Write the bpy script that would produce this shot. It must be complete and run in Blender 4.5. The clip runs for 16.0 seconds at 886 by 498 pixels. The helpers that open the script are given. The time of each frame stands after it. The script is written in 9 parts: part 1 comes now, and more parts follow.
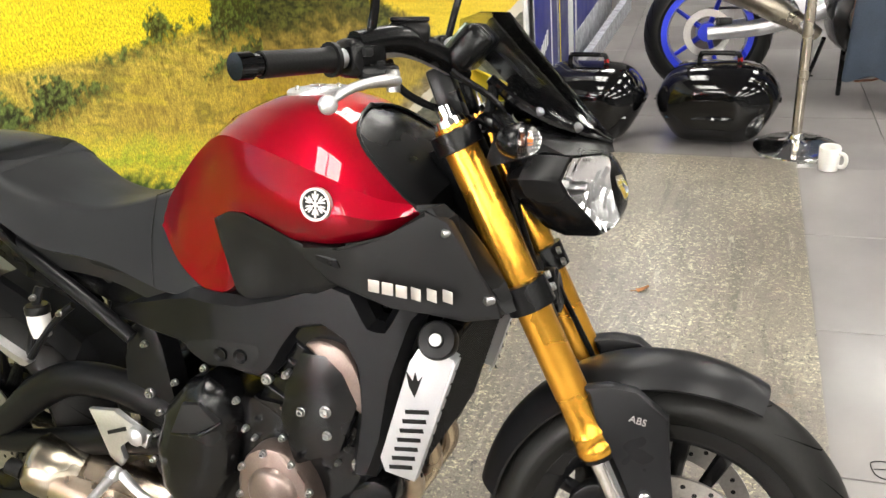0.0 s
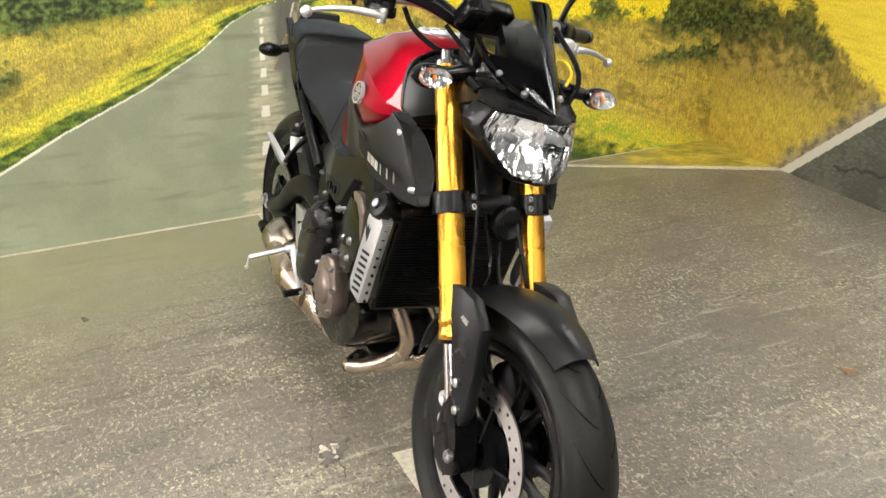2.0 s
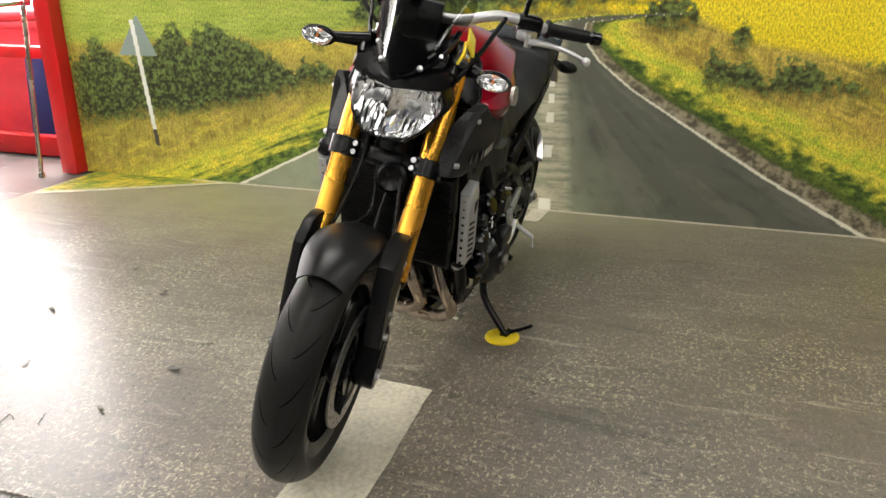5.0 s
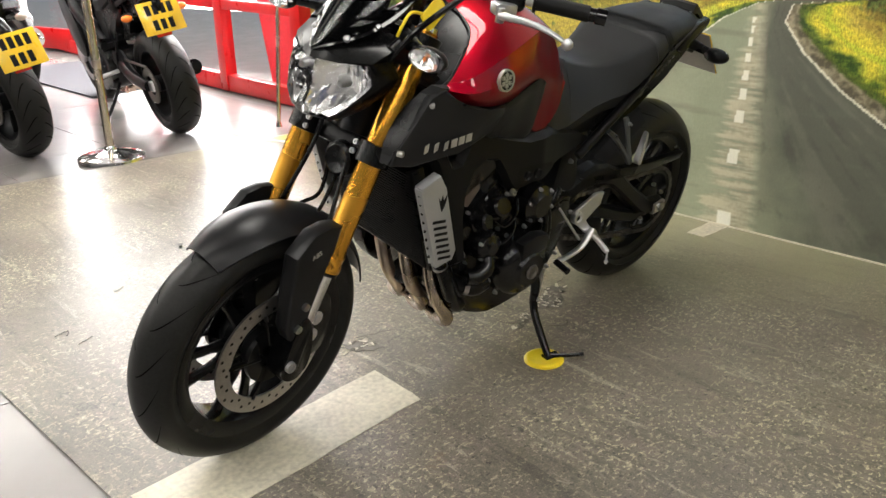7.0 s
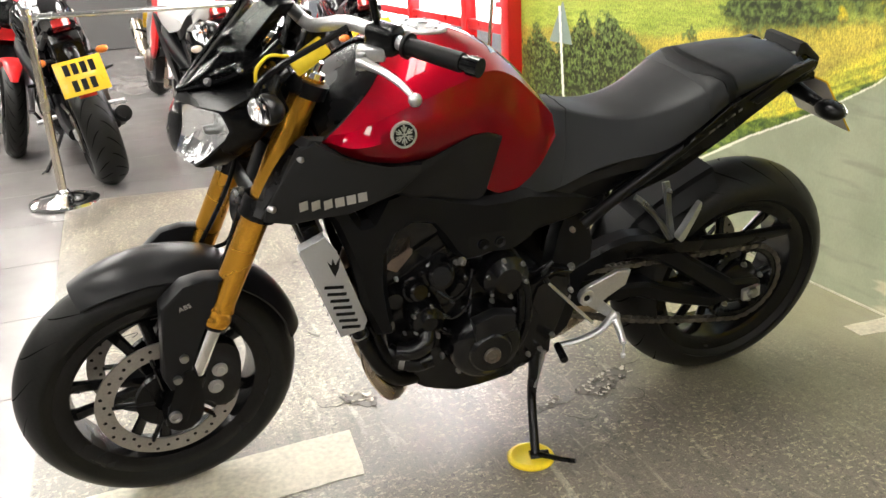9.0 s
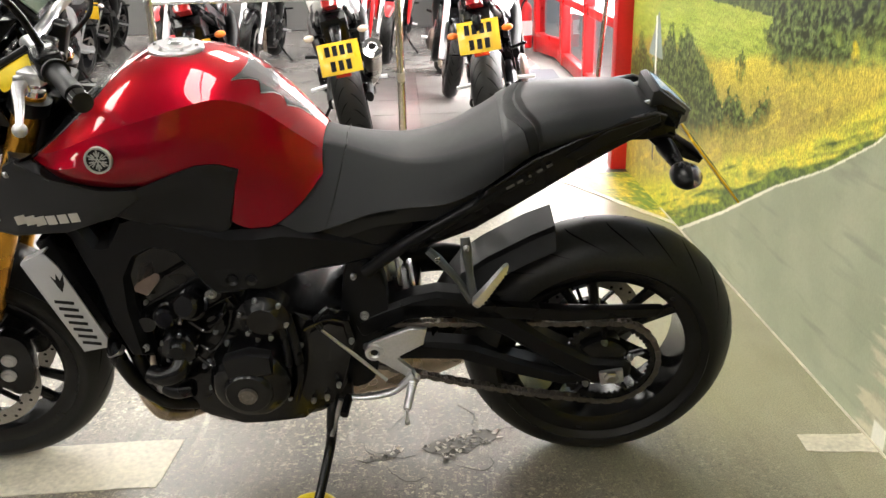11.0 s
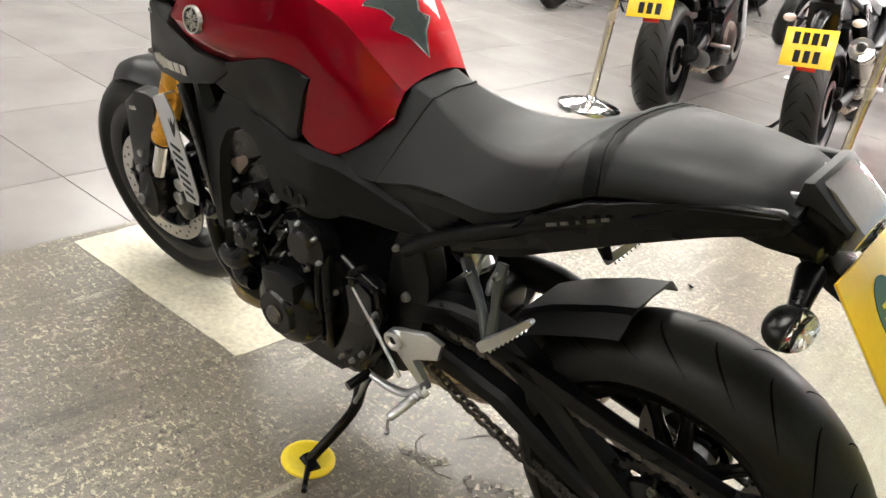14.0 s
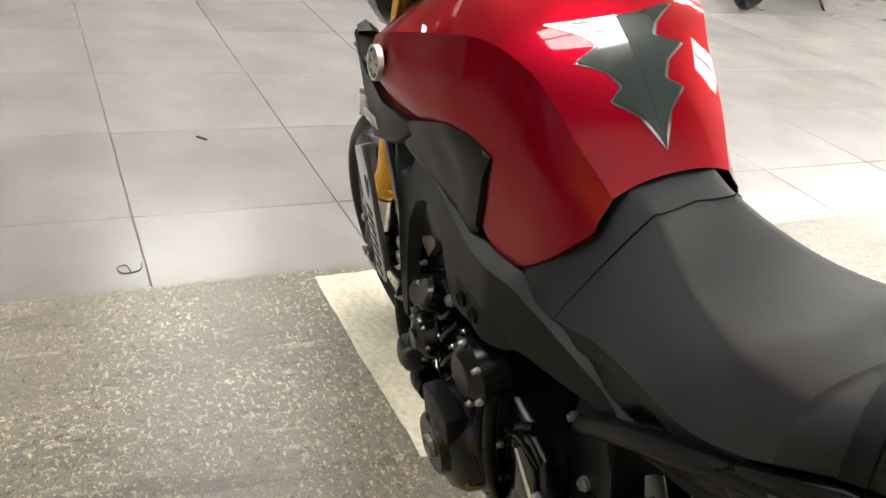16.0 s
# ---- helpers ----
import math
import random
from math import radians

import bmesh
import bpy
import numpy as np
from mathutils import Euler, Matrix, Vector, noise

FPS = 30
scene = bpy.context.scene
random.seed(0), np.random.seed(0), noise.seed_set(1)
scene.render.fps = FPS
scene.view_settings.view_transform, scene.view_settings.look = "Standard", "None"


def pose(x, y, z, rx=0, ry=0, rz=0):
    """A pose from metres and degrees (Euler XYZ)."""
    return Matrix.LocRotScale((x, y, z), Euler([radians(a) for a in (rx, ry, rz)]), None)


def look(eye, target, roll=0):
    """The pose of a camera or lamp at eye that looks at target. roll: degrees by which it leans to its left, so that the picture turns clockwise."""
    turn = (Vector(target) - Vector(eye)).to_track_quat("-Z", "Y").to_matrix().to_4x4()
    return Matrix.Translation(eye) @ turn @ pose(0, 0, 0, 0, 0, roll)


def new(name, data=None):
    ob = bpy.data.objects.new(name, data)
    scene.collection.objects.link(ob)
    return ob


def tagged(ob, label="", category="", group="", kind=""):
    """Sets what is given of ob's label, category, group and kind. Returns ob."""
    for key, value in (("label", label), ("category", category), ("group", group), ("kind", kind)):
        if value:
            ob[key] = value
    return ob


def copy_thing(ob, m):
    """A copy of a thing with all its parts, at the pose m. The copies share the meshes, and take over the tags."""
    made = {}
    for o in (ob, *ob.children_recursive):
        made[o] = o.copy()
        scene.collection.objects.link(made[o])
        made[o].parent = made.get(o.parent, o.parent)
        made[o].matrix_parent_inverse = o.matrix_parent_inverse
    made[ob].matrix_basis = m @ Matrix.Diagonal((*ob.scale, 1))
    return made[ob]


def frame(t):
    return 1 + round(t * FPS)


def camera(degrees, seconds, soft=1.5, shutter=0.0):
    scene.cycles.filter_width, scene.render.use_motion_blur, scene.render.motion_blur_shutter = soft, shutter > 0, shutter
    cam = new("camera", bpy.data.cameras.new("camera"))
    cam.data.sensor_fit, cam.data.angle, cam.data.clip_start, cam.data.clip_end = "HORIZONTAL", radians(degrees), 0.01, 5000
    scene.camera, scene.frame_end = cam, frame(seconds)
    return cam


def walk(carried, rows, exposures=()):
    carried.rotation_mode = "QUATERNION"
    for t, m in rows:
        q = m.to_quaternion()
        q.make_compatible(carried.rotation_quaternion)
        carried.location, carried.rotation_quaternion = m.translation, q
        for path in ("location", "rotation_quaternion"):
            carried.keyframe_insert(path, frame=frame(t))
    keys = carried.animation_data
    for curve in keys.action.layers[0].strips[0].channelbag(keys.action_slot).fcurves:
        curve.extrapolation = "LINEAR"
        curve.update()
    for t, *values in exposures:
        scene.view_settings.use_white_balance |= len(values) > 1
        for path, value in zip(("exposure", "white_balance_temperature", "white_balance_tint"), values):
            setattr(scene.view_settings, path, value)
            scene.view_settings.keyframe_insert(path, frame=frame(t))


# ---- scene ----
cam = camera(56.1, 16.0)
PATH = [
    (0, (1.536, -0.919, 1.386), (0.857, 0.719, 0.462), -5.6),
    (0.5, (1.797, -0.858, 1.373), (0.768, 0.621, 0.506), -3.8),
    (1, (2.089, -0.796, 1.373), (0.788, 0.468, 0.53), -2.1),
    (1.5, (2.411, -0.725, 1.372), (0.884, 0.267, 0.545), -0.9),
    (2, (2.631, -0.537, 1.356), (0.976, 0.205, 0.514), -0.1),
    (2.5, (2.846, -0.329, 1.363), (1.105, 0.189, 0.526), -0.3),
    (3, (3.051, -0.099, 1.347), (1.24, 0.183, 0.546), -0.5),
    (3.5, (3.118, 0.166, 1.297), (1.265, 0.217, 0.546), -1.3),
    (4, (3.121, 0.468, 1.272), (1.278, 0.27, 0.522), -2.0),
    (4.5, (3.096, 0.768, 1.243), (1.287, 0.321, 0.516), -1.3),
    (5, (2.981, 0.998, 1.205), (1.225, 0.342, 0.506), -1.0),
    (5.2, (2.897, 1.092, 1.2), (1.176, 0.354, 0.495), -0.9),
    (7.5, (2.076, 1.702, 1.145), (0.939, 0.224, 0.423), -1.8),
    (7.8, (1.93, 1.752, 1.15), (0.891, 0.194, 0.446), -2.5),
    (8, (1.836, 1.787, 1.146), (0.873, 0.175, 0.458), -2.8),
    (10.3, (0.73, 1.879, 1.156), (0.523, 0.02, 0.448), -1.7),
    (10.5, (0.617, 1.866, 1.153), (0.469, 0.003, 0.441), -1.6),
    (11, (0.357, 1.866, 1.177), (0.363, -0.01, 0.485), -1.5),
    (11.5, (0.093, 1.892, 1.207), (0.275, 0.017, 0.535), -0.8),
    (12, (-0.085, 1.823, 1.222), (0.278, -0.033, 0.571), 0.3),
    (12.5, (-0.229, 1.677, 1.231), (0.3, -0.115, 0.519), 3.6),
    (13, (-0.285, 1.552, 1.213), (0.415, -0.144, 0.416), 6.8),
    (13.5, (-0.312, 1.393, 1.212), (0.584, -0.185, 0.37), 9.1),
    (14, (-0.283, 1.276, 1.19), (0.792, -0.159, 0.305), 10.8),
    (14.5, (-0.215, 1.166, 1.162), (0.962, -0.159, 0.235), 11.4),
    (15, (-0.152, 1.035, 1.148), (1.123, -0.153, 0.165), 10.0),
    (15.5, (-0.114, 0.931, 1.15), (1.31, -0.073, 0.168), 8.9),
    (16, (-0.066, 0.807, 1.164), (1.505, 0.031, 0.201), 8.8),
]
EXPOSURES = [(0.0, 0.36), (0.5, 0.20), (2.0, 0.14), (3.0, 0.05), (4.0, -0.13), (5.0, -0.34), (7.5, -0.04), (8.0, 0.08), (10.5, 0.30), (11.0, 0.16), (12.0, -0.06), (13.0, -0.04), (14.5, 0.50), (15.2, 0.47), (16.0, 0.24)]
walk(cam, [(t, look(eye, target, roll)) for t, eye, target, roll in PATH], EXPOSURES)

# ---- world, daylight and lamps ----
world = bpy.data.worlds.new("world")
scene.world = world
world.use_nodes = True
wn = world.node_tree.nodes
sky = wn.new("ShaderNodeTexSky")
sky.sky_type, sky.sun_disc = "NISHITA", False
sky.sun_elevation, sky.sun_rotation = radians(40), radians(-75)
wn["Background"].inputs["Strength"].default_value = 0.15
world.node_tree.links.new(sky.outputs[0], wn["Background"].inputs["Color"])


def area_lamp(name, place, target, sx, sy, power, colour=(1, 1, 1)):
    data = bpy.data.lights.new(name, "AREA")
    data.shape, data.size, data.size_y, data.energy, data.color = "RECTANGLE", sx, sy, power, colour
    ob = new(name, data)
    ob.matrix_world = look(place, target)
    return ob


sun_data = bpy.data.lights.new("sun", "SUN")
sun_data.energy, sun_data.angle, sun_data.color = 3.0, radians(0.6), (1.0, 0.95, 0.88)
sun = new("sun", sun_data)
sun.matrix_world = look((-4, -5.5, 5), (0, -3.5, 0))
# daylight that falls in through the shop front
area_lamp("daylight", (-1.05, -4.9, 1.6), (2.0, -4.2, 0.5), 4.2, 2.4, 540, (1.0, 0.97, 0.95))


# ---- materials ----
def mat(name, colour, rough=0.5, metal=0.0, **kw):
    """A Principled material with grain in colour, gloss and relief. kw: scale, grain, bump, coat, trans, ior, spots."""
    m = bpy.data.materials.new(name)
    m.use_nodes = True
    t = m.node_tree
    b = t.nodes["Principled BSDF"]
    b.inputs["Roughness"].default_value, b.inputs["Metallic"].default_value = rough, metal
    b.inputs["Base Color"].default_value = (*colour, 1)
    b.inputs["Coat Weight"].default_value = kw.get("coat", 0.0)
    b.inputs["Coat Roughness"].default_value = kw.get("coat_rough", 0.04)
    b.inputs["Coat IOR"].default_value = kw.get("coat_ior", 1.5)
    b.inputs["Specular IOR Level"].default_value = kw.get("spec", 0.5)
    b.inputs["Transmission Weight"].default_value = kw.get("trans", 0.0)
    b.inputs["Specular Tint"].default_value = (*kw.get("tint", (1, 1, 1)), 1)
    b.inputs["IOR"].default_value = kw.get("ior", 1.45)
    grain = kw.get("grain", 0.15)
    if grain:
        co = t.nodes.new("ShaderNodeTexCoord")
        fine, broad = t.nodes.new("ShaderNodeTexNoise"), t.nodes.new("ShaderNodeTexNoise")
        fine.inputs["Scale"].default_value = kw.get("scale", 120.0)
        fine.inputs["Detail"].default_value = 4
        broad.inputs["Scale"].default_value = kw.get("broad", 7.0)
        broad.inputs["Detail"].default_value = 3
        add = t.nodes.new("ShaderNodeMath")
        add.operation = "ADD"
        ramp = t.nodes.new("ShaderNodeMapRange")
        ramp.inputs["From Min"].default_value, ramp.inputs["From Max"].default_value = 0.6, 1.4
        ramp.inputs["To Min"].default_value, ramp.inputs["To Max"].default_value = 1 - grain, 1 + grain
        mul = t.nodes.new("ShaderNodeVectorMath")
        mul.operation = "SCALE"
        mul.inputs[0].default_value = colour
        for n in (fine, broad):
            t.links.new(co.outputs["Object"], n.inputs["Vector"])
        t.links.new(fine.outputs["Fac"], add.inputs[0])
        t.links.new(broad.outputs["Fac"], add.inputs[1])
        t.links.new(add.outputs[0], ramp.inputs["Value"])
        t.links.new(ramp.outputs[0], mul.inputs["Scale"])
        t.links.new(mul.outputs[0], b.inputs["Base Color"])
        rr = t.nodes.new("ShaderNodeMapRange")
        rr.inputs["From Min"].default_value, rr.inputs["From Max"].default_value = 0.3, 0.7
        rr.inputs["To Min"].default_value, rr.inputs["To Max"].default_value = max(0.0, rough - 0.06), min(1.0, rough + 0.08)
        t.links.new(broad.outputs["Fac"], rr.inputs["Value"])
        t.links.new(rr.outputs[0], b.inputs["Roughness"])
        if kw.get("bump", 0):
            bu = t.nodes.new("ShaderNodeBump")
            bu.inputs["Strength"].default_value, bu.inputs["Distance"].default_value = kw["bump"], kw.get("depth", 0.001)
            t.links.new(fine.outputs["Fac"], bu.inputs["Height"])
            t.links.new(bu.outputs[0], b.inputs["Normal"])
    return m


def sheet_plastic(name, colour):
    """A thin clear sheet: it dims what is behind it and mirrors a little at its face."""
    m = bpy.data.materials.new(name)
    m.use_nodes = True
    t = m.node_tree
    out = t.nodes["Material Output"]
    t.nodes.remove(t.nodes["Principled BSDF"])
    clear, gloss, mixer, fres = (t.nodes.new(n) for n in ("ShaderNodeBsdfTransparent", "ShaderNodeBsdfGlossy", "ShaderNodeMixShader", "ShaderNodeFresnel"))
    clear.inputs["Color"].default_value = (*colour, 1)
    gloss.inputs["Roughness"].default_value = 0.03
    fres.inputs["IOR"].default_value = 1.22
    t.links.new(fres.outputs[0], mixer.inputs[0])
    t.links.new(clear.outputs[0], mixer.inputs[1])
    t.links.new(gloss.outputs[0], mixer.inputs[2])
    t.links.new(mixer.outputs[0], out.inputs["Surface"])
    return m



RED = mat("red_metallic_paint", (0.270, 0.0006, 0.0105), 0.40, 0.80, tint=(0.75, 0.02, 0.05), coat=1.0, coat_ior=1.36, coat_rough=0.012, grain=0.03, scale=900, broad=2.0)
SATIN = mat("satin_black_frame", (0.0042, 0.0043, 0.0049), 0.34, 0.0, grain=0.2, scale=500, bump=0.04, spec=0.20)
BLACK = mat("black_plastic", (0.0030, 0.0030, 0.0033), 0.26, grain=0.2, scale=300, bump=0.05, spec=0.26)
MATTE = mat("matt_dark_grey_plastic", (0.0130, 0.0131, 0.0136), 0.40, grain=0.12, scale=900, bump=0.08, spec=0.24)
FENDER = mat("dark_grey_metallic_plastic", (0.0105, 0.0105, 0.0115), 0.33, 0.2, grain=0.1, scale=900, bump=0.05, spec=0.28)
DULLBLACK = mat("dull_black_plastic", (0.0040, 0.0041, 0.0046), 0.46, grain=0.2, scale=400, bump=0.06, spec=0.17)
ENGINE = mat("black_painted_alloy", (0.0035, 0.0035, 0.004), 0.21, 0.0, grain=0.25, scale=260, bump=0.08, spec=0.42)
RIM = mat("gloss_black_wheel_paint", (0.004, 0.004, 0.0045), 0.22, 0.0, grain=0.2, scale=260, spec=0.36)
GLOSS = mat("gloss_black", (0.003, 0.003, 0.0035), 0.06, spec=0.5, grain=0.1)
VINYL = mat("black_seat_vinyl", (0.0115, 0.0122, 0.0133), 0.47, grain=0.12, scale=700, bump=0.22, depth=0.0005, spec=0.25)
VINYL_SIDE = mat("smooth_black_seat_vinyl", (0.0075, 0.0080, 0.009), 0.38, grain=0.12, scale=800, bump=0.2, depth=0.0005, spec=0.28)
RUBBER = mat("tyre_rubber", (0.0098, 0.0096, 0.0090), 0.42, grain=0.3, scale=160, broad=14, bump=0.12, spec=0.22)
GRIP = mat("grip_rubber", (0.005, 0.005, 0.0053), 0.42, grain=0.2, bump=0.3, scale=400, spec=0.24)
GOLD = mat("gold_anodised_alloy", (0.72, 0.36, 0.045), 0.24, 0.9, grain=0.06, scale=300)
ALLOY = mat("silver_alloy", (0.62, 0.62, 0.63), 0.34, 0.9, grain=0.12, scale=220, bump=0.08)
GUARD = mat("brushed_silver_guard", (0.50, 0.51, 0.53), 0.42, 0.75, grain=0.06, scale=500)
CHROME = mat("polished_steel", (0.78, 0.78, 0.78), 0.10, 1.0, grain=0.05)
STEEL = mat("bright_bolt_steel", (0.40, 0.40, 0.40), 0.30, 1.0, grain=0.1)
EXHAUST = mat("heat_tinted_exhaust_steel", (0.46, 0.38, 0.30), 0.26, 1.0, grain=0.3, scale=30, broad=9)
BRONZE = mat("bronze_engine_cover", (0.20, 0.155, 0.135), 0.36, 0.75, grain=0.15, scale=260)
DISC = mat("brake_disc_steel", (0.42, 0.40, 0.38), 0.35, 1.0, grain=0.2, scale=200)
CHAIN = mat("dark_chain_steel", (0.17, 0.155, 0.14), 0.38, 0.9, grain=0.4, scale=200)
GLASS = mat("clear_lamp_lens", (1, 1, 1), 0.02, trans=1.0, ior=1.3, grain=0)
SMOKE = sheet_plastic("smoked_windscreen", (0.70, 0.71, 0.70))
REFLECTOR = mat("lamp_reflector", (0.94, 0.95, 0.96), 0.12, 1.0, grain=0.04)
ORANGE = mat("orange_bulb", (0.75, 0.20, 0.03), 0.25, grain=0.05)
REDLENS = mat("red_lamp_lens", (0.35, 0.01, 0.01), 0.12, coat=1.0, grain=0.1)
YELLOW = mat("yellow_plastic", (0.80, 0.60, 0.02), 0.42, grain=0.08)
PLATE = mat("yellow_number_plate", (0.80, 0.50, 0.015), 0.32, coat=0.4, grain=0.05)
PLATEBACK = mat("grey_plate_back", (0.42, 0.40, 0.38), 0.5, grain=0.1)
INK = mat("black_ink", (0.006, 0.006, 0.006), 0.5, grain=0.05, spec=0.2)
GREEN = mat("green_print", (0.035, 0.10, 0.085), 0.45, grain=0.1)
SILVERPRINT = mat("silver_lettering", (0.50, 0.48, 0.45), 0.38, 0.6, grain=0.08)
WHITE = mat("white_paint", (0.78, 0.78, 0.77), 0.35, coat=0.5, grain=0.05)
SIGNRED = mat("red_frame_paint", (0.62, 0.012, 0.014), 0.32, coat=0.3, grain=0.08, scale=60)
BLUE = mat("blue_banner_print", (0.020, 0.026, 0.20), 0.4, grain=0.15, scale=30)
WHEELBLUE = mat("blue_wheel_paint", (0.02, 0.04, 0.55), 0.3, 0.4, coat=0.6, grain=0.1)
NAVY = mat("navy_board", (0.012, 0.022, 0.13), 0.45, grain=0.1)
CERAMIC = mat("white_glazed_ceramic", (0.80, 0.79, 0.76), 0.12, coat=0.6, grain=0.03)
DENIM = mat("dark_denim", (0.045, 0.060, 0.085), 0.9, grain=0.35, scale=300, bump=0.4)
BLUECLOTH = mat("blue_nylon", (0.02, 0.05, 0.42), 0.7, grain=0.2, scale=200, bump=0.3)
NAVYCLOTH = mat("navy_padded_nylon", (0.015, 0.02, 0.04), 0.7, grain=0.25, scale=120, bump=0.4)
LEATHER = mat("brown_leather", (0.16, 0.05, 0.02), 0.55, grain=0.25, scale=120, bump=0.3)
MATRUBBER = mat("grey_entrance_mat", (0.055, 0.055, 0.065), 0.85, grain=0.35, scale=180, bump=0.5)
PLASTER = mat("white_painted_wall", (0.72, 0.71, 0.69), 0.7, grain=0.06, scale=40, bump=0.1)
# ceiling and outer walls stay out of view; dark greys limit their bounced light
CEIL = mat("pale_grey_ceiling", (0.22, 0.22, 0.215), 0.8, grain=0.05, scale=60)
GREYWALL = mat("unseen_dark_grey_wall", (0.10, 0.098, 0.096), 0.7, grain=0.12, scale=3, broad=0.8)
ASPHALT = mat("outdoor_asphalt", (0.18, 0.18, 0.17), 0.85, grain=0.3, scale=80, bump=0.3)
BINRED = mat("red_bin_plastic", (0.75, 0.06, 0.08), 0.4, grain=0.1, scale=30)
TITAN = mat("titanium_sleeve", (0.35, 0.31, 0.25), 0.28, 1.0, grain=0.2, scale=60)
GREYPRINT = mat("grey_photo_print", (0.32, 0.33, 0.36), 0.5, grain=0.6, scale=18, broad=30)
CLEARTAIL = mat("grey_clear_tail_lens", (0.14, 0.135, 0.135), 0.12, coat=1.0, grain=0.1)
FAINTPRINT = mat("faint_grey_lettering", (0.12, 0.117, 0.11), 0.40, 0.5, grain=0.08)
SHEENCAST = mat("black_alloy_grey_sheen", (0.085, 0.090, 0.092), 0.36, 0.6, grain=0.12, scale=300)
LCD = mat("grey_green_display", (0.16, 0.20, 0.15), 0.18, coat=0.6, grain=0.1)


# ---- mesh helpers ----
from mathutils import geometry

def finish(bm, name, material, parent=None, label="", smooth=0.7):
    bmesh.ops.recalc_face_normals(bm, faces=bm.faces)
    me = bpy.data.meshes.new(name)
    bm.to_mesh(me)
    bm.free()
    me.materials.append(material)
    if smooth:
        for p in me.polygons:
            p.use_smooth = True
        me.set_sharp_from_angle(angle=smooth)
    ob = new(name, me)
    if parent:
        ob.parent = parent
    if label:
        tagged(ob, label)
    return ob


def part(name, bm, material, parent, label="", smooth=0.7):
    return finish(bm, name, material, parent, label, smooth)


def thing(name, m, label, category, group="", kind=""):
    ob = new(name)
    ob.empty_display_size = 0.1
    ob.matrix_world = m
    return tagged(ob, label, category, group, kind)


def box(bm, sx, sy, sz, m=None, bevel=0.0, seg=2):
    made = bmesh.ops.create_cube(bm, size=1.0, matrix=(m or Matrix()) @ Matrix.Diagonal((sx, sy, sz, 1)))
    vs = made["verts"]
    if bevel:
        es = {e for v in vs for e in v.link_edges}
        bmesh.ops.bevel(bm, geom=list(es), offset=bevel, segments=seg, affect="EDGES", profile=0.5)
    return bm


def slab(sx, sy, sz, m=None, bevel=0.0, seg=2):
    return box(bmesh.new(), sx, sy, sz, m, bevel, seg)


def rings(bm, rows, closed=True, cap=True):
    """Skins rows of points, each of the same length."""
    vs = [[bm.verts.new(p) for p in row] for row in rows]
    n = len(rows[0])
    for a, b in zip(vs, vs[1:]):
        for i in range(n if closed else n - 1):
            bm.faces.new((a[i], a[(i + 1) % n], b[(i + 1) % n], b[i]))
    if cap and closed:
        bm.faces.new(vs[0])
        bm.faces.new(list(reversed(vs[-1])))
    return bm


def smooth_path(pts, n=6):
    """Points along a Catmull-Rom curve through pts."""
    pts = [Vector(p) for p in pts]
    if len(pts) < 3 or n <= 1:
        return pts
    ext = [2 * pts[0] - pts[1], *pts, 2 * pts[-1] - pts[-2]]
    out = []
    for i in range(1, len(ext) - 2):
        a, b, c, d = ext[i - 1 : i + 3]
        for k in range(n):
            t = k / n
            out.append(0.5 * (2 * b + (c - a) * t + (2 * a - 5 * b + 4 * c - d) * t * t + (3 * b - a - 3 * c + d) * t**3))
    return out + [pts[-1]]


def tube(bm, pts, r, seg=12, n=5, flat=1.0):
    """A round bar along a smooth path; r is one radius or one for each given point."""
    path = smooth_path(pts, n)
    m = len(path)
    rs = [float(r)] * m if isinstance(r, (int, float)) else np.interp(np.linspace(0, len(r) - 1, m), range(len(r)), r).tolist()
    up, rows = None, []
    for i, p in enumerate(path):
        d = (path[min(i + 1, m - 1)] - path[max(i - 1, 0)]).normalized()
        if up is None:
            up = Vector((0, 0, 1)) if abs(d.z) < 0.9 else Vector((1, 0, 0))
        side = d.cross(up).normalized()
        up = side.cross(d).normalized()
        rows.append([p + rs[i] * (math.cos(a) * side + flat * math.sin(a) * up) for a in np.linspace(0, 2 * math.pi, seg, endpoint=False).tolist()])
    return rings(bm, rows)


def rod(pts, r, seg=12, n=5, flat=1.0):
    return tube(bmesh.new(), pts, r, seg, n, flat)


def lathe(bm, profile, m=None, seg=32, closed=False):
    """Turns (radius, along) pairs about the local z axis."""
    m = m or Matrix()
    rows = []
    for a in np.linspace(0, 2 * math.pi, seg, endpoint=False):
        rows.append([m @ Vector((r * math.cos(a), r * math.sin(a), h)) for r, h in profile])
    vs = [[bm.verts.new(p) for p in row] for row in rows]
    k = len(profile)
    for i in range(seg):
        a, b = vs[i], vs[(i + 1) % seg]
        for j in range(k if closed else k - 1):
            bm.faces.new((a[j], b[j], b[(j + 1) % k], a[(j + 1) % k]))
    bmesh.ops.remove_doubles(bm, verts=bm.verts, dist=1e-6)
    return bm


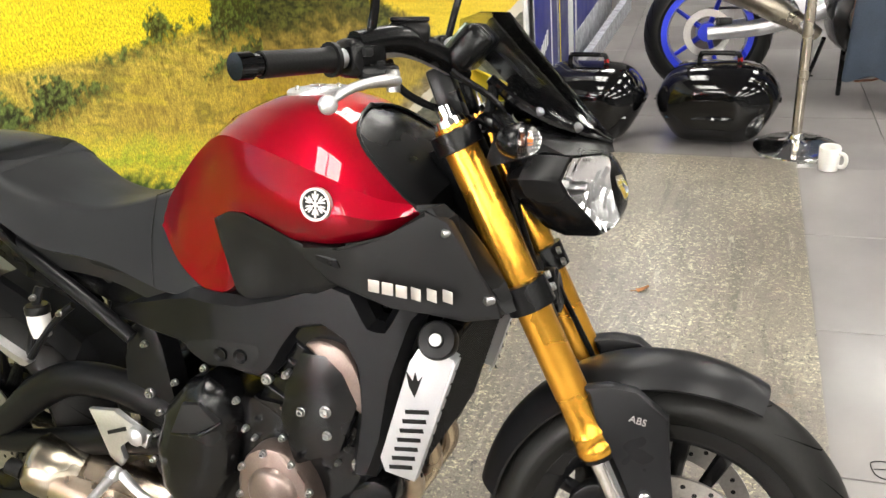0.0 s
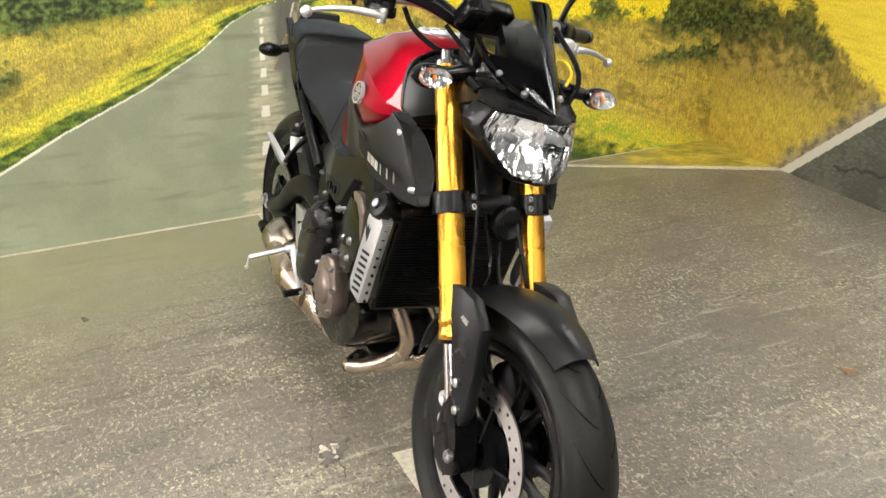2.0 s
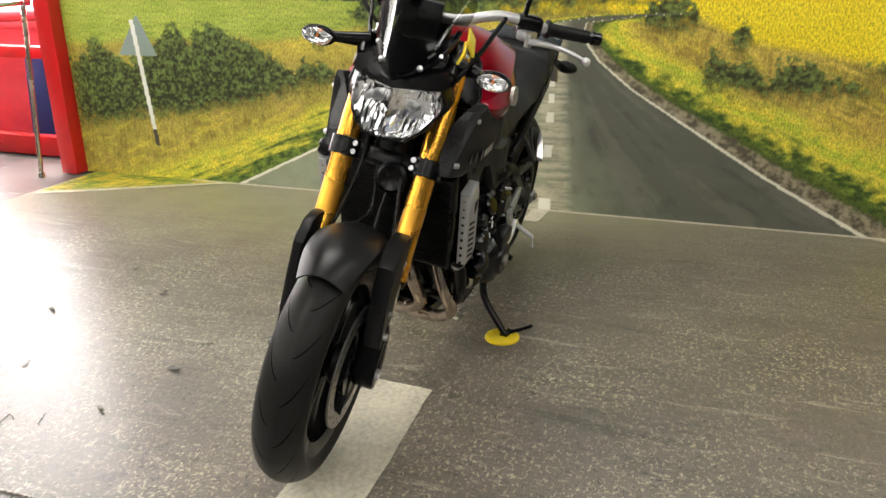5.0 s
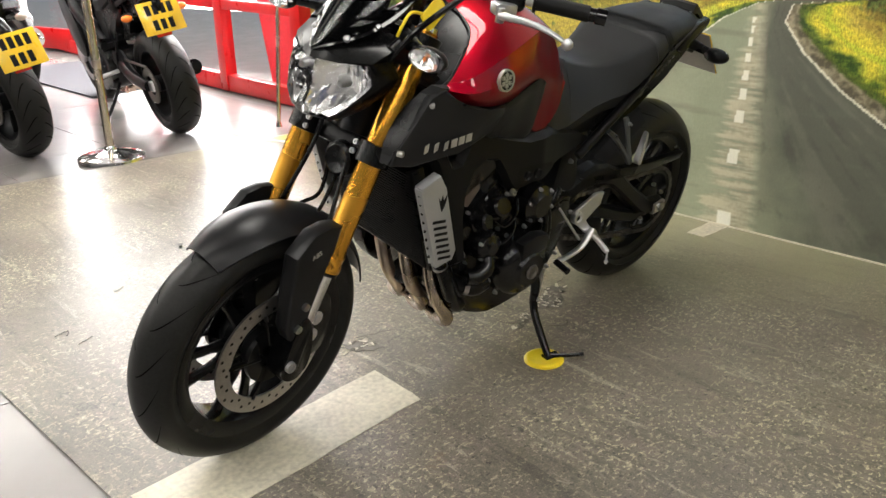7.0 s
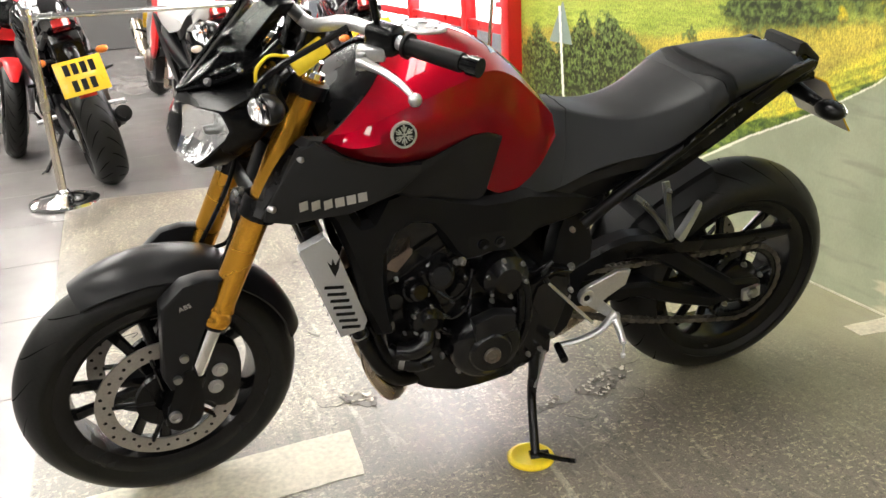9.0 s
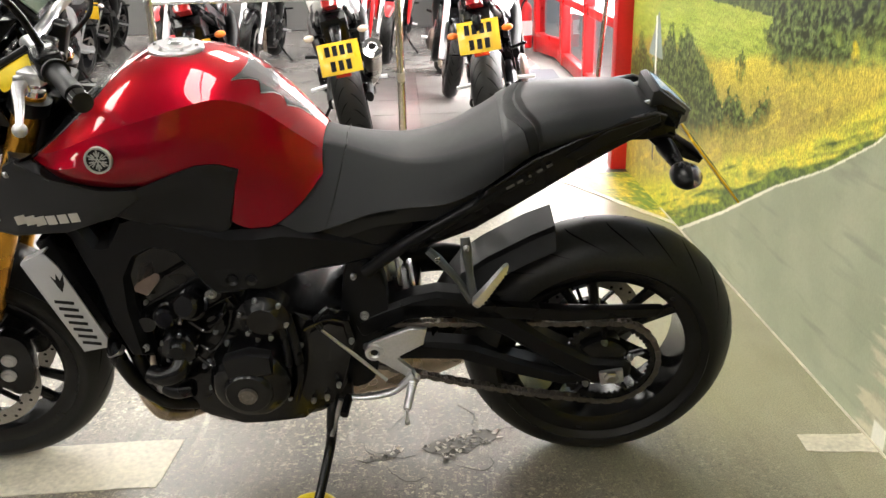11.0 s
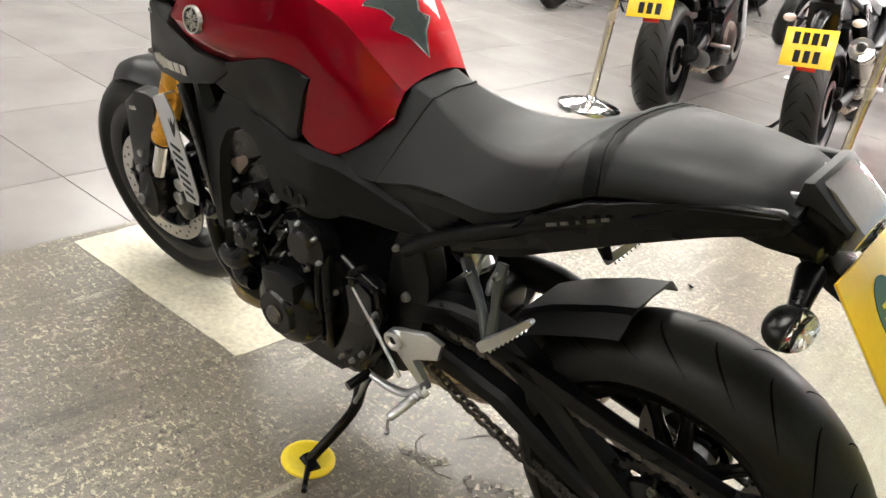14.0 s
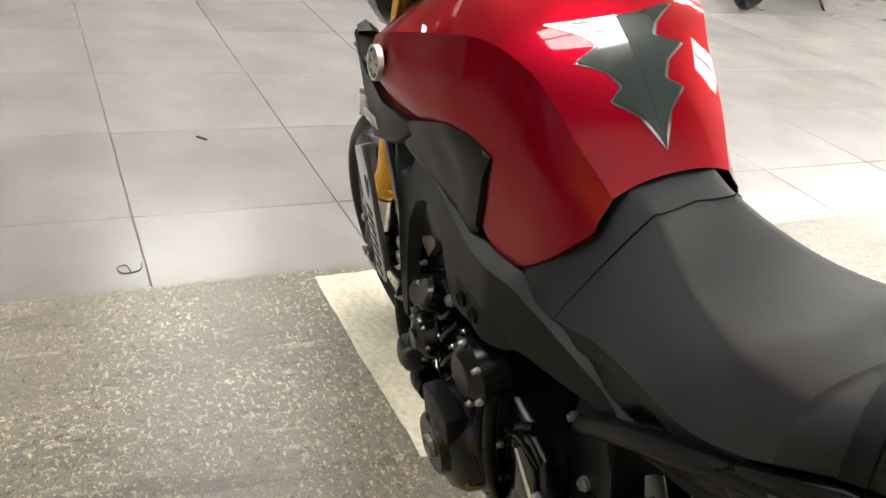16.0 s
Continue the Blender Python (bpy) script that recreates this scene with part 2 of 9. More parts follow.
def plate(bm, outline, u0, u1, bevel=0.004, bend=None, seg=2):
    """A plate with an outline in (x, z) from u0 to u1 across; bend(x, z) shifts it across."""
    a = [bm.verts.new((x, u0, z)) for x, z in outline]
    b = [bm.verts.new((x, u1, z)) for x, z in outline]
    n = len(outline)
    faces = [bm.faces.new(a), bm.faces.new(list(reversed(b)))]
    faces += [bm.faces.new((a[i], b[i], b[(i + 1) % n], a[(i + 1) % n])) for i in range(n)]
    vs = a + b
    if bevel:
        es = [e for f in faces[:2] for e in f.edges]
        got = bmesh.ops.bevel(bm, geom=es, offset=bevel, segments=seg, affect="EDGES", profile=0.6, clamp_overlap=True)
        vs = list({*got["verts"], *(v for v in vs if v.is_valid)})
    if bend:
        for v in vs:
            v.co.y += bend(v.co.x, v.co.z)
    return bm


def cut(outline, u0, u1, bevel=0.004, bend=None):
    return plate(bmesh.new(), outline, u0, u1, bevel, bend)


def round_outline(pts, n=4):
    """A closed smooth outline through (x, z) points."""
    k = len(pts)
    out = []
    for i in range(k):
        a, b, c, d = (Vector(pts[(i + j) % k]) for j in (-1, 0, 1, 2))
        for s in range(n):
            t = s / n
            out.append(tuple(0.5 * (2 * b + (c - a) * t + (2 * a - 5 * b + 4 * c - d) * t * t + (3 * b - a - 3 * c + d) * t**3)))
    return out


ACROSS = pose(0, 0, 0, 90)  # turns the lathe's axis to point to -y


def at(x, y, z):
    return Matrix.Translation((x, y, z))


def bolt(parent, x, u, z, r=0.008, side=1, m=None, name="bolt", material=None):
    """A flanged socket bolt whose head points to the side."""
    bm = bmesh.new()
    turn = m or (at(x, u, z) @ pose(0, 0, 0, -90 * side))
    r *= 0.74
    lathe(bm, [(0, 0.002), (r * 0.42, 0.002), (r * 0.45, 0.007), (r * 0.72, 0.007), (r * 0.8, 0.003), (r, 0.002), (r, -0.004)], turn, 12)
    return part(name, bm, material or STEEL, parent)


def interp(x, keys):
    """Smooth values of rows (x, a, b, ...) in descending or rising x."""
    ks = sorted(keys)
    xs = [k[0] for k in ks]
    out = []
    for c in range(1, len(ks[0])):
        ys = [k[c] for k in ks]
        i = max(0, min(len(xs) - 2, int(np.searchsorted(xs, x)) - 1))
        t = min(1, max(0, (x - xs[i]) / (xs[i + 1] - xs[i])))
        sl = lambda j: (ys[min(j + 1, len(xs) - 1)] - ys[max(j - 1, 0)]) / (xs[min(j + 1, len(xs) - 1)] - xs[max(j - 1, 0)])
        h = xs[i + 1] - xs[i]
        out.append((2 * t**3 - 3 * t * t + 1) * ys[i] + (t**3 - 2 * t * t + t) * h * sl(i) + (-2 * t**3 + 3 * t * t) * ys[i + 1] + (t**3 - t * t) * h * sl(i + 1))
    return out


def inside_outline(x, z, pts):
    hit = False
    for (x0, z0), (x1, z1) in zip(pts, pts[1:] + pts[:1]):
        if (z0 > z) != (z1 > z) and x < x0 + (x1 - x0) * (z - z0) / (z1 - z0):
            hit = not hit
    return hit


def pillow(outline, u_edge, bulge, radius, s, bend=None, cell=0.010, skirt=0.03, crisp=False):
    """A cast cover: an outline in (x, z) whose face swells from its edge, or rises by a flat chamfer; s is the side it faces."""
    rim = []
    for (x0, z0), (x1, z1) in zip(outline, outline[1:] + outline[:1]):
        k = max(1, round(math.hypot(x1 - x0, z1 - z0) / cell))
        rim += [(x0 + (x1 - x0) * i / k, z0 + (z1 - z0) * i / k) for i in range(k)]
    seg = np.array([(a[0], a[1], b[0] - a[0], b[1] - a[1]) for a, b in zip(rim, rim[1:] + rim[:1])])

    def dist(x, z):
        t = np.clip(((x - seg[:, 0]) * seg[:, 2] + (z - seg[:, 1]) * seg[:, 3]) / (seg[:, 2] ** 2 + seg[:, 3] ** 2 + 1e-12), 0, 1)
        return float(np.min(np.hypot(x - seg[:, 0] - t * seg[:, 2], z - seg[:, 1] - t * seg[:, 3])))

    pts = list(rim)
    n = len(rim)
    edges = [(i, (i + 1) % n) for i in range(n)]
    if crisp:
        turn = 1 if sum(a[0] * b[1] - b[0] * a[1] for a, b in zip(rim, rim[1:] + rim[:1])) > 0 else -1
        ring = []
        for i in range(n):
            (x0, z0), (x1, z1) = rim[i - 1], rim[(i + 1) % n]
            d = math.hypot(x1 - x0, z1 - z0) + 1e-9
            p = (rim[i][0] - turn * radius * (z1 - z0) / d, rim[i][1] + turn * radius * (x1 - x0) / d)
            if inside_outline(*p, outline) and dist(*p) > radius * 0.88:
                ring.append(p)
        k0 = len(pts)
        pts += ring
        edges += [(k0 + i, k0 + i + 1) for i in range(len(ring) - 1) if math.dist(ring[i], ring[i + 1]) < 3 * cell]
    xs, zs = [p[0] for p in rim], [p[1] for p in rim]
    for x in np.arange(min(xs), max(xs), cell).tolist():
        for z in np.arange(min(zs), max(zs), cell).tolist():
            if inside_outline(x, z, outline) and dist(x, z) > (radius * 1.15 if crisp else cell * 0.45):
                pts.append((x, z))
    got = geometry.delaunay_2d_cdt([Vector(p) for p in pts], edges, [], 1, 1e-6)
    bm = bmesh.new()
    vs = []
    for p in got[0]:
        d = min(1.0, dist(p.x, p.y) / (radius * 0.9 if crisp else radius))
        u = u_edge + bulge * (d if crisp else math.sqrt(max(0.0, 1 - (1 - d) ** 2)))
        vs.append(bm.verts.new((p.x, s * (u + (bend(p.x, p.y) if bend else 0)), p.y)))
    for f in got[2]:
        bm.faces.new([vs[i] for i in f])
    rim_edges = [e for e in bm.edges if len(e.link_faces) == 1]
    ext = bmesh.ops.extrude_edge_only(bm, edges=rim_edges)
    for v in ext["geom"]:
        if isinstance(v, bmesh.types.BMVert):
            v.co.y -= s * skirt
    return bm


# ---- the place ----
WALL_X, WALL_TURN = -0.68, 1.1     # printed back wall and its turn against the parked motorcycle
RIGHT_Y = 2.53                     # printed side wall



def noise_at(x, y, s, o=3, seed=0.0):
    return noise.fractal(Vector((x * s + seed, y * s - seed, seed)), 0.9, 2.0, o)


def node_material(name):
    m = bpy.data.materials.new(name)
    m.use_nodes = True
    t = m.node_tree
    return m, t, t.nodes["Principled BSDF"]


def print_material(name, grain):
    """Printed film: the colours of the picture with fine mottling, a slight sheen."""
    m, t, b = node_material(name)
    at_ = t.nodes.new("ShaderNodeAttribute")
    at_.attribute_name = "picture"
    co = t.nodes.new("ShaderNodeTexCoord")
    n1 = t.nodes.new("ShaderNodeTexNoise")
    n1.inputs["Scale"].default_value, n1.inputs["Detail"].default_value, n1.inputs["Roughness"].default_value = 120, 5, 0.75
    t.links.new(co.outputs["Object"], n1.inputs["Vector"])
    # stalks and blades show in the coloured growth, the grey road stays smooth
    hue = t.nodes.new("ShaderNodeSeparateColor")
    hue.mode = "HSV"
    t.links.new(at_.outputs["Color"], hue.inputs[0])
    growth = t.nodes.new("ShaderNodeMapRange")
    growth.inputs["From Min"].default_value, growth.inputs["From Max"].default_value = 0.40, 0.70
    growth.inputs["To Min"].default_value = 0.12
    t.links.new(hue.outputs[1], growth.inputs["Value"])
    up = t.nodes.new("ShaderNodeMapping")
    up.inputs["Scale"].default_value = (1.0, 1.0, 0.38)
    t.links.new(co.outputs["Object"], up.inputs["Vector"])
    n2 = t.nodes.new("ShaderNodeTexNoise")
    n2.inputs["Scale"].default_value, n2.inputs["Detail"].default_value, n2.inputs["Roughness"].default_value = 150, 5, 0.8
    t.links.new(up.outputs[0], n2.inputs["Vector"])
    both = t.nodes.new("ShaderNodeMath")
    both.operation = "MULTIPLY_ADD"
    t.links.new(n2.outputs["Fac"], both.inputs[0])
    both.inputs[1].default_value = 1.7
    t.links.new(n1.outputs["Fac"], both.inputs[2])
    mr = t.nodes.new("ShaderNodeMapRange")
    mr.inputs["From Min"].default_value, mr.inputs["From Max"].default_value = 1.13, 1.57
    mr.inputs["To Min"].default_value, mr.inputs["To Max"].default_value = -1.45 * grain, 1.30 * grain
    t.links.new(both.outputs[0], mr.inputs["Value"])
    amount = t.nodes.new("ShaderNodeMath")
    amount.operation = "MULTIPLY_ADD"
    t.links.new(mr.outputs[0], amount.inputs[0])
    t.links.new(growth.outputs[0], amount.inputs[1])
    amount.inputs[2].default_value = 1.03
    mix = t.nodes.new("ShaderNodeVectorMath")
    mix.operation = "SCALE"
    t.links.new(at_.outputs["Color"], mix.inputs[0])
    t.links.new(amount.outputs[0], mix.inputs["Scale"])
    t.links.new(mix.outputs[0], b.inputs["Base Color"])
    b.inputs["Roughness"].default_value = 0.38
    return m


def lerp(a, b, t):
    return tuple(x + (y - x) * t for x, y in zip(a, b))


def step01(a, b, x):
    return min(1.0, max(0.0, (x - a) / (b - a))) if b != a else float(x > a)


# the printed road: edges and middle as rows (height, left, right)
ROAD = [(0.0, -1.52, 1.53), (0.23, -1.03, 1.10), (0.44, -0.62, 0.75), (0.58, -0.30, 0.52), (0.70, -0.08, 0.37), (0.80, 0.05, 0.29), (0.86, 0.18, 0.31), (0.885, 0.34, 0.50), (0.90, 0.60, 0.70)]
# hedges and trees of the picture: rows of (along, foot, top)
HEDGES = [
    [(-2.5, 0.27, 0.60), (-2.3, 0.28, 0.74), (-2.12, 0.32, 0.62), (-2.0, 0.33, 0.69), (-1.91, 0.34, 0.74), (-1.79, 0.35, 0.82), (-1.73, 0.36, 0.74), (-1.63, 0.38, 0.83), (-1.55, 0.39, 0.82), (-1.34, 0.44, 0.72), (-1.19, 0.48, 0.64), (-1.13, 0.50, 0.61), (-1.05, 0.52, 0.66), (-0.97, 0.53, 0.65), (-0.88, 0.56, 0.59), (-0.81, 0.58, 0.67), (-0.72, 0.62, 0.71), (-0.69, 0.66, 0.67)],
    [(-1.01, 0.75, 0.76), (-0.99, 0.72, 0.81), (-0.95, 0.72, 0.80), (-0.93, 0.74, 0.75)],
    [(-0.80, 0.84, 0.90), (-0.76, 0.82, 1.03), (-0.66, 0.79, 1.08), (-0.5, 0.80, 1.02), (-0.40, 0.82, 0.95), (-0.28, 0.85, 0.90), (-0.2, 0.87, 0.88)],
    [(0.80, 0.66, 0.70), (0.82, 0.59, 0.77), (0.86, 0.58, 0.74), (0.9, 0.58, 0.71), (1.0, 0.57, 0.70), (1.05, 0.55, 0.64), (1.09, 0.56, 0.70), (1.2, 0.56, 0.72), (1.3, 0.57, 0.66), (1.43, 0.58, 0.63), (1.46, 0.60, 0.61)],
    [(1.42, 0.67, 0.70), (1.46, 0.67, 0.72), (1.52, 0.67, 0.69), (1.58, 0.67, 0.71), (1.66, 0.67, 0.69), (1.71, 0.67, 0.72), (1.74, 0.66, 0.80), (1.83, 0.66, 0.80), (1.88, 0.66, 0.73), (1.93, 0.66, 0.71), (2.02, 0.65, 0.70), (2.15, 0.60, 0.66), (2.19, 0.57, 0.86), (2.3, 0.55, 0.95), (2.56, 0.55, 0.92)],
    [(2.02, 0.45, 0.47), (2.2, 0.43, 0.51), (2.56, 0.40, 0.54)],
    [(-0.66, 0.85, 1.00), (-0.60, 0.87, 1.12), (-0.40, 0.885, 1.14), (-0.15, 0.890, 1.14), (0.05, 0.897, 1.14), (0.22, 0.905, 1.14), (0.40, 0.925, 1.14), (0.56, 0.950, 1.10), (0.64, 0.98, 1.02)],
    [(0.54, 0.84, 0.88), (0.57, 0.82, 0.95), (0.66, 0.82, 0.98), (0.76, 0.83, 0.93), (0.78, 0.84, 0.87)],
    [(0.89, 0.80, 0.81), (0.92, 0.76, 0.85), (0.94, 0.74, 0.88), (0.97, 0.76, 0.84), (0.99, 0.80, 0.81)],
]


def hedge_cover(y, z, n2, n3):
    """How far (along, up) lies inside a hedge, and how high in it."""
    best, high = 0.0, 0.0
    for rows_ in HEDGES:
        if not rows_[0][0] - 0.03 < y < rows_[-1][0] + 0.03:
            continue
        ys = [r[0] for r in rows_]
        yy = y + 0.030 * n2 + 0.012 * n3
        foot, top = np.interp(yy, ys, [r[1] for r in rows_]), np.interp(yy, ys, [r[2] for r in rows_])
        tall = max(0.03, top - foot)
        end = min(yy - ys[0], ys[-1] - yy)
        up = top + 0.05 * n2 + 0.035 * n3 - z
        low = z - foot + 0.05 * n2 + 0.03 * n3
        cover = step01(-0.006, 0.014, up) * step01(-0.03, 0.05, low) * step01(-0.025, 0.02, end + 0.03 * n3)
        if cover > best:
            best, high = cover, (z - foot) / tall
    return best, high


GREENLOW = ([-2.5, -2.0, -1.5, -1.2, -1.0, -0.77, -0.39, 0.2], [0.70, 0.73, 0.76, 0.745, 0.775, 0.81, 0.85, 0.90])
GOLDLOW = ([-0.6, 0.0, 0.5, 0.77, 0.97, 1.19, 1.44, 2.02, 2.5], [0.87, 0.90, 0.90, 0.865, 0.785, 0.75, 0.70, 0.66, 0.62])


def landscape(y, z):
    """Colour of the printed landscape on the back wall at (along, up)."""
    left, right = (np.interp(z, [r[0] for r in ROAD], [r[c] for r in ROAD]) for c in (1, 2))
    n1, n2 = noise_at(y, z, 5, 4, 1.7), noise_at(y, z, 20, 3, 5.1)
    n3 = noise_at(y, z, 60, 2, 9.0)
    if z < 0.90 and left < y < right:
        mid = 0.14 + 0.04 * z
        asphalt = lerp((0.275, 0.300, 0.205), (0.345, 0.365, 0.255), step01(-0.6, 0.7, n1 + 0.2 * n3))
        smear = noise.fractal(Vector((y * 5, z * 48, 4.0)), 0.8, 2.0, 4)
        half = 0.012 + 0.095 * max(0.0, 1 - z / 0.9) * (1 + 0.5 * smear)
        seam = step01(half + 0.02, half - 0.02, abs(y - mid - 0.015 + 0.04 * smear * (1 - z)))
        if y > mid:
            asphalt = lerp(asphalt, (0.086, 0.087, 0.072), 0.88 * step01(0.0, 0.36, (y - mid) / max(0.2, right - mid) + 0.15 * n1))
        asphalt = lerp(asphalt, (0.14, 0.15, 0.115), 0.4 * step01(0.3, 0.8, noise.fractal(Vector((y * 3, z * 26, 2.2)), 0.9, 2.0, 3)))
        # worn tracks and pale dusty streaks that run to the far bend
        lane = (y - mid) / max(0.10, right - mid)
        if lane > 0:
            asphalt = lerp(asphalt, (0.22, 0.215, 0.17), 0.34 * step01(0.15, 0.65, noise.fractal(Vector((lane * 7, z * 3, 6.0)), 0.8, 2.0, 4) + 0.3 * n2))
            asphalt = lerp(asphalt, (0.055, 0.055, 0.048), 0.35 * step01(0.25, 0.75, noise.fractal(Vector((lane * 12, z * 7, 16.0)), 0.7, 2.0, 4) + 0.25 * n3))
        asphalt = lerp(asphalt, lerp((0.34, 0.31, 0.22), (0.58, 0.54, 0.39), step01(-0.4, 0.4, smear + 0.3 * n3)), 0.80 * seam * step01(-0.55, -0.15, smear + 0.4 * n2))
        edge = min(y - left, right - y) / max(0.12, 1.0 - z)
        if edge < 0.034 + 0.006 * n2:
            return (0.80, 0.78, 0.66)
        for d in (0.02, 0.285, 0.44, 0.53, 0.60, 0.665, 0.72, 0.765, 0.80):
            h = 0.035 * (1 - d) + 0.004
            if abs(z - d) < h and abs(y - mid) < 0.028 * (1.02 - d):
                return (0.80, 0.79, 0.70)
        return asphalt
    on_right = y >= right
    gap = (y - right if on_right else left - y) / max(0.12, 1.02 - z)
    blade = noise.fractal(Vector((y * 30 + (14 * z if on_right else -14 * z), z * 62, 7.0)), 0.7, 2.1, 4)
    sweep = noise.fractal(Vector((y * 6 + (8 * z if on_right else -8 * z), z * 26 + (9 * y if on_right else -9 * y), 2.0)), 0.9, 2.0, 3)
    b = step01(-0.55, 0.55, 0.7 * blade + 0.5 * n2)
    g = gap + 0.12 * n1 + 0.05 * n2 + 0.05 * sweep
    tuft = noise.fractal(Vector((y * 16, z * 24, 23.0)), 0.8, 2.0, 3)
    stalk = noise.fractal(Vector((y * 75, z * 13, 37.0)), 0.7, 2.0, 3)
    green = lerp((0.035, 0.075, 0.012), (0.20, 0.28, 0.035), step01(-0.35, 0.45, 0.6 * blade + 0.7 * tuft))
    bright = lerp(lerp((0.46, 0.49, 0.055), (0.62, 0.59, 0.060), b), lerp((0.58, 0.50, 0.050), (0.80, 0.67, 0.065), b), step01(-0.45, 0.35, tuft + 0.4 * n1))
    dry = lerp((0.34, 0.24, 0.045), (0.70, 0.53, 0.095), step01(-0.55, 0.45, 0.55 * stalk + 0.5 * n1 + 0.35 * n2))
    shoulder = lerp((0.10, 0.085, 0.055), (0.36, 0.31, 0.21), step01(-0.5, 0.6, n2 + 0.8 * n3 + 0.4 * blade))
    if on_right:
        c = lerp(green, bright, step01(0.34, 0.56, g + 0.16 * tuft))
        # tall growth throws a ragged shade on the stones
        c = lerp(c, (0.030, 0.045, 0.012), 0.75 * step01(0.34, 0.22, gap + 0.05 * tuft) * step01(-0.3, 0.35, tuft + 0.6 * blade))
        c = lerp(c, lerp((0.36, 0.44, 0.035), (0.58, 0.60, 0.055), b), step01(0.60, 0.66, g) * step01(0.80, 0.72, g))
        c = lerp(c, dry, step01(0.88, 1.15, g))
        c = lerp(shoulder, c, step01(0.155, 0.195, gap + 0.03 * n2 + 0.035 * blade + 0.03 * tuft))
        c = lerp(c, (0.095, 0.085, 0.020), 0.60 * step01(0.08, 0.45, 0.8 * sweep + n1 - 0.05) * step01(1.0, 1.35, g))
    else:
        c = lerp(green, bright, step01(0.14, 0.34, g + 0.30 * sweep))
        c = lerp(c, lerp((0.15, 0.20, 0.030), (0.40, 0.42, 0.050), b), 0.9 * step01(0.10, 0.45, sweep + 0.3 * n2) * step01(0.25, 0.35, g))
        c = lerp(c, lerp(green, dry, 0.65), step01(0.50, 0.75, g))
        c = lerp(c, (0.30, 0.20, 0.07), 0.4 * step01(0.1, 0.5, sweep + n1) * step01(0.6, 0.9, g))
    c = lerp(c, (0.72, 0.58, 0.055), 0.45 * step01(0.10, 0.5, sweep + 0.5 * n2 - 0.1) * step01(0.2, 0.5, gap))
    if y < -0.10 + 0.35 * n1 + 0.10 * n2:
        low_ = np.interp(y, *GREENLOW) + 0.012 * n1 + 0.008 * n2
        c = lerp(c, lerp((0.56, 0.46, 0.06), (0.72, 0.58, 0.09), b), 0.8 * step01(0.14, 0.02, low_ - z) * step01(-1.35, -1.1, y))
        field = lerp((0.30, 0.385, 0.050), (0.43, 0.49, 0.085), step01(-0.6, 0.6, 0.7 * noise.fractal(Vector((y * 5, z * 60, 3.0)), 0.9, 2.0, 3) + 0.5 * n1 + 0.25 * sweep))
        field = lerp(field, (0.15, 0.20, 0.035), 0.6 * step01(0.15, 0.5, noise.fractal(Vector((y * 9, z * 70, 8.0)), 0.8, 2.0, 3)) * step01(0.14, 0.03, z - low_))
        c = lerp(c, field, step01(-0.01, 0.02, z - low_))
        ridge = 0.97 + 0.03 * math.sin(1.7 * y) + 0.012 * n1
        if z > ridge:
            trees = ridge + 0.075 + 0.05 * n1 + 0.03 * n2
            sky_ = lerp((0.34, 0.56, 0.86), (0.78, 0.86, 0.92), step01(-0.1, 0.5, n1 + 0.4 * (z - 1.2)))
            wood = lerp((0.03, 0.05, 0.018), (0.13, 0.19, 0.05), step01(-0.4, 0.5, n2 + n3))
            c = wood if z < trees else sky_
    else:
        low_ = np.interp(y, *GOLDLOW) + 0.012 * n1 + 0.010 * n2
        field = lerp((0.80, 0.62, 0.016), (0.91, 0.72, 0.030), step01(-0.6, 0.6, 0.5 * noise.fractal(Vector((y * 6, z * 60, 13.0)), 0.8, 2.0, 3) + 0.5 * n1))
        rows_ = math.sin(300 * z + 60 * y + 2.0 * n2) * math.sin(130 * y - 80 * z) + 0.7 * blade
        field = lerp(field, (0.34, 0.30, 0.03), 0.55 * step01(0.5, 1.2, rows_) * step01(0.13, 0.02, z - low_) * step01(1.9, 1.2, y))
        c = lerp(c, field, step01(-0.005, 0.03, z - low_))
        if z > 1.00 + 0.05 * (y - 0.5) + 0.006 * n1:
            c = lerp((0.34, 0.58, 0.90), (0.78, 0.86, 0.93), step01(-0.2, 0.6, n1 + 0.2))
    cover, high = hedge_cover(y, z, n2, n3)
    if cover > 0:
        clump = noise_at(y, z * 1.3, 30, 3, 31.0)
        lit = step01(-0.35, 0.80, 1.0 * n3 + 0.95 * clump + 0.35 * n2 + 0.3 * (high - 0.4))
        leaf = lerp((0.004, 0.009, 0.004), (0.150, 0.215, 0.055), lit)
        c = lerp(c, leaf, cover * 0.96)
    # a road sign seen from behind
    pole = abs(y - (-2.00 - 0.10 * (z - 0.26)))
    if 0.18 < z < 0.84 and pole < 0.013:
        return (0.74, 0.74, 0.70) if z > 0.27 else (0.06, 0.05, 0.045)
    if 0.66 < z < 0.86 and abs(y + 2.04 - 0.10 * (z - 0.7)) < 0.115 * (0.87 - z) / 0.2:
        return (0.24, 0.30, 0.28)
    return c


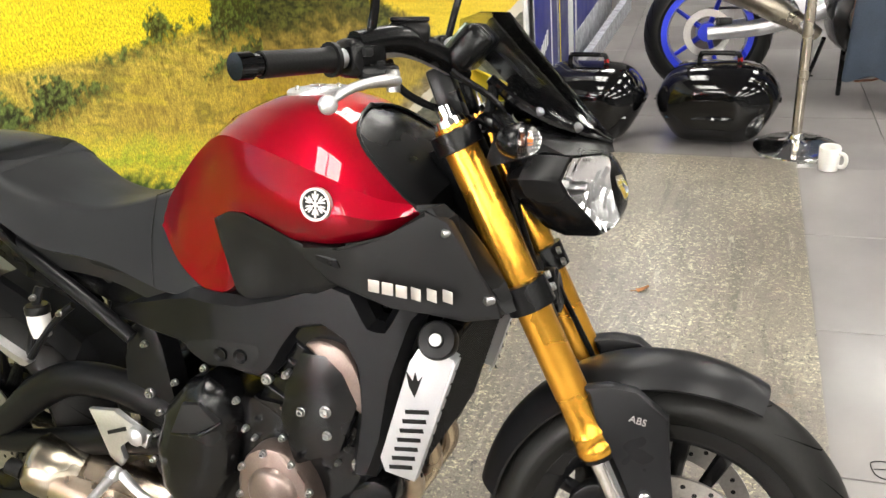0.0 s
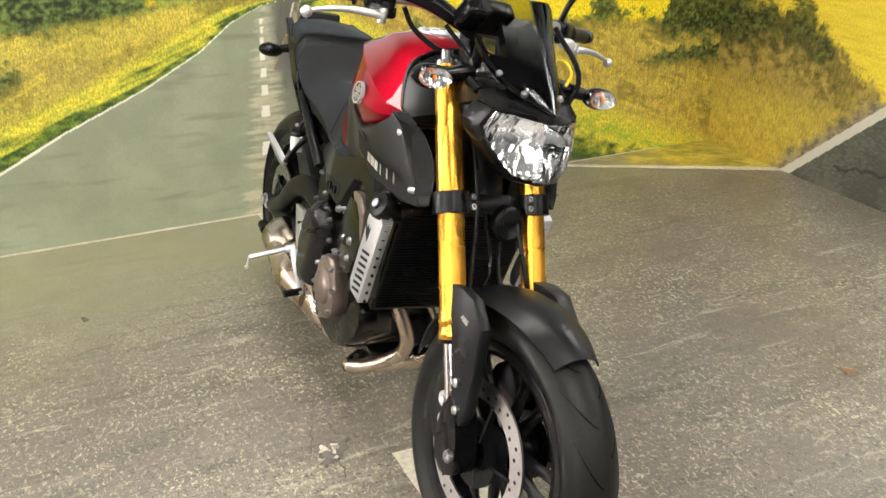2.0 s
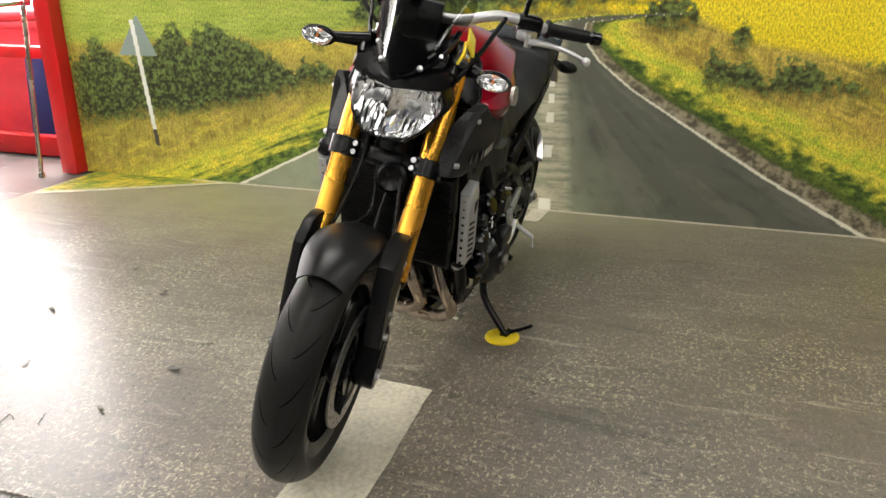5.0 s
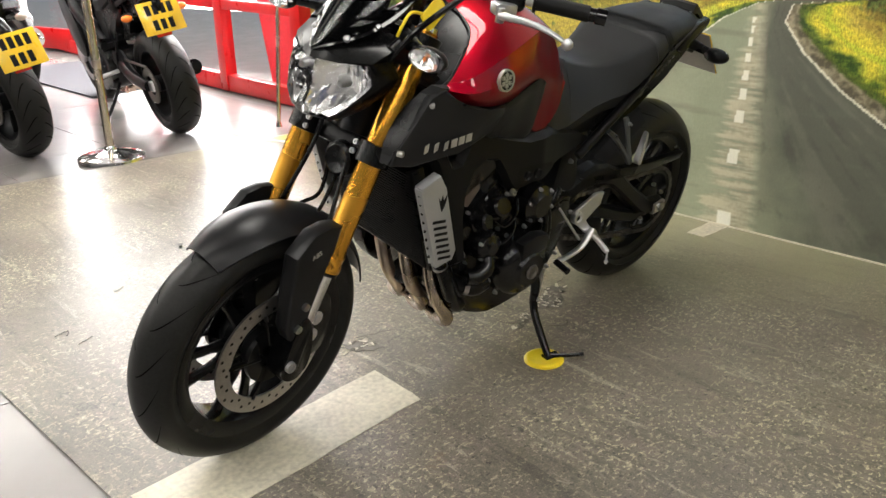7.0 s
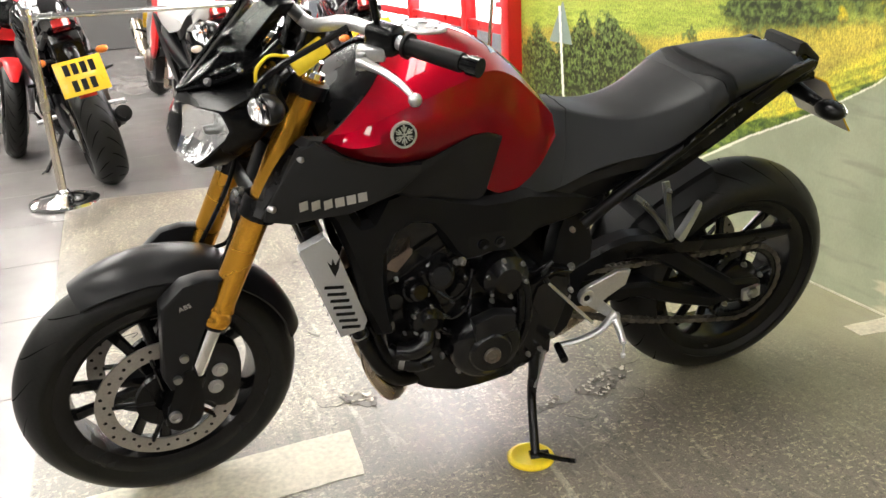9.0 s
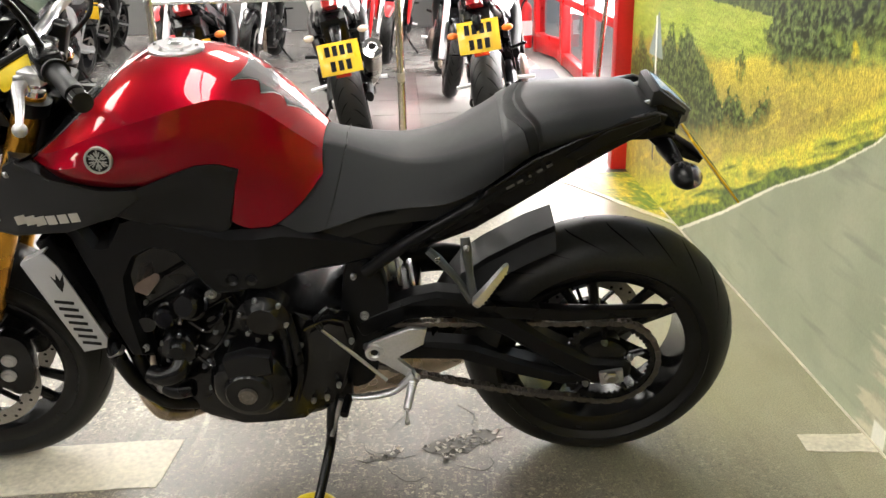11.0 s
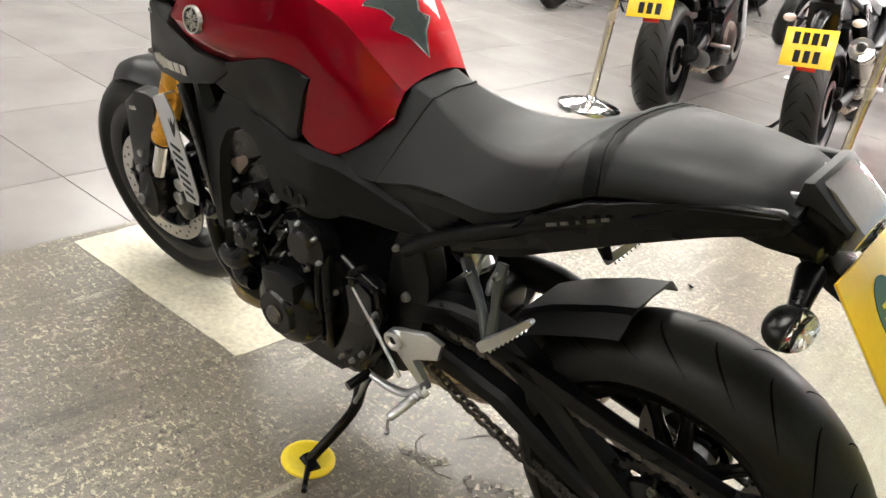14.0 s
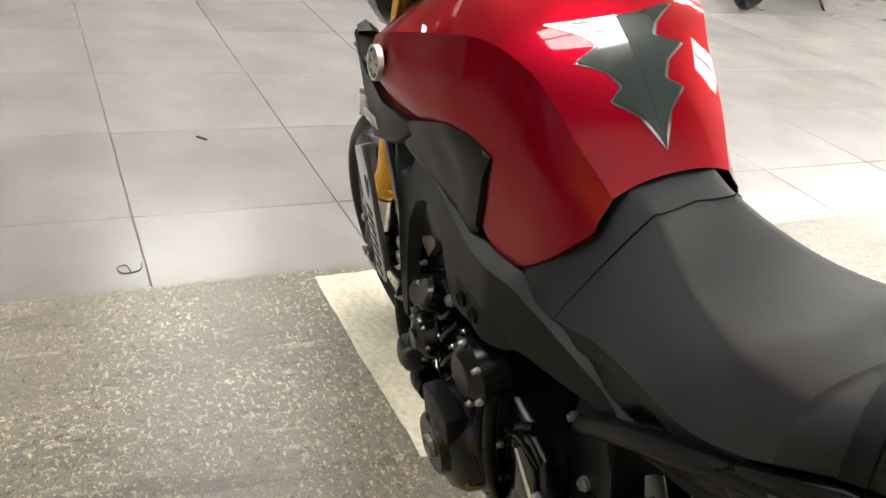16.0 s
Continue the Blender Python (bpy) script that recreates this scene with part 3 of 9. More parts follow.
def side_landscape(x, z):
    """Colour of the side wall's picture at (along x, up)."""
    n1, n2, n3 = noise_at(x, z, 5, 4, 11.7), noise_at(x, z, 22, 3, 15.1), noise_at(x, z * 2, 45, 2, 19.0)
    line = 0.88 * (x + 0.17)
    if z < line - 0.03:
        crack = abs(z - 0.10 - 0.33 * (x - 0.1) - 0.05 * n1)
        c = lerp((0.085, 0.09, 0.072), (0.17, 0.17, 0.135), step01(-0.5, 0.6, n1 + n3))
        return lerp(c, (0.03, 0.03, 0.028), 0.8 if crack < 0.006 and x > 0.1 else 0.0)
    if z < line + 0.025:
        return (0.66, 0.63, 0.54)
    blade = noise.fractal(Vector((x * 120, z * 34, 17.0)), 0.7, 2.1, 4)
    tuft = noise.fractal(Vector((x * 16, z * 22, 31.0)), 0.8, 2.1, 4)
    b = step01(-0.7, 0.7, 0.75 * blade + 0.55 * tuft)
    shoulder = lerp((0.20, 0.16, 0.09), (0.38, 0.32, 0.20), step01(-0.5, 0.5, n2 + n3))
    c = lerp((0.36, 0.265, 0.045), (0.70, 0.53, 0.085), b)
    c = lerp(c, lerp((0.22, 0.16, 0.040), (0.50, 0.36, 0.09), b), step01(0.26, 0.44, z + 0.10 * tuft + 0.05 * n1))
    c = lerp(shoulder, c, step01(0.05, 0.12, z - line + 0.03 * n2 + 0.03 * tuft))
    rim_ = 0.72 - 0.62 * max(0.0, x + 0.16) + 0.03 * n2 + 0.035 * tuft
    stripe = noise.fractal(Vector((x * 5, z * 75, 13.0)), 0.8, 2.0, 3)
    field = lerp((0.72, 0.53, 0.040), (0.86, 0.67, 0.070), step01(-0.6, 0.6, 0.7 * stripe + 0.4 * n1))
    if z > 1.04 + 0.02 * n1:
        field = lerp((0.34, 0.58, 0.90), (0.78, 0.86, 0.93), step01(-0.2, 0.6, n1 + 0.2))
    # scrub along the upper rim, with its shade on the grass below
    under = rim_ - z
    shade = step01(0.29, 0.13, under + 0.10 * tuft + 0.05 * n1) * step01(0.16, -0.06, x + 0.05 * n1)
    c = lerp(c, lerp((0.030, 0.034, 0.010), (0.13, 0.12, 0.035), b), 0.92 * shade)
    c = lerp(c, field, step01(-0.012, 0.03, -under + 0.02 * blade))
    tree = min(step01(0.66, 0.56, abs(x + 0.9) - 0.25 + 0.05 * n2), step01(0.0, 0.03, 0.90 - z + 0.05 * n2), step01(0.50, 0.60, z + 0.05 * n2)) * step01(-0.46, -0.54, x + 0.04 * n2)
    bush = max(step01(1.05, 0.65, math.hypot((x + off) / wide, (z - foot) / tall) + 0.55 * tuft + 0.3 * n3) for off, wide, foot, tall in ((0.42, 0.085, 0.70, 0.085), (0.22, 0.095, 0.715, 0.095), (0.07, 0.07, 0.60, 0.07), (0.55, 0.10, 0.64, 0.06)))
    clump = noise_at(x, z * 1.3, 26, 3, 41.0)
    leaf = lerp((0.014, 0.020, 0.007), (0.19, 0.20, 0.05), step01(-0.45, 0.75, 0.6 * n3 + 0.9 * clump + 0.3 * blade))
    return lerp(c, leaf, 0.9 * max(tree, bush))


def printed_sheet(name, width, height, cell, origin, along, colour_of, material, a0):
    """A flat printed sheet with one colour a point, standing on the floor."""
    nx, nz = int(width / cell), int(height / cell)
    verts = [tuple(Vector(origin) + Vector(along) * (i * cell) + Vector((0, 0, j * cell))) for j in range(nz + 1) for i in range(nx + 1)]
    faces = [(j * (nx + 1) + i, j * (nx + 1) + i + 1, (j + 1) * (nx + 1) + i + 1, (j + 1) * (nx + 1) + i) for j in range(nz) for i in range(nx)]
    me = bpy.data.meshes.new(name)
    me.from_pydata(verts, [], faces)
    col = me.color_attributes.new("picture", "FLOAT_COLOR", "POINT")
    flat = np.ones((len(verts), 4), np.float32)
    for k in range(len(verts)):
        j, i = divmod(k, nx + 1)
        flat[k, :3] = colour_of(a0 + i * cell, j * cell)
    col.data.foreach_set("color", flat.ravel())
    me.materials.append(material)
    return new(name, me)


PRINT = print_material("printed_landscape_film", 0.30)
back = printed_sheet("mural_back", 5.06, 1.45, 0.0052, (0, 0, 0), (0, 1, 0), landscape, PRINT, -2.5)
back.matrix_world = pose(WALL_X, 0, 0, 0, 0, WALL_TURN) @ at(0.004, -2.5, 0.0)
tagged(back, "glossy printed wall film of a country road between yellow fields", "mural", kind="structure")
SOFTPRINT = print_material("printed_field_film", 0.11)
side = printed_sheet("mural_side", 1.32, 1.45, 0.0056, (0, 0, 0), (1, 0, 0), side_landscape, SOFTPRINT, -0.74)
side.matrix_world = at(-0.74, RIGHT_Y - 0.004, 0)
tagged(side, "printed wall film with asphalt verge, white line and yellow field", "mural", kind="structure")


def wall(name, x0, y0, x1, y1, h=2.9, thick=0.12, z0=0.0, material=None, label="plain white painted showroom wall"):
    d = Vector((x1 - x0, y1 - y0, 0))
    m = at((x0 + x1) / 2, (y0 + y1) / 2, z0 + h / 2) @ Matrix.Rotation(math.atan2(d.y, d.x), 4, "Z")
    return tagged(finish(slab(d.length, thick, h, m), name, material or PLASTER, smooth=0), label, "wall", kind="structure")


tw = math.tan(radians(WALL_TURN))
wall("wall_back", WALL_X - 0.06 + 2.5 * tw, -2.5, WALL_X - 0.06 - 2.6 * tw, 2.6)
wall("wall_side", -0.74, RIGHT_Y + 0.06, 0.58, RIGHT_Y + 0.06)
# unseen outer walls, added dark to keep bounced light low
wall("wall_far", -0.7, 7.0, 8.0, 7.0, material=GREYWALL, label="unseen showroom wall, dark grey to cut bounced light")
wall("wall_rear", 8.0, -11.0, 8.0, 7.0, material=GREYWALL, label="unseen showroom wall, dark grey to cut bounced light")
wall("wall_end", -0.7, -11.0, 8.0, -11.0, material=GREYWALL, label="unseen showroom wall, dark grey to cut bounced light")
wall("wall_shop_side", -0.76, RIGHT_Y + 0.12, -0.76, 7.0)
tagged(finish(slab(9.2, 18.4, 0.1, at(3.6, -2.0, 2.98)), "ceiling", CEIL, smooth=0), "pale grey showroom ceiling", "ceiling", kind="structure")

# ---- floors ----
def tile_material():
    m, t, b = node_material("grey_floor_tile")
    co, oi = t.nodes.new("ShaderNodeTexCoord"), t.nodes.new("ShaderNodeObjectInfo")
    n1, n2 = t.nodes.new("ShaderNodeTexNoise"), t.nodes.new("ShaderNodeTexNoise")
    n1.inputs["Scale"].default_value, n1.inputs["Detail"].default_value = 3.0, 6
    n2.inputs["Scale"].default_value, n2.inputs["Detail"].default_value = 240.0, 2
    geo = t.nodes.new("ShaderNodeNewGeometry")
    for n in (n1, n2):
        t.links.new(geo.outputs["Position"], n.inputs["Vector"])
    add = t.nodes.new("ShaderNodeMath"); add.operation = "MULTIPLY_ADD"
    t.links.new(oi.outputs["Random"], add.inputs[0]); add.inputs[1].default_value = 0.25
    t.links.new(n1.outputs["Fac"], add.inputs[2])
    cr = t.nodes.new("ShaderNodeValToRGB")
    cr.color_ramp.elements[0].position, cr.color_ramp.elements[0].color = 0.35, (0.175, 0.163, 0.158, 1)
    cr.color_ramp.elements[1].position, cr.color_ramp.elements[1].color = 0.95, (0.240, 0.226, 0.218, 1)
    t.links.new(add.outputs[0], cr.inputs["Fac"])
    t.links.new(cr.outputs["Color"], b.inputs["Base Color"])
    mr = t.nodes.new("ShaderNodeMapRange")
    mr.inputs["To Min"].default_value, mr.inputs["To Max"].default_value = 0.21, 0.27
    t.links.new(n1.outputs["Fac"], mr.inputs["Value"])
    t.links.new(mr.outputs[0], b.inputs["Roughness"])
    bu = t.nodes.new("ShaderNodeBump")
    bu.inputs["Strength"].default_value, bu.inputs["Distance"].default_value = 0.015, 0.001
    t.links.new(n2.outputs["Fac"], bu.inputs["Height"])
    t.links.new(bu.outputs[0], b.inputs["Normal"])
    return m


TILE = tile_material()
GROUT = mat("dark_tile_joint", (0.15, 0.143, 0.135), 0.9, grain=0.2)
floor = tagged(finish(slab(9.0, 18.2, 0.06, at(3.6, -2.0, -0.042)), "floor", GROUT, smooth=0), "polished grey porcelain tiled showroom floor", "floor", kind="structure")
ground = tagged(finish(slab(400, 400, 0.05, at(-201.0, 0, -0.075)), "ground", ASPHALT, smooth=0), "sunlit asphalt forecourt outside the shop", "ground", kind="structure")


def vinyl_material():
    """Worn road film on the floor: flaked grey-brown stone chips, pale scuffs and dark cracks."""
    m, t, b = node_material("worn_road_floor_film")
    geo = t.nodes.new("ShaderNodeNewGeometry")

    def noise_node(scale, detail=4, rough=0.6, stretch=None, dist=0.0):
        n = t.nodes.new("ShaderNodeTexNoise")
        n.inputs["Scale"].default_value, n.inputs["Detail"].default_value, n.inputs["Roughness"].default_value = scale, detail, rough
        n.inputs["Distortion"].default_value = dist
        src = geo.outputs["Position"]
        if stretch:
            mp = t.nodes.new("ShaderNodeMapping")
            mp.inputs["Scale"].default_value = stretch
            t.links.new(src, mp.inputs["Vector"])
            src = mp.outputs[0]
        t.links.new(src, n.inputs["Vector"])
        return n.outputs["Fac"]

    def ramp(fac, *stops):
        r = t.nodes.new("ShaderNodeValToRGB")
        el = r.color_ramp.elements
        while len(el) < len(stops):
            el.new(0.5)
        for e, (p, c) in zip(el, stops):
            e.position, e.color = p, (*c, 1) if len(c) == 3 else c
        t.links.new(fac, r.inputs["Fac"])
        return r.outputs["Color"]

    def mix(fac, a, b_):
        x = t.nodes.new("ShaderNodeMix")
        x.data_type = "RGBA"
        for sock, v in ((x.inputs["Factor"], fac), (x.inputs["A"], a), (x.inputs["B"], b_)):
            if isinstance(v, (tuple, float)):
                sock.default_value = v if isinstance(v, float) else (*v, 1)
            else:
                t.links.new(v, sock)
        return x.outputs["Result"]

    broad = ramp(noise_node(1.3, 5, 0.6), (0.32, (0.115, 0.100, 0.082)), (0.52, (0.172, 0.153, 0.123)), (0.70, (0.240, 0.216, 0.172)))
    sep = t.nodes.new("ShaderNodeSeparateXYZ")
    t.links.new(geo.outputs["Position"], sep.inputs[0])
    # plainer, greener film towards the wall, coarser chips towards the shop
    near = t.nodes.new("ShaderNodeMapRange")
    near.inputs["From Min"].default_value, near.inputs["From Max"].default_value = -0.45, 0.65
    # the worn part reaches the wall on the dark lane's side
    lane_ = t.nodes.new("ShaderNodeMapRange")
    lane_.inputs["From Min"].default_value, lane_.inputs["From Max"].default_value = 0.10, 0.95
    lane_.inputs["To Max"].default_value = 0.48
    t.links.new(sep.outputs["Y"], lane_.inputs["Value"])
    reach = t.nodes.new("ShaderNodeMath")
    t.links.new(sep.outputs["X"], reach.inputs[0]); t.links.new(lane_.outputs[0], reach.inputs[1])
    t.links.new(reach.outputs[0], near.inputs["Value"])
    wob = t.nodes.new("ShaderNodeMath"); wob.operation = "MULTIPLY_ADD"
    t.links.new(noise_node(2.2, 4), wob.inputs[0]); wob.inputs[1].default_value = 0.9
    t.links.new(near.outputs[0], wob.inputs[2])
    edge = t.nodes.new("ShaderNodeMapRange")
    edge.inputs["From Min"].default_value, edge.inputs["From Max"].default_value = 0.45, 1.15
    t.links.new(wob.outputs[0], edge.inputs["Value"])
    near = edge
    base = mix(near.outputs[0], ramp(noise_node(2.0, 5), (0.3, (0.245, 0.235, 0.140)), (0.7, (0.335, 0.318, 0.205))), broad)

    patchy = ramp(noise_node(2.6, 5, 0.65), (0.38, (0.15, 0.15, 0.15)), (0.62, (1, 1, 1)))

    def over(mask, colour, amount=1.0, everywhere=0.0, patches=False):
        """Lays a colour over the film where the mask is, less towards the wall."""
        nonlocal base
        f1 = t.nodes.new("ShaderNodeMath"); f1.operation = "MAXIMUM"
        t.links.new(near.outputs[0], f1.inputs[0]); f1.inputs[1].default_value = everywhere
        f2 = t.nodes.new("ShaderNodeMath"); f2.operation = "MULTIPLY"
        t.links.new(mask, f2.inputs[0]); t.links.new(f1.outputs[0], f2.inputs[1])
        if patches:
            f4 = t.nodes.new("ShaderNodeMath"); f4.operation = "MULTIPLY"
            t.links.new(f2.outputs[0], f4.inputs[0]); t.links.new(patchy, f4.inputs[1])
            f2 = f4
        f3 = t.nodes.new("ShaderNodeMath"); f3.operation = "MULTIPLY"
        t.links.new(f2.outputs[0], f3.inputs[0]); f3.inputs[1].default_value = amount
        base = mix(f3.outputs[0], base, colour)

    # mauve and greenish tints of the print
    over(ramp(noise_node(11, 5, 0.7, (1.3, 0.8, 1)), (0.50, (0, 0, 0)), (0.64, (1, 1, 1))), (0.190, 0.150, 0.140), 0.45, 0.05)
    over(ramp(noise_node(120, 3, 0.7), (0.52, (0, 0, 0)), (0.66, (1, 1, 1))), (0.128, 0.106, 0.090), 0.62, 0.10)
    # scuffed streaks along the road's width, dark worn lanes, chips of stone, dark pits, rust flecks
    over(ramp(noise_node(4.5, 6, 0.72, (2.6, 0.45, 1), 0.4), (0.52, (0, 0, 0)), (0.66, (1, 1, 1))), (0.080, 0.072, 0.060), 0.72, 0.25)
    over(ramp(noise_node(9.0, 6, 0.75, (2.2, 0.35, 1), 0.6), (0.58, (0, 0, 0)), (0.66, (1, 1, 1))), (0.43, 0.40, 0.31), 0.55, 0.12)
    over(ramp(noise_node(43, 3, 0.6, (1.3, 0.8, 1), 0.4), (0.585, (0, 0, 0)), (0.630, (1, 1, 1))), (0.45, 0.41, 0.28), 0.55, 0.0, True)
    over(ramp(noise_node(84, 2, 0.6, (0.8, 1.2, 1), 0.5), (0.580, (0, 0, 0)), (0.620, (1, 1, 1))), (0.60, 0.54, 0.36), 0.72, 0.0, True)
    over(ramp(noise_node(75, 2, 0.6, (1.2, 0.8, 1), 1.0), (0.37, (1, 1, 1)), (0.42, (0, 0, 0))), (0.054, 0.047, 0.045), 0.72, 0.05, True)
    over(ramp(noise_node(52, 4, 0.75), (0.58, (0, 0, 0)), (0.66, (1, 1, 1))), (0.042, 0.038, 0.038), 0.85, 0.08)
    over(ramp(noise_node(7, 4, 0.7), (0.66, (0, 0, 0)), (0.74, (1, 1, 1))), (0.16, 0.10, 0.065), 0.5)
    # fine cracks with dark edges
    vor = t.nodes.new("ShaderNodeTexVoronoi")
    vor.feature = "DISTANCE_TO_EDGE"
    vor.inputs["Scale"].default_value = 2.1
    dis = t.nodes.new("ShaderNodeVectorMath"); dis.operation = "MULTIPLY_ADD"
    nz = t.nodes.new("ShaderNodeTexNoise")
    nz.inputs["Scale"].default_value, nz.inputs["Detail"].default_value = 7.0, 6
    t.links.new(geo.outputs["Position"], nz.inputs["Vector"])
    dis.inputs[1].default_value = (0.35, 0.35, 0)
    t.links.new(nz.outputs["Color"], dis.inputs[0]); t.links.new(geo.outputs["Position"], dis.inputs[2])
    t.links.new(dis.outputs[0], vor.inputs["Vector"])
    crack = ramp(vor.outputs["Distance"], (0.0, (1, 1, 1)), (0.006, (0, 0, 0)))
    part_mask = ramp(noise_node(1.7, 3), (0.55, (0, 0, 0)), (0.64, (1, 1, 1)))
    cm = t.nodes.new("ShaderNodeMath"); cm.operation = "MULTIPLY"
    t.links.new(crack, cm.inputs[0]); t.links.new(part_mask, cm.inputs[1])
    over(cm.outputs[0], (0.035, 0.032, 0.030), 0.85, 0.2)
    fine = noise_node(260, 3, 0.7)
    col = t.nodes.new("ShaderNodeMix"); col.data_type = "RGBA"; col.blend_type = "OVERLAY"
    col.inputs["Factor"].default_value = 1.0
    t.links.new(base, col.inputs["A"]); t.links.new(fine, col.inputs["B"])
    t.links.new(col.outputs["Result"], b.inputs["Base Color"])
    b.inputs["Roughness"].default_value = 0.33
    bu = t.nodes.new("ShaderNodeBump")
    bu.inputs["Strength"].default_value, bu.inputs["Distance"].default_value = 0.26, 0.001
    t.links.new(noise_node(85, 4), bu.inputs["Height"])
    t.links.new(bu.outputs[0], b.inputs["Normal"])
    return m


FILM = vinyl_material()
DASH = mat("worn_white_road_marking", (0.60, 0.56, 0.445), 0.42, grain=0.34, scale=75, broad=9)


def flat_piece(name, corners, z0, z1, material, label, category, kind="structure"):
    bm = bmesh.new()
    a, b = [bm.verts.new((x, y, z0)) for x, y in corners], [bm.verts.new((x, y, z1)) for x, y in corners]
    n = len(corners)
    bm.faces.new(a), bm.faces.new(b)
    for i in range(n):
        bm.faces.new((a[i], a[(i + 1) % n], b[(i + 1) % n], b[i]))
    return tagged(finish(bm, name, material, smooth=0), label, category, kind=kind)


flat_piece("floor_film", [(-0.66, -2.44), (1.87, -2.66), (1.705, 2.55), (-0.73, 2.55)], -0.006, 0.0, FILM, "worn printed road film stuck on the floor", "floor film")


def ragged(corners, amount, seed, step=0.035):
    """An outline with nibbled edges."""
    out = []
    for (x0, y0), (x1, y1) in zip(corners, corners[1:] + corners[:1]):
        d = math.hypot(x1 - x0, y1 - y0)
        k = max(1, int(d / step))
        for i in range(k):
            t = i / k
            n = amount * noise_at(x0 + (x1 - x0) * t, y0 + (y1 - y0) * t, 14, 3, seed)
            out.append((x0 + (x1 - x0) * t + n * (y1 - y0) / d, y0 + (y1 - y0) * t - n * (x1 - x0) / d))
    return out


flat_piece("road_marking_front", ragged([(1.035, 0.035), (1.752, 0.075), (1.742, 0.275), (1.048, 0.235)], 0.004, 1), 0.0, 0.002, DASH, "worn white dash of the printed road on the floor", "road marking")
flat_piece("road_marking_wall", ragged([(-0.69, 0.085), (-0.51, 0.083), (-0.505, 0.155), (-0.67, 0.165)], 0.004, 2), 0.0, 0.002, DASH, "white dash of the printed road beside the wall", "road marking")
MEADOW = print_material("printed_meadow_film", 0.35)


def meadow_wedge(name, tri, seed):
    """The printed grass that runs out on the floor beyond the road's edge."""
    bm = bmesh.new()
    n = 40
    a, b, c = (Vector((*p, 0.002)) for p in tri)
    grid = [[bm.verts.new(a + (b - a) * (i / n) + (c - a) * (j / n)) for j in range(n + 1 - i)] for i in range(n + 1)]
    for i in range(n):
        for j in range(n - i):
            bm.faces.new((grid[i][j], grid[i + 1][j], grid[i][j + 1]))
            if j < n - i - 1:
                bm.faces.new((grid[i + 1][j], grid[i + 1][j + 1], grid[i][j + 1]))
    ob = finish(bm, name, MEADOW, smooth=0)
    col = ob.data.color_attributes.new("picture", "FLOAT_COLOR", "POINT")
    for k, v in enumerate(ob.data.vertices):
        n1, n2 = noise_at(v.co.x, v.co.y, 9, 3, seed), noise_at(v.co.x, v.co.y, 40, 2, seed + 3)
        if v.co.y < 0:
            c_ = lerp((0.13, 0.22, 0.03), (0.56, 0.45, 0.055), step01(-0.35, 0.4, n1 + 0.6 * n2))
            c_ = lerp(c_, (0.80, 0.66, 0.06), step01(0.2, 0.6, n2))
        else:
            c_ = lerp((0.27, 0.23, 0.040), (0.64, 0.50, 0.070), step01(-0.45, 0.45, n1 + 0.6 * n2))
            c_ = lerp(c_, lerp((0.17, 0.14, 0.09), (0.33, 0.28, 0.19), step01(-0.4, 0.4, n2)), step01(2.10, 1.75, v.co.y + 0.15 * n1))
        col.data[k].color = (*c_, 1)
    return tagged(ob, "printed yellow-green meadow at the foot of the wall", "floor film", kind="structure")


meadow_wedge("meadow_left", [(-0.655, -1.50), (-0.64, -2.44), (-0.19, -2.44)], 4.0)
meadow_wedge("meadow_right", [(-0.715, 1.53), (-0.72, 2.525), (-0.20, 2.525)], 7.0)
flat_piece("road_line_left", ragged([(-0.668, -1.50), (-0.165, -2.44), (-0.205, -2.44), (-0.668, -1.56)], 0.006, 5), 0.001, 0.004, DASH, "white edge line of the printed road on the floor", "road marking")
flat_piece("road_line_right", ragged([(-0.712, 1.51), (-0.712, 1.56), (-0.225, 2.525), (-0.18, 2.525)], 0.006, 6), 0.001, 0.004, DASH, "white edge line of the printed road on the floor", "road marking")

EDGE = mat("pale_film_edge", (0.62, 0.58, 0.46), 0.5, grain=0.25, scale=40)
strip = tagged(finish(slab(0.004, 4.0, 0.006, at(0.007, 0.0, 0.003)), "trim_film_edge", EDGE, smooth=0), "pale edge where the wall film meets the floor film", "trim", kind="structure")
strip.matrix_world = pose(WALL_X, 0, 0, 0, 0, WALL_TURN) @ at(0, 0.2, 0)


# ---- the motorcycle on its side stand ----
# Built upright: x ahead from the rear contact, y to its left, z up; then leant on the stand.
bike = thing("motorcycle", pose(0, 0.0645, 0, -10.6), "red and black naked motorcycle with gold forks on its side stand", "motorcycle")
RAKE, STEER = 25.0, 7.2
steer_axis = Vector((-math.sin(radians(RAKE)), 0, math.cos(radians(RAKE))))
TURNED = at(1.543, 0, 0) @ Matrix.Rotation(radians(STEER), 4, steer_axis) @ at(-1.543, 0, 0)


def bpart(name, bm, material, parent=None, label="", smooth=0.7):
    return part(name, bm, material, parent or bike, label, smooth)


def fpart(name, bm, material, parent=None, label="", smooth=0.7):
    """A part that turns with the steering."""
    bmesh.ops.transform(bm, matrix=TURNED, verts=bm.verts)
    return part(name, bm, material, parent or bike, label, smooth)


def tyre_mesh(radius, width, rim_r, seg=72):
    """A round-shouldered tyre about the y axis."""
    bm = bmesh.new()
    prof = []
    for a in np.linspace(-92, 92, 19):
        s, c = math.sin(radians(a)), math.cos(radians(a))
        prof.append((radius - (width * 0.40) * (1 - c) ** 0.85, width / 2 * s))
    side = width / 2
    prof += [(rim_r + 0.018, side * 0.93), (rim_r, side * 0.74), (rim_r, -side * 0.74), (rim_r + 0.018, -side * 0.93)]
    return lathe(bm, prof, ACROSS, seg, closed=True)


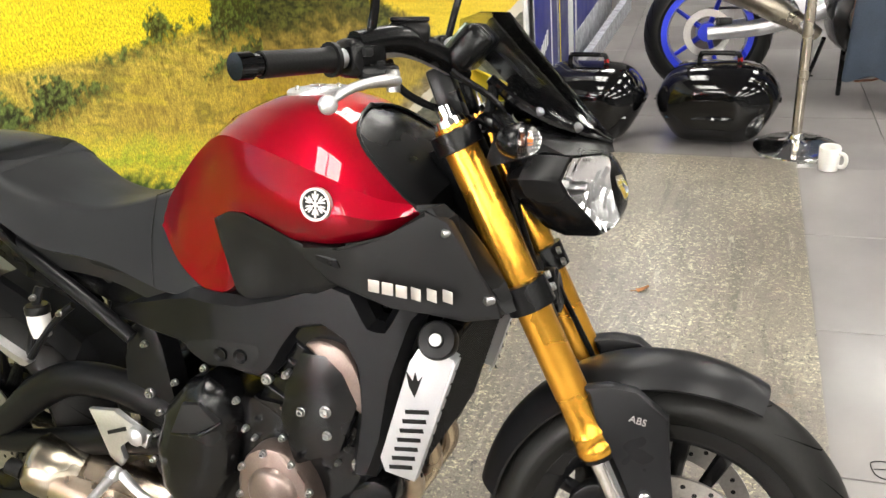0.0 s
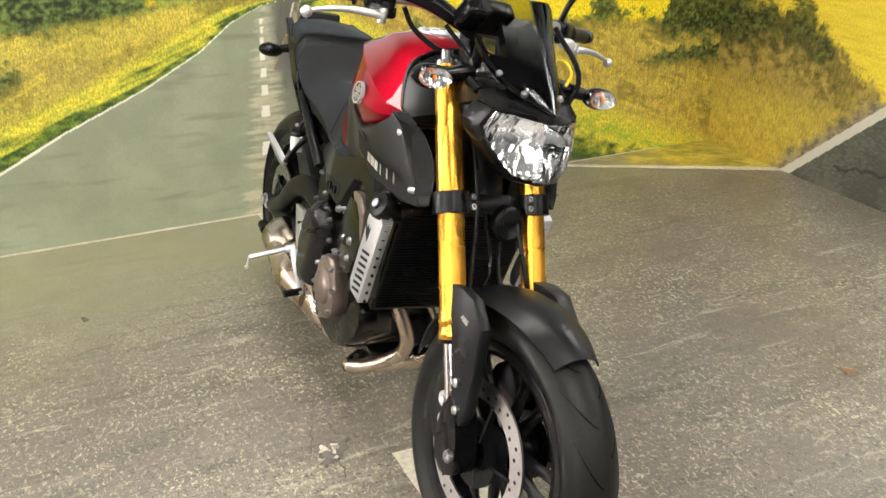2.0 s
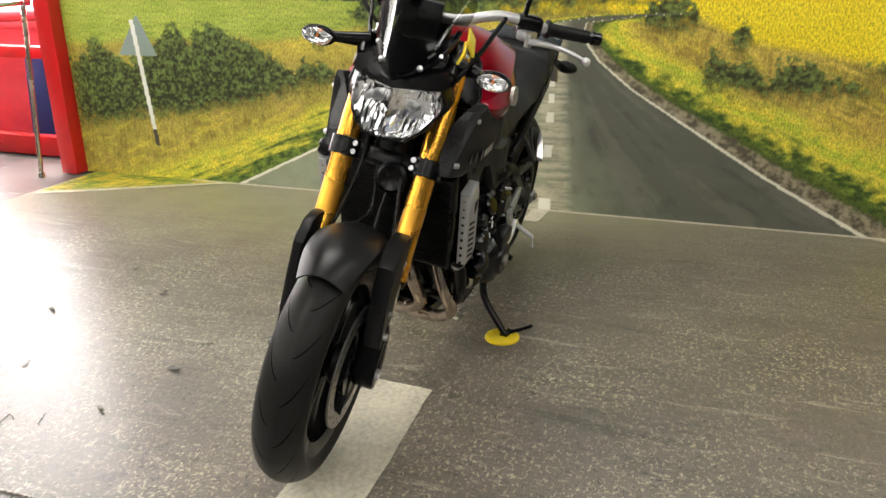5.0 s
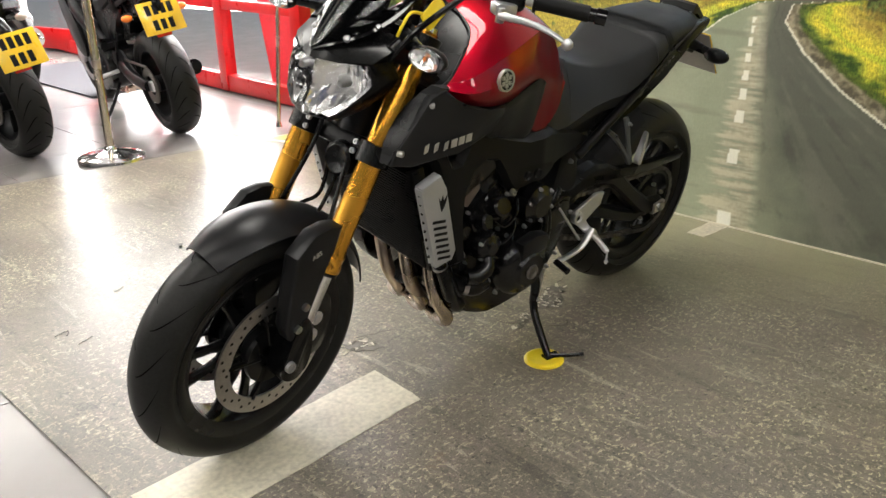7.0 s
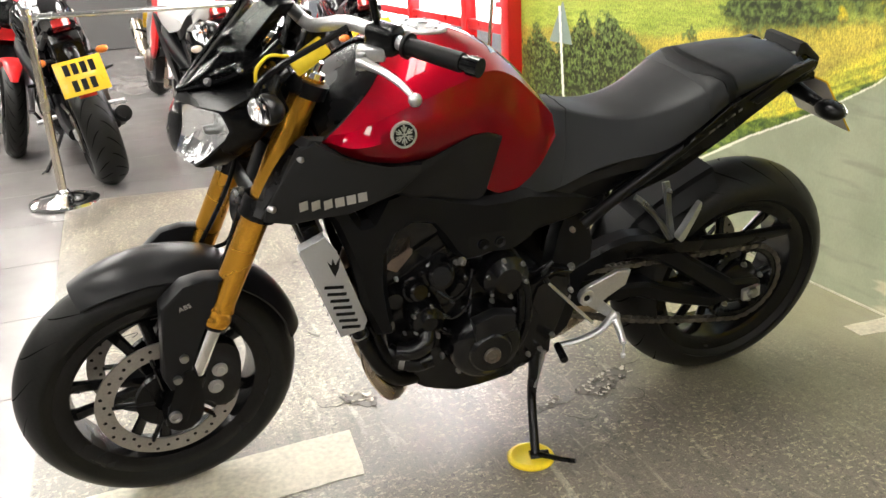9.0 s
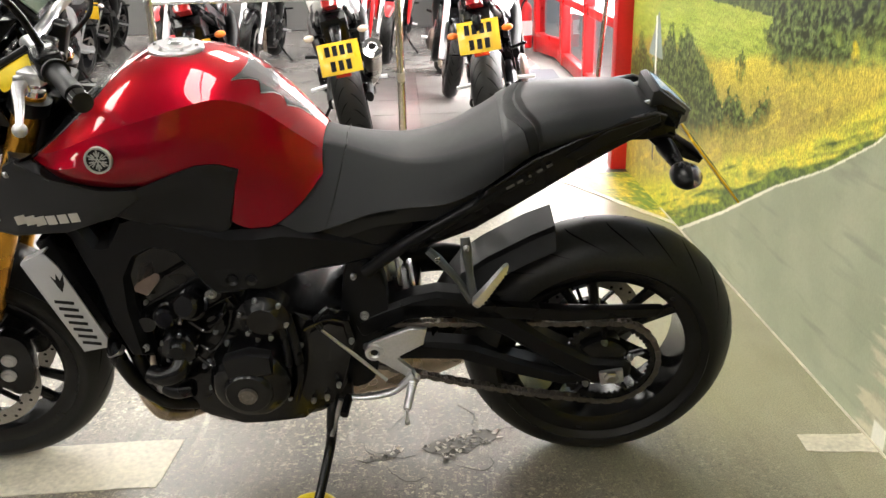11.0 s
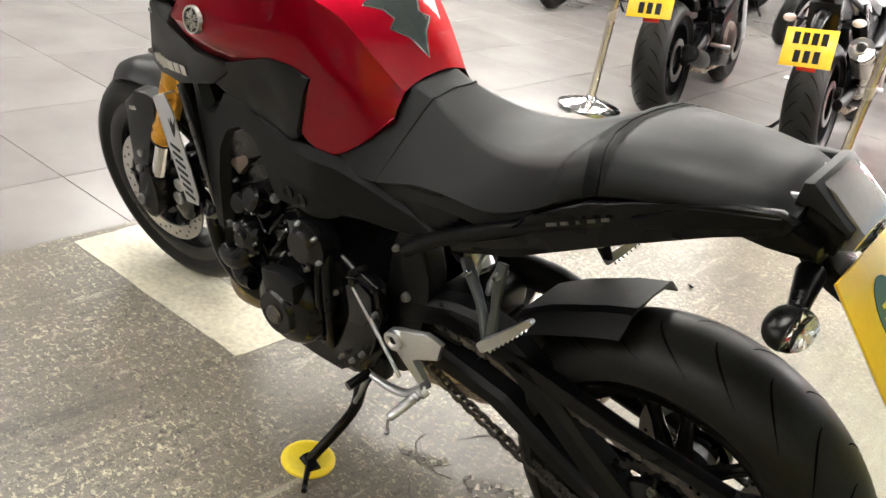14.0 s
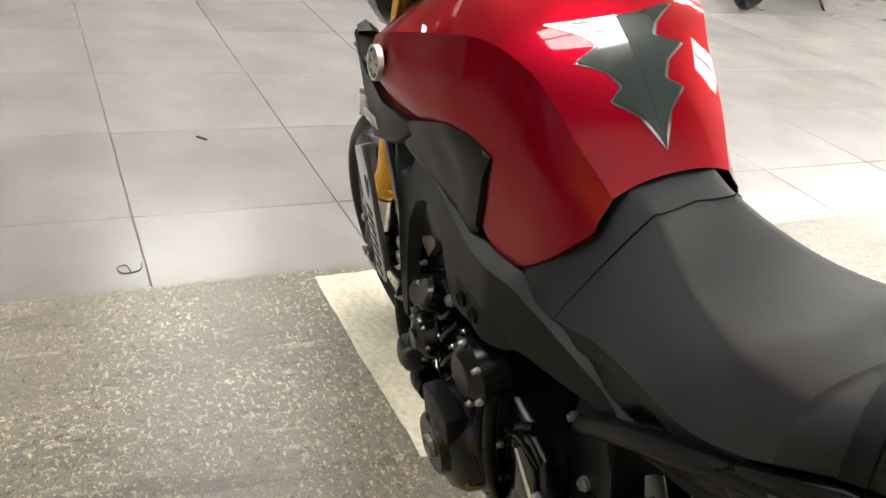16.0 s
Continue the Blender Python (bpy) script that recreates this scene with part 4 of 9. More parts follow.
def tread_mesh(radius, width, count, sweep, wide=1.0):
    """Dark strips laid on from crown to shoulders: painted shade of curved grooves."""
    bm = bmesh.new()
    for k in range(count):
        for side_ in (-1, 1):
            a0 = 2 * math.pi * (k + (0.5 if side_ > 0 else 0)) / count
            rows = []
            for i in range(9):
                f = i / 8
                psi = radians(8 + 50 * f) * side_
                th = a0 + sweep * (f**1.5)
                w = 0.0021 * wide * (0.35 + math.sin(math.pi * min(1, f * 1.05 + 0.02)))
                r = radius + 0.0006 - (width * 0.40) * (1 - math.cos(psi)) ** 0.85
                p, q = [], []
                for dt in (-w / radius, w / radius):
                    p.append(((r) * math.cos(th + dt), width / 2 * math.sin(psi), r * math.sin(th + dt)))
                rows.append(p)
            vs = [[bm.verts.new(p) for p in r] for r in rows]
            for a, b in zip(vs, vs[1:]):
                bm.faces.new((a[0], a[1], b[1], b[0]))
    return bm


TREAD = mat("tyre_groove_shade", (0.0022, 0.0022, 0.0022), 0.9, grain=0.1, spec=0.05)


def wheel(centre, radius, width, rim_r, spokes, place, front):
    """Tyre, rim, hub and paired spokes about an axle across."""
    put = place @ at(*centre)

    def add(name, bm, material, parent=None, label="", smooth=0.7):
        bmesh.ops.transform(bm, matrix=put, verts=bm.verts)
        return part(name, bm, material, parent or bike, label, smooth)

    w = add("front_wheel" if front else "rear_wheel", lathe(bmesh.new(), [(rim_r + 0.004, -width * 0.40), (rim_r + 0.004, -width * 0.36), (rim_r - 0.018, -width * 0.30), (rim_r - 0.026, 0), (rim_r - 0.018, width * 0.30), (rim_r + 0.004, width * 0.36), (rim_r + 0.004, width * 0.40), (rim_r - 0.012, width * 0.40), (rim_r - 0.030, width * 0.33), (rim_r - 0.036, 0), (rim_r - 0.030, -width * 0.33), (rim_r - 0.012, -width * 0.40)], ACROSS, 64, closed=True), RIM, None, "gloss black cast alloy rim")
    t = add("tyre", tyre_mesh(radius, width, rim_r), RUBBER, w, "black road tyre with curved grooves")
    tagged(add("tread", tread_mesh(radius, width, 18 if front else 22, 0.30 if front else 0.26), TREAD, w, "", 0), kind="stuff")
    bm = bmesh.new()
    lathe(bm, [(0.016, -0.055), (0.045, -0.055), (0.052, -0.03), (0.036, -0.015), (0.036, 0.015), (0.052, 0.03), (0.045, 0.055), (0.016, 0.055)], ACROSS, 28, closed=True)
    add("hub", bm, SATIN, w)
    for k in range(spokes):
        for s in (-1, 1):
            a = 2 * math.pi * k / spokes
            b = a + s * 0.20
            p0 = Vector((0.040 * math.cos(a + s * 0.3), 0, 0.040 * math.sin(a + s * 0.3)))
            p1 = Vector(((rim_r - 0.028) * math.cos(b), 0, (rim_r - 0.028) * math.sin(b)))
            add("spoke", rod([p0, (p0 + p1) / 2, p1], [0.015, 0.0095, 0.012], 8, 2, 1.25), RIM, w)
    bm = bmesh.new()
    tube(bm, [(rim_r - 0.03, 0.0, 0.03), (rim_r - 0.055, 0.012, 0.031)], 0.004, 8, 1)
    add("valve", bm, STEEL, w)
    return w


def brake_disc(centre, r0, r1, u, place, carrier, holes=40):
    put = place @ at(*centre) @ at(0, u, 0)

    def add(name, bm, material, parent=None):
        bmesh.ops.transform(bm, matrix=put, verts=bm.verts)
        return part(name, bm, material, parent or bike)

    d = add("brake_disc", lathe(bmesh.new(), [(r0, -0.0025), (r1, -0.0025), (r1, 0.0025), (r0, 0.0025)], ACROSS, 64, closed=True), DISC)
    # flat ink dots paint the dark of the drilled holes
    bm = bmesh.new()
    for k in range(holes):
        a = 2 * math.pi * k / holes
        r = r0 + (r1 - r0) * (0.25 + 0.5 * ((k * 2) % 5) / 4)
        for s in (-1, 1):
            lathe(bm, [(0, 0), (0.0042, 0)], at(r * math.cos(a), 0.0029 * s, r * math.sin(a)) @ pose(0, 0, 0, 90), 8)
    tagged(add("disc_hole_shade", bm, INK, d), kind="stuff")
    bm = bmesh.new()
    lathe(bm, [(0.034, -0.004), (r0 * 0.62, -0.006), (r0 * 0.62, 0.006), (0.034, 0.004)], ACROSS, 32, closed=True)
    add("disc_carrier", bm, BLACK, d)
    for k in range(5 if carrier else 6):
        a = 2 * math.pi * k / (5 if carrier else 6)
        add("carrier_arm", rod([(0.03 * math.cos(a), 0, 0.03 * math.sin(a)), ((r0 + 0.004) * math.cos(a + 0.12), 0, (r0 + 0.004) * math.sin(a + 0.12))], 0.008, 8, 1, 0.6), BLACK, d)
    return d


FA = Vector((1.450, 0, 0.296))     # front axle
RA = Vector((0.014, 0, 0.312))       # rear axle
wheel(FA, 0.296, 0.120, 0.222, 5, TURNED, True)
wheel(RA, 0.312, 0.180, 0.222, 5, Matrix(), False)
for s in (-1, 1):
    brake_disc(FA, 0.112, 0.149, 0.068 * s, TURNED, True)
brake_disc(RA, 0.085, 0.1225, -0.085, Matrix(), False, 30)


# forks: gold upper tubes, bright lower legs, black axle clamps
def fork_point(z, u, ahead=0.0):
    """A point on a fork leg at a height, ahead of it across the leg."""
    d = Vector((math.cos(radians(RAKE)), 0, math.sin(radians(RAKE))))
    return Vector((1.432 - 0.4663 * (z - 0.298), u, z)) + ahead * d


def along_fork(z, u):
    p = fork_point(z, u)
    return Matrix.Translation(p) @ Matrix.Rotation(radians(-RAKE), 4, "Y")


for s in (-1, 1):
    u = 0.103 * s
    bm = bmesh.new()
    lathe(bm, [(0.0, 0.0), (0.0285, 0.0), (0.0310, 0.004), (0.0310, 0.016), (0.0290, 0.020), (0.0290, 0.034), (0.0310, 0.038), (0.0285, 0.046), (0.0270, 0.060), (0.0268, 0.258), (0.0280, 0.263), (0.0280, 0.418), (0.0262, 0.428), (0.0262, 0.543), (0, 0.543)], along_fork(0.490, u), 32)
    leg = fpart("fork_tube", bm, GOLD, None, "gold anodised upside-down fork tube")
    fpart("fork_slider", lathe(bmesh.new(), [(0, -0.15), (0.0205, -0.15), (0.0205, 0.012), (0, 0.012)], along_fork(0.490, u), 24), CHROME, leg, "bright chrome fork slider")
    fpart("dust_seal", lathe(bmesh.new(), [(0.02, -0.006), (0.029, -0.006), (0.030, 0.001), (0.02, 0.001)], along_fork(0.490, u), 24), BLACK, leg)
    fpart("fork_cap", lathe(bmesh.new(), [(0.0, 0.03), (0.012, 0.03), (0.012, 0.012), (0.022, 0.010), (0.024, 0.0), (0, 0)], along_fork(0.490, u) @ at(0, 0, 0.543), 18), CHROME, leg)
    # axle foot
    fpart("leg_socket", lathe(bmesh.new(), [(0, 0.0), (0.0235, 0.0), (0.0265, -0.006), (0.0280, -0.050), (0.0300, -0.110), (0, -0.110)], along_fork(0.378, u), 24), BLACK, leg)
    fpart("axle_clamp", cut(round_outline([(1.395, 0.395), (1.425, 0.395), (1.462, 0.31), (1.470, 0.272), (1.445, 0.248), (1.410, 0.255), (1.388, 0.31)]), u - 0.026, u + 0.026, 0.008), BLACK, leg)
    fpart("axle_end", lathe(bmesh.new(), [(0, 0.030), (0.007, 0.030), (0.008, 0.034), (0.0125, 0.034), (0.0135, 0.028), (0.0135, 0), (0, 0)], at(FA.x, u, FA.z) @ pose(0, 0, 0, -90 * s), 16), STEEL, leg)
    # radial caliper behind the leg
    cal = fpart("brake_caliper", cut(round_outline([(1.300, 0.395), (1.345, 0.425), (1.385, 0.385), (1.392, 0.315), (1.360, 0.255), (1.318, 0.262), (1.300, 0.32)]), 0.052 * s - 0.034 * (s < 0) + 0.0, 0.052 * s + 0.034 * (s > 0) + 0.004 * s, 0.008), ENGINE, None, "black radial brake caliper")
    for zz in (0.355, 0.313):
        bm = bmesh.new()
        lathe(bm, [(0, 0.006), (0.009, 0.006), (0.010, 0.003), (0.0165, 0.002), (0.0165, -0.01)], at(1.350 - 0.3 * (zz - 0.33), 0.092 * s, zz) @ pose(0, 0, 0, -90 * s), 18)
        fpart("caliper_piston_cap", bm, ALLOY, cal)
    # guard of the leg, flowing into the mudguard
    legguard = [(1.318, 0.600), (1.352, 0.607), (1.395, 0.602), (1.442, 0.562), (1.450, 0.47), (1.460, 0.395), (1.449, 0.360), (1.416, 0.354), (1.405, 0.400), (1.376, 0.47), (1.338, 0.55)]
    fpart("fork_guard", cut(legguard, (0.100 if s > 0 else -0.100) - 0.008, (0.100 if s > 0 else -0.100) + 0.026 * s + 0.008 * s, 0.007, lambda x, z, s=s: s * 0.03 * max(0, (0.5 - z)) - s * 0.012), FENDER, None, "matt grey plastic fork guard")
    for x, z in ((1.414, 0.437), (1.433, 0.388)):
        bm = bmesh.new()
        lathe(bm, [(0, 0.004), (0.005, 0.004), (0.009, 0.002), (0.009, -0.01)], at(x, 0.128 * s + s * 0.03 * max(0, 0.5 - z), z) @ pose(0, 0, 0, -90 * s), 12)
        fpart("bolt", bm, STEEL)

# front mudguard: an arched shell over the tyre
rows = []
for a in np.linspace(radians(63), radians(166), 30):
    k = (a - radians(63)) / radians(103)
    half = 0.078 * (0.72 + 0.28 * math.sin(math.pi * min(1, 0.15 + 0.8 * k)))
    half *= 0.80 + 0.20 * math.sin(0.5 * math.pi * min(1, 4.5 * k))
    r = 0.313 + 0.010 * math.sin(math.pi * k)
    row = []
    for f in np.linspace(-1, 1, 13):
        rr = r + 0.004 - 0.030 * abs(f) ** 2.2
        row.append(Vector((FA.x + rr * math.cos(a), half * f, FA.z + rr * math.sin(a))))
    for f in np.linspace(1, -1, 13):
        rr = r - 0.030 * abs(f) ** 2.2
        row.append(Vector((FA.x + rr * math.cos(a), half * f * 0.97, FA.z + rr * math.sin(a))))
    rows.append(row)
fpart("front_mudguard", rings(bmesh.new(), rows), FENDER, None, "matt dark grey front mudguard")


def letters(text, size, m, material, parent, name="lettering", thick=0.0006, turned=False):
    cu = bpy.data.curves.new(name, "FONT")
    cu.body, cu.size, cu.extrude, cu.align_x, cu.align_y = text, size, thick, "CENTER", "CENTER"
    ob = bpy.data.objects.new(name, cu)
    me = bpy.data.meshes.new_from_object(ob)
    bpy.data.objects.remove(ob)
    me.transform(m)
    if turned:
        me.transform(TURNED)
    me.materials.append(material)
    made = new(name, me)
    made.parent = parent
    return made


letters("ABS", 0.015, at(1.398, -0.1325, 0.562) @ pose(0, 0, 0, 90, 0, 0) @ pose(0, 0, 0, 0, 0, -14), SILVERPRINT, bike, turned=True)
letters("ABS", 0.015, at(1.398, 0.1325, 0.562) @ pose(0, 0, 0, 90, 0, 180) @ pose(0, 0, 0, 0, 0, 14), SILVERPRINT, bike, turned=True)

# triple clamps, with the pairs of pinch bolts
for name, z, th in (("lower_clamp", 0.735, 0.046), ("upper_clamp", 0.962, 0.032)):
    bm = bmesh.new()
    for s in (-1, 1):
        lathe(bm, [(0.0265, -th / 2), (0.037, -th / 2 + 0.002), (0.037, th / 2 - 0.002), (0.0265, th / 2)], along_fork(z, 0.103 * s), 28, closed=True)
    box(bm, 0.055, 0.15, th * 0.9, along_fork(z, 0) @ at(-0.02, 0, 0), 0.008)
    c_ = fpart(name, bm, BLACK, None, "black forged fork clamp")
    for s in (-1, 1):
        for dz in ((-0.010, 0.010) if z < 0.8 else (0.0,)):
            bm = bmesh.new()
            lathe(bm, [(0, 0.001), (0.0032, 0.001), (0.0036, 0.006), (0.0060, 0.006), (0.0066, 0), (0, 0)], along_fork(z, 0.072 * s) @ at(0.031, 0, dz) @ pose(0, 0, 0, 0, 90, 0), 14)
            fpart("bolt", bm, STEEL, c_)
fpart("stem_nut", lathe(bmesh.new(), [(0, 0.02), (0.010, 0.02), (0.018, 0.012), (0.018, 0)], at(1.543 - 0.4663 * 0.97, 0, 0.975) @ Matrix.Rotation(radians(-RAKE), 4, "Y"), 18), STEEL)
fpart("horn", lathe(bmesh.new(), [(0, 0.012), (0.012, 0.014), (0.03, 0.02), (0.038, 0.016), (0.040, 0.0), (0.03, -0.02), (0, -0.022)], at(1.245, 0.03, 0.700) @ pose(0, 0, 0, 0, 80, 0), 24), BLACK, None, "round black horn")

# handlebar, risers, grips, levers, switch boxes
BAR = [(0.945, -0.375, 1.077), (1.003, -0.27, 1.080), (1.058, -0.17, 1.092), (1.096, -0.10, 1.072), (1.100, -0.05, 1.062)]
bar_path = BAR + [(x, -u, z) for x, u, z in reversed(BAR)]
bar = fpart("handlebar", rod(bar_path, 0.0125, 14, 6), ALLOY, None, "grey tapered alloy handlebar")
for s in (-1, 1):
    fpart("bar_riser", slab(0.038, 0.034, 0.085, at(1.094, 0.045 * s, 1.022) @ pose(0, 0, 0, 0, -20, 0), 0.006), BLACK, bar)
    g0, g1 = Vector((0.945, 0.375 * s, 1.077)), Vector((1.003, 0.27 * s, 1.080))
    d = (g0 - g1).normalized()
    fpart("grip", rod([g1, g1 + 0.002 * d, g1 + 0.008 * d, g1 + 0.014 * d, g1 + 0.112 * d], [0.017, 0.022, 0.022, 0.0155, 0.0162], 18, 3), GRIP, bar, "ribbed black rubber grip")
    fpart("bar_end", rod([g1 + 0.112 * d, g1 + 0.124 * d, g1 + 0.126 * d, g1 + 0.146 * d], [0.0135, 0.0135, 0.0165, 0.0160], 18, 1), GLOSS, bar)
    sw = g1 - 0.045 * d
    bm = bmesh.new()
    turn = Matrix.Translation(sw) @ d.to_track_quat("Y", "Z").to_matrix().to_4x4()
    box(bm, 0.045, 0.062, 0.050, turn, 0.012, 3)
    fpart("switch_box", bm, BLACK, bar)
    bm = bmesh.new()
    box(bm, 0.012, 0.016, 0.012, turn @ at(-0.022, 0.01, 0.008), 0.003)
    box(bm, 0.012, 0.012, 0.008, turn @ at(-0.022, -0.012, -0.008), 0.003)
    fpart("switch", bm, MATTE, bar)
    # lever: pivot block, blade with a ball at its end
    piv = Vector((1.072, 0.245 * s, 1.053))
    tip = Vector((1.038, 0.385 * s, 1.034))
    fpart("lever", rod([piv, (1.068, 0.270 * s, 1.054), (1.057, 0.305 * s, 1.053), (1.047, 0.340 * s, 1.048), (1.041, 0.370 * s, 1.040), tip], [0.0125, 0.0105, 0.0085, 0.0075, 0.0060, 0.0050], 12, 5, 0.75), ALLOY, bar, "silver control lever with a ball end")
    fpart("lever_pivot", lathe(bmesh.new(), [(0, 0.014), (0.007, 0.014), (0.009, 0.010), (0.009, -0.014), (0, -0.014)], Matrix.Translation(piv), 14), STEEL, bar)
    bm = bmesh.new()
    bmesh.ops.create_uvsphere(bm, u_segments=14, v_segments=9, radius=0.0115, matrix=Matrix.Translation(tip))
    fpart("lever_ball", bm, ALLOY, bar)
    bm = bmesh.new()
    box(bm, 0.050, 0.030, 0.024, Matrix.Translation(piv + Vector((-0.022, -0.010 * s, 0.008))) @ pose(0, 0, 0, 0, 0, -28 * s), 0.006)
    fpart("lever_perch", bm, ALLOY if s > 0 else BLACK, bar)
    # mirror: stalk and head, out and above the bars
    m0 = g1 - 0.060 * d + Vector((0.0, 0, 0.02))
    fpart("mirror_stalk", rod([m0, m0 + Vector((0.012, 0.008 * s, 0.05)), m0 + Vector((0.02, 0.045 * s, 0.10)), m0 + Vector((0.012, 0.105 * s, 0.125))], 0.0065, 10, 5), BLACK, bar)
    bm = bmesh.new()
    bmesh.ops.create_uvsphere(bm, u_segments=20, v_segments=12, radius=1.0, matrix=Matrix.Translation(m0 + Vector((0.006, 0.165 * s, 0.142))) @ pose(0, 0, 0, 0, 0, -12 * s) @ Matrix.Diagonal((0.018, 0.078, 0.036, 1)))
    fpart("mirror_head", bm, BLACK, bar, "black oval mirror")
# brake master cylinder and reservoir on the right bar
fpart("brake_reservoir", slab(0.056, 0.048, 0.030, at(1.066, -0.150, 1.112) @ pose(0, 0, 0, 0, 0, 20), 0.008), BLACK, bar, "black brake fluid reservoir")
fpart("reservoir_cap", slab(0.054, 0.046, 0.007, at(1.066, -0.150, 1.129) @ pose(0, 0, 0, 0, 0, 20), 0.003), GLOSS, bar)
fpart("master_cylinder", rod([(1.022, -0.245, 1.098), (1.065, -0.175, 1.103), (1.105, -0.105, 1.075), (1.125, -0.065, 1.050)], [0.017, 0.019, 0.016, 0.012], 12, 4), BLACK, bar, "black brake master cylinder")
fpart("dash_panel", rings(bmesh.new(), [[Vector((x, 0.008 - w, z)), Vector((x, 0.008 + w, z)), Vector((x - 0.030, 0.008 + w * 0.9, z)), Vector((x - 0.030, 0.008 - w * 0.9, z))] for x, z, w in ((1.262, 0.985, 0.044), (1.222, 1.030, 0.050), (1.182, 1.070, 0.046), (1.150, 1.098, 0.040))]), BLACK, None, "black panel behind the flyscreen", 0.4)
# dashboard pod in front of the bar
dash = fpart("instrument_pod", slab(0.040, 0.110, 0.066, at(1.136, -0.060, 1.090) @ pose(0, 0, 0, 0, 42, 0), 0.010, 3), BLACK, None, "black digital instrument pod")
fpart("display", slab(0.004, 0.092, 0.048, at(1.119, -0.060, 1.106) @ pose(0, 0, 0, 0, 42, 0), 0.001), LCD, dash, "grey-green display")

# headlight: shell, faceted reflector, lens and hood; the unit sits a little off the stem
HC = 0.008
LENS = [(0.0, 0.913), (0.052, 0.918), (0.101, 0.920), (0.113, 0.888), (0.106, 0.868), (0.078, 0.826), (0.047, 0.800), (0.0, 0.797)]
LENS = LENS + [(-u, z) for u, z in reversed(LENS[1:-1])]


def hpart(name, bm, material, parent=None, label="", smooth=0.7):
    """A part of the lamp unit, lifted to its height."""
    bmesh.ops.translate(bm, vec=(0, 0, 0.018), verts=bm.verts)
    return fpart(name, bm, material, parent, label, smooth)


def lens_x(u, z):
    """How far ahead the lens stands at (across, up)."""
    bulge = max(0.0, 1 - ((z - 0.848) / 0.066) ** 2) * max(0.0, 1 - (u / 0.112) ** 2)
    return 1.335 - 4.6 * u * u + 0.028 * bulge - 0.12 * max(0.0, 0.82 - z)


def lens_ring(scale, ahead, grow=0.0):
    out = []
    for u, z in LENS:
        u1, z1 = u * scale, 0.862 + (z - 0.862) * scale
        out.append(Vector((lens_x(u1, z1) + ahead, HC + u1 * (1 + grow), z1)))
    return out


def in_lens(u, z, scale):
    """Whether (across, up) lies inside the lens outline."""
    hit = False
    pts = [(a * scale, 0.862 + (b - 0.862) * scale) for a, b in LENS]
    for (u0, z0), (u1, z1) in zip(pts, pts[1:] + pts[:1]):
        if (z0 > z) != (z1 > z) and u < u0 + (u1 - u0) * (z - z0) / (z1 - z0):
            hit = not hit
    return hit


shell = hpart("headlight", rings(bmesh.new(), [lens_ring(0.60, -0.140), lens_ring(0.92, -0.095), lens_ring(1.09, -0.052), lens_ring(1.075, -0.010), lens_ring(1.03, -0.002), lens_ring(0.985, -0.004), lens_ring(0.96, -0.030)], True, False), BLACK, None, "headlight in a black faceted shell", 0.5)
hpart("lamp_back", rings(bmesh.new(), [lens_ring(0.97, -0.028), lens_ring(0.86, -0.075), lens_ring(0.3, -0.085), lens_ring(0.02, -0.085)], True, False), GLOSS, shell)
# two bowls of upright mirror facets, side by side
rnd = random.Random(11)
bm = bmesh.new()
cu, cz_ = 0.0050, 0.0137
grid = {}
for i in range(-22, 23):
    for j in range(0, 11):
        u, z = i * cu, 0.792 + j * cz_
        bowl = min(math.hypot(u - 0.046, (z - 0.862) * 0.9), math.hypot(u + 0.046, (z - 0.862) * 0.9))
        deep = 0.018 + 0.050 * max(0.0, 1 - (bowl / 0.060) ** 2)
        grid[i, j] = Vector((lens_x(u, z) - deep + rnd.uniform(-0.0007, 0.0007), HC + u + rnd.uniform(-0.0006, 0.0006), z + rnd.uniform(-0.004, 0.004)))
for i in range(-22, 22):
    for j in range(0, 10):
        if in_lens((i + 0.5) * cu, 0.792 + (j + 0.5) * cz_, 0.93):
            q = [bm.verts.new(grid[k]) for k in ((i, j), (i + 1, j), (i + 1, j + 1), (i, j + 1))]
            bm.faces.new((q[0], q[1], q[2], q[3]))
tagged(hpart("reflector", bm, REFLECTOR, shell, "faceted chrome reflector", 0), kind="stuff")
hpart("reflector_divider", slab(0.020, 0.006, 0.105, at(1.300, HC, 0.856), 0.002), GLOSS, shell)
for u in (-0.046, 0.046):
    hpart("bulb_shroud", lathe(bmesh.new(), [(0, 0.012), (0.006, 0.011), (0.0085, 0.006), (0.009, -0.02)], at(1.288, HC + u, 0.870) @ pose(0, 0, 0, 0, 90, 0), 18), STEEL, shell)
lens = hpart("headlight_lens", rings(bmesh.new(), [lens_ring(0.985, -0.003), lens_ring(0.96, 0.002), lens_ring(0.75, 0.003), lens_ring(0.4, 0.003), lens_ring(0.03, 0.003)], True, False), GLASS, shell, "clear headlight lens", 0.5)
lens.visible_shadow = False
# hood over the lens, with a middle fold that runs to a point
rows = []
for f in np.linspace(-1, 1, 13):
    k = abs(f)
    u = 0.117 * f
    lo = Vector((1.342 - 0.064 * k**1.5, HC + u * 0.93, 0.916 + 0.009 * k))
    up = Vector((1.338 - 0.098 * k**1.2, HC + u * 0.98, 0.928 + 0.016 * k))
    bk = Vector((1.235 - 0.055 * k, HC + u * 0.92, 0.968 - 0.006 * k))
    rows.append([lo, up, up.lerp(bk, 0.5) + Vector((0, 0, 0.004)), bk, bk + Vector((-0.02, 0, -0.06)), lo + Vector((-0.03, 0, 0.004))])
hpart("headlight_hood", rings(bmesh.new(), rows), BLACK, None, "black faceted headlight hood", 0.3)

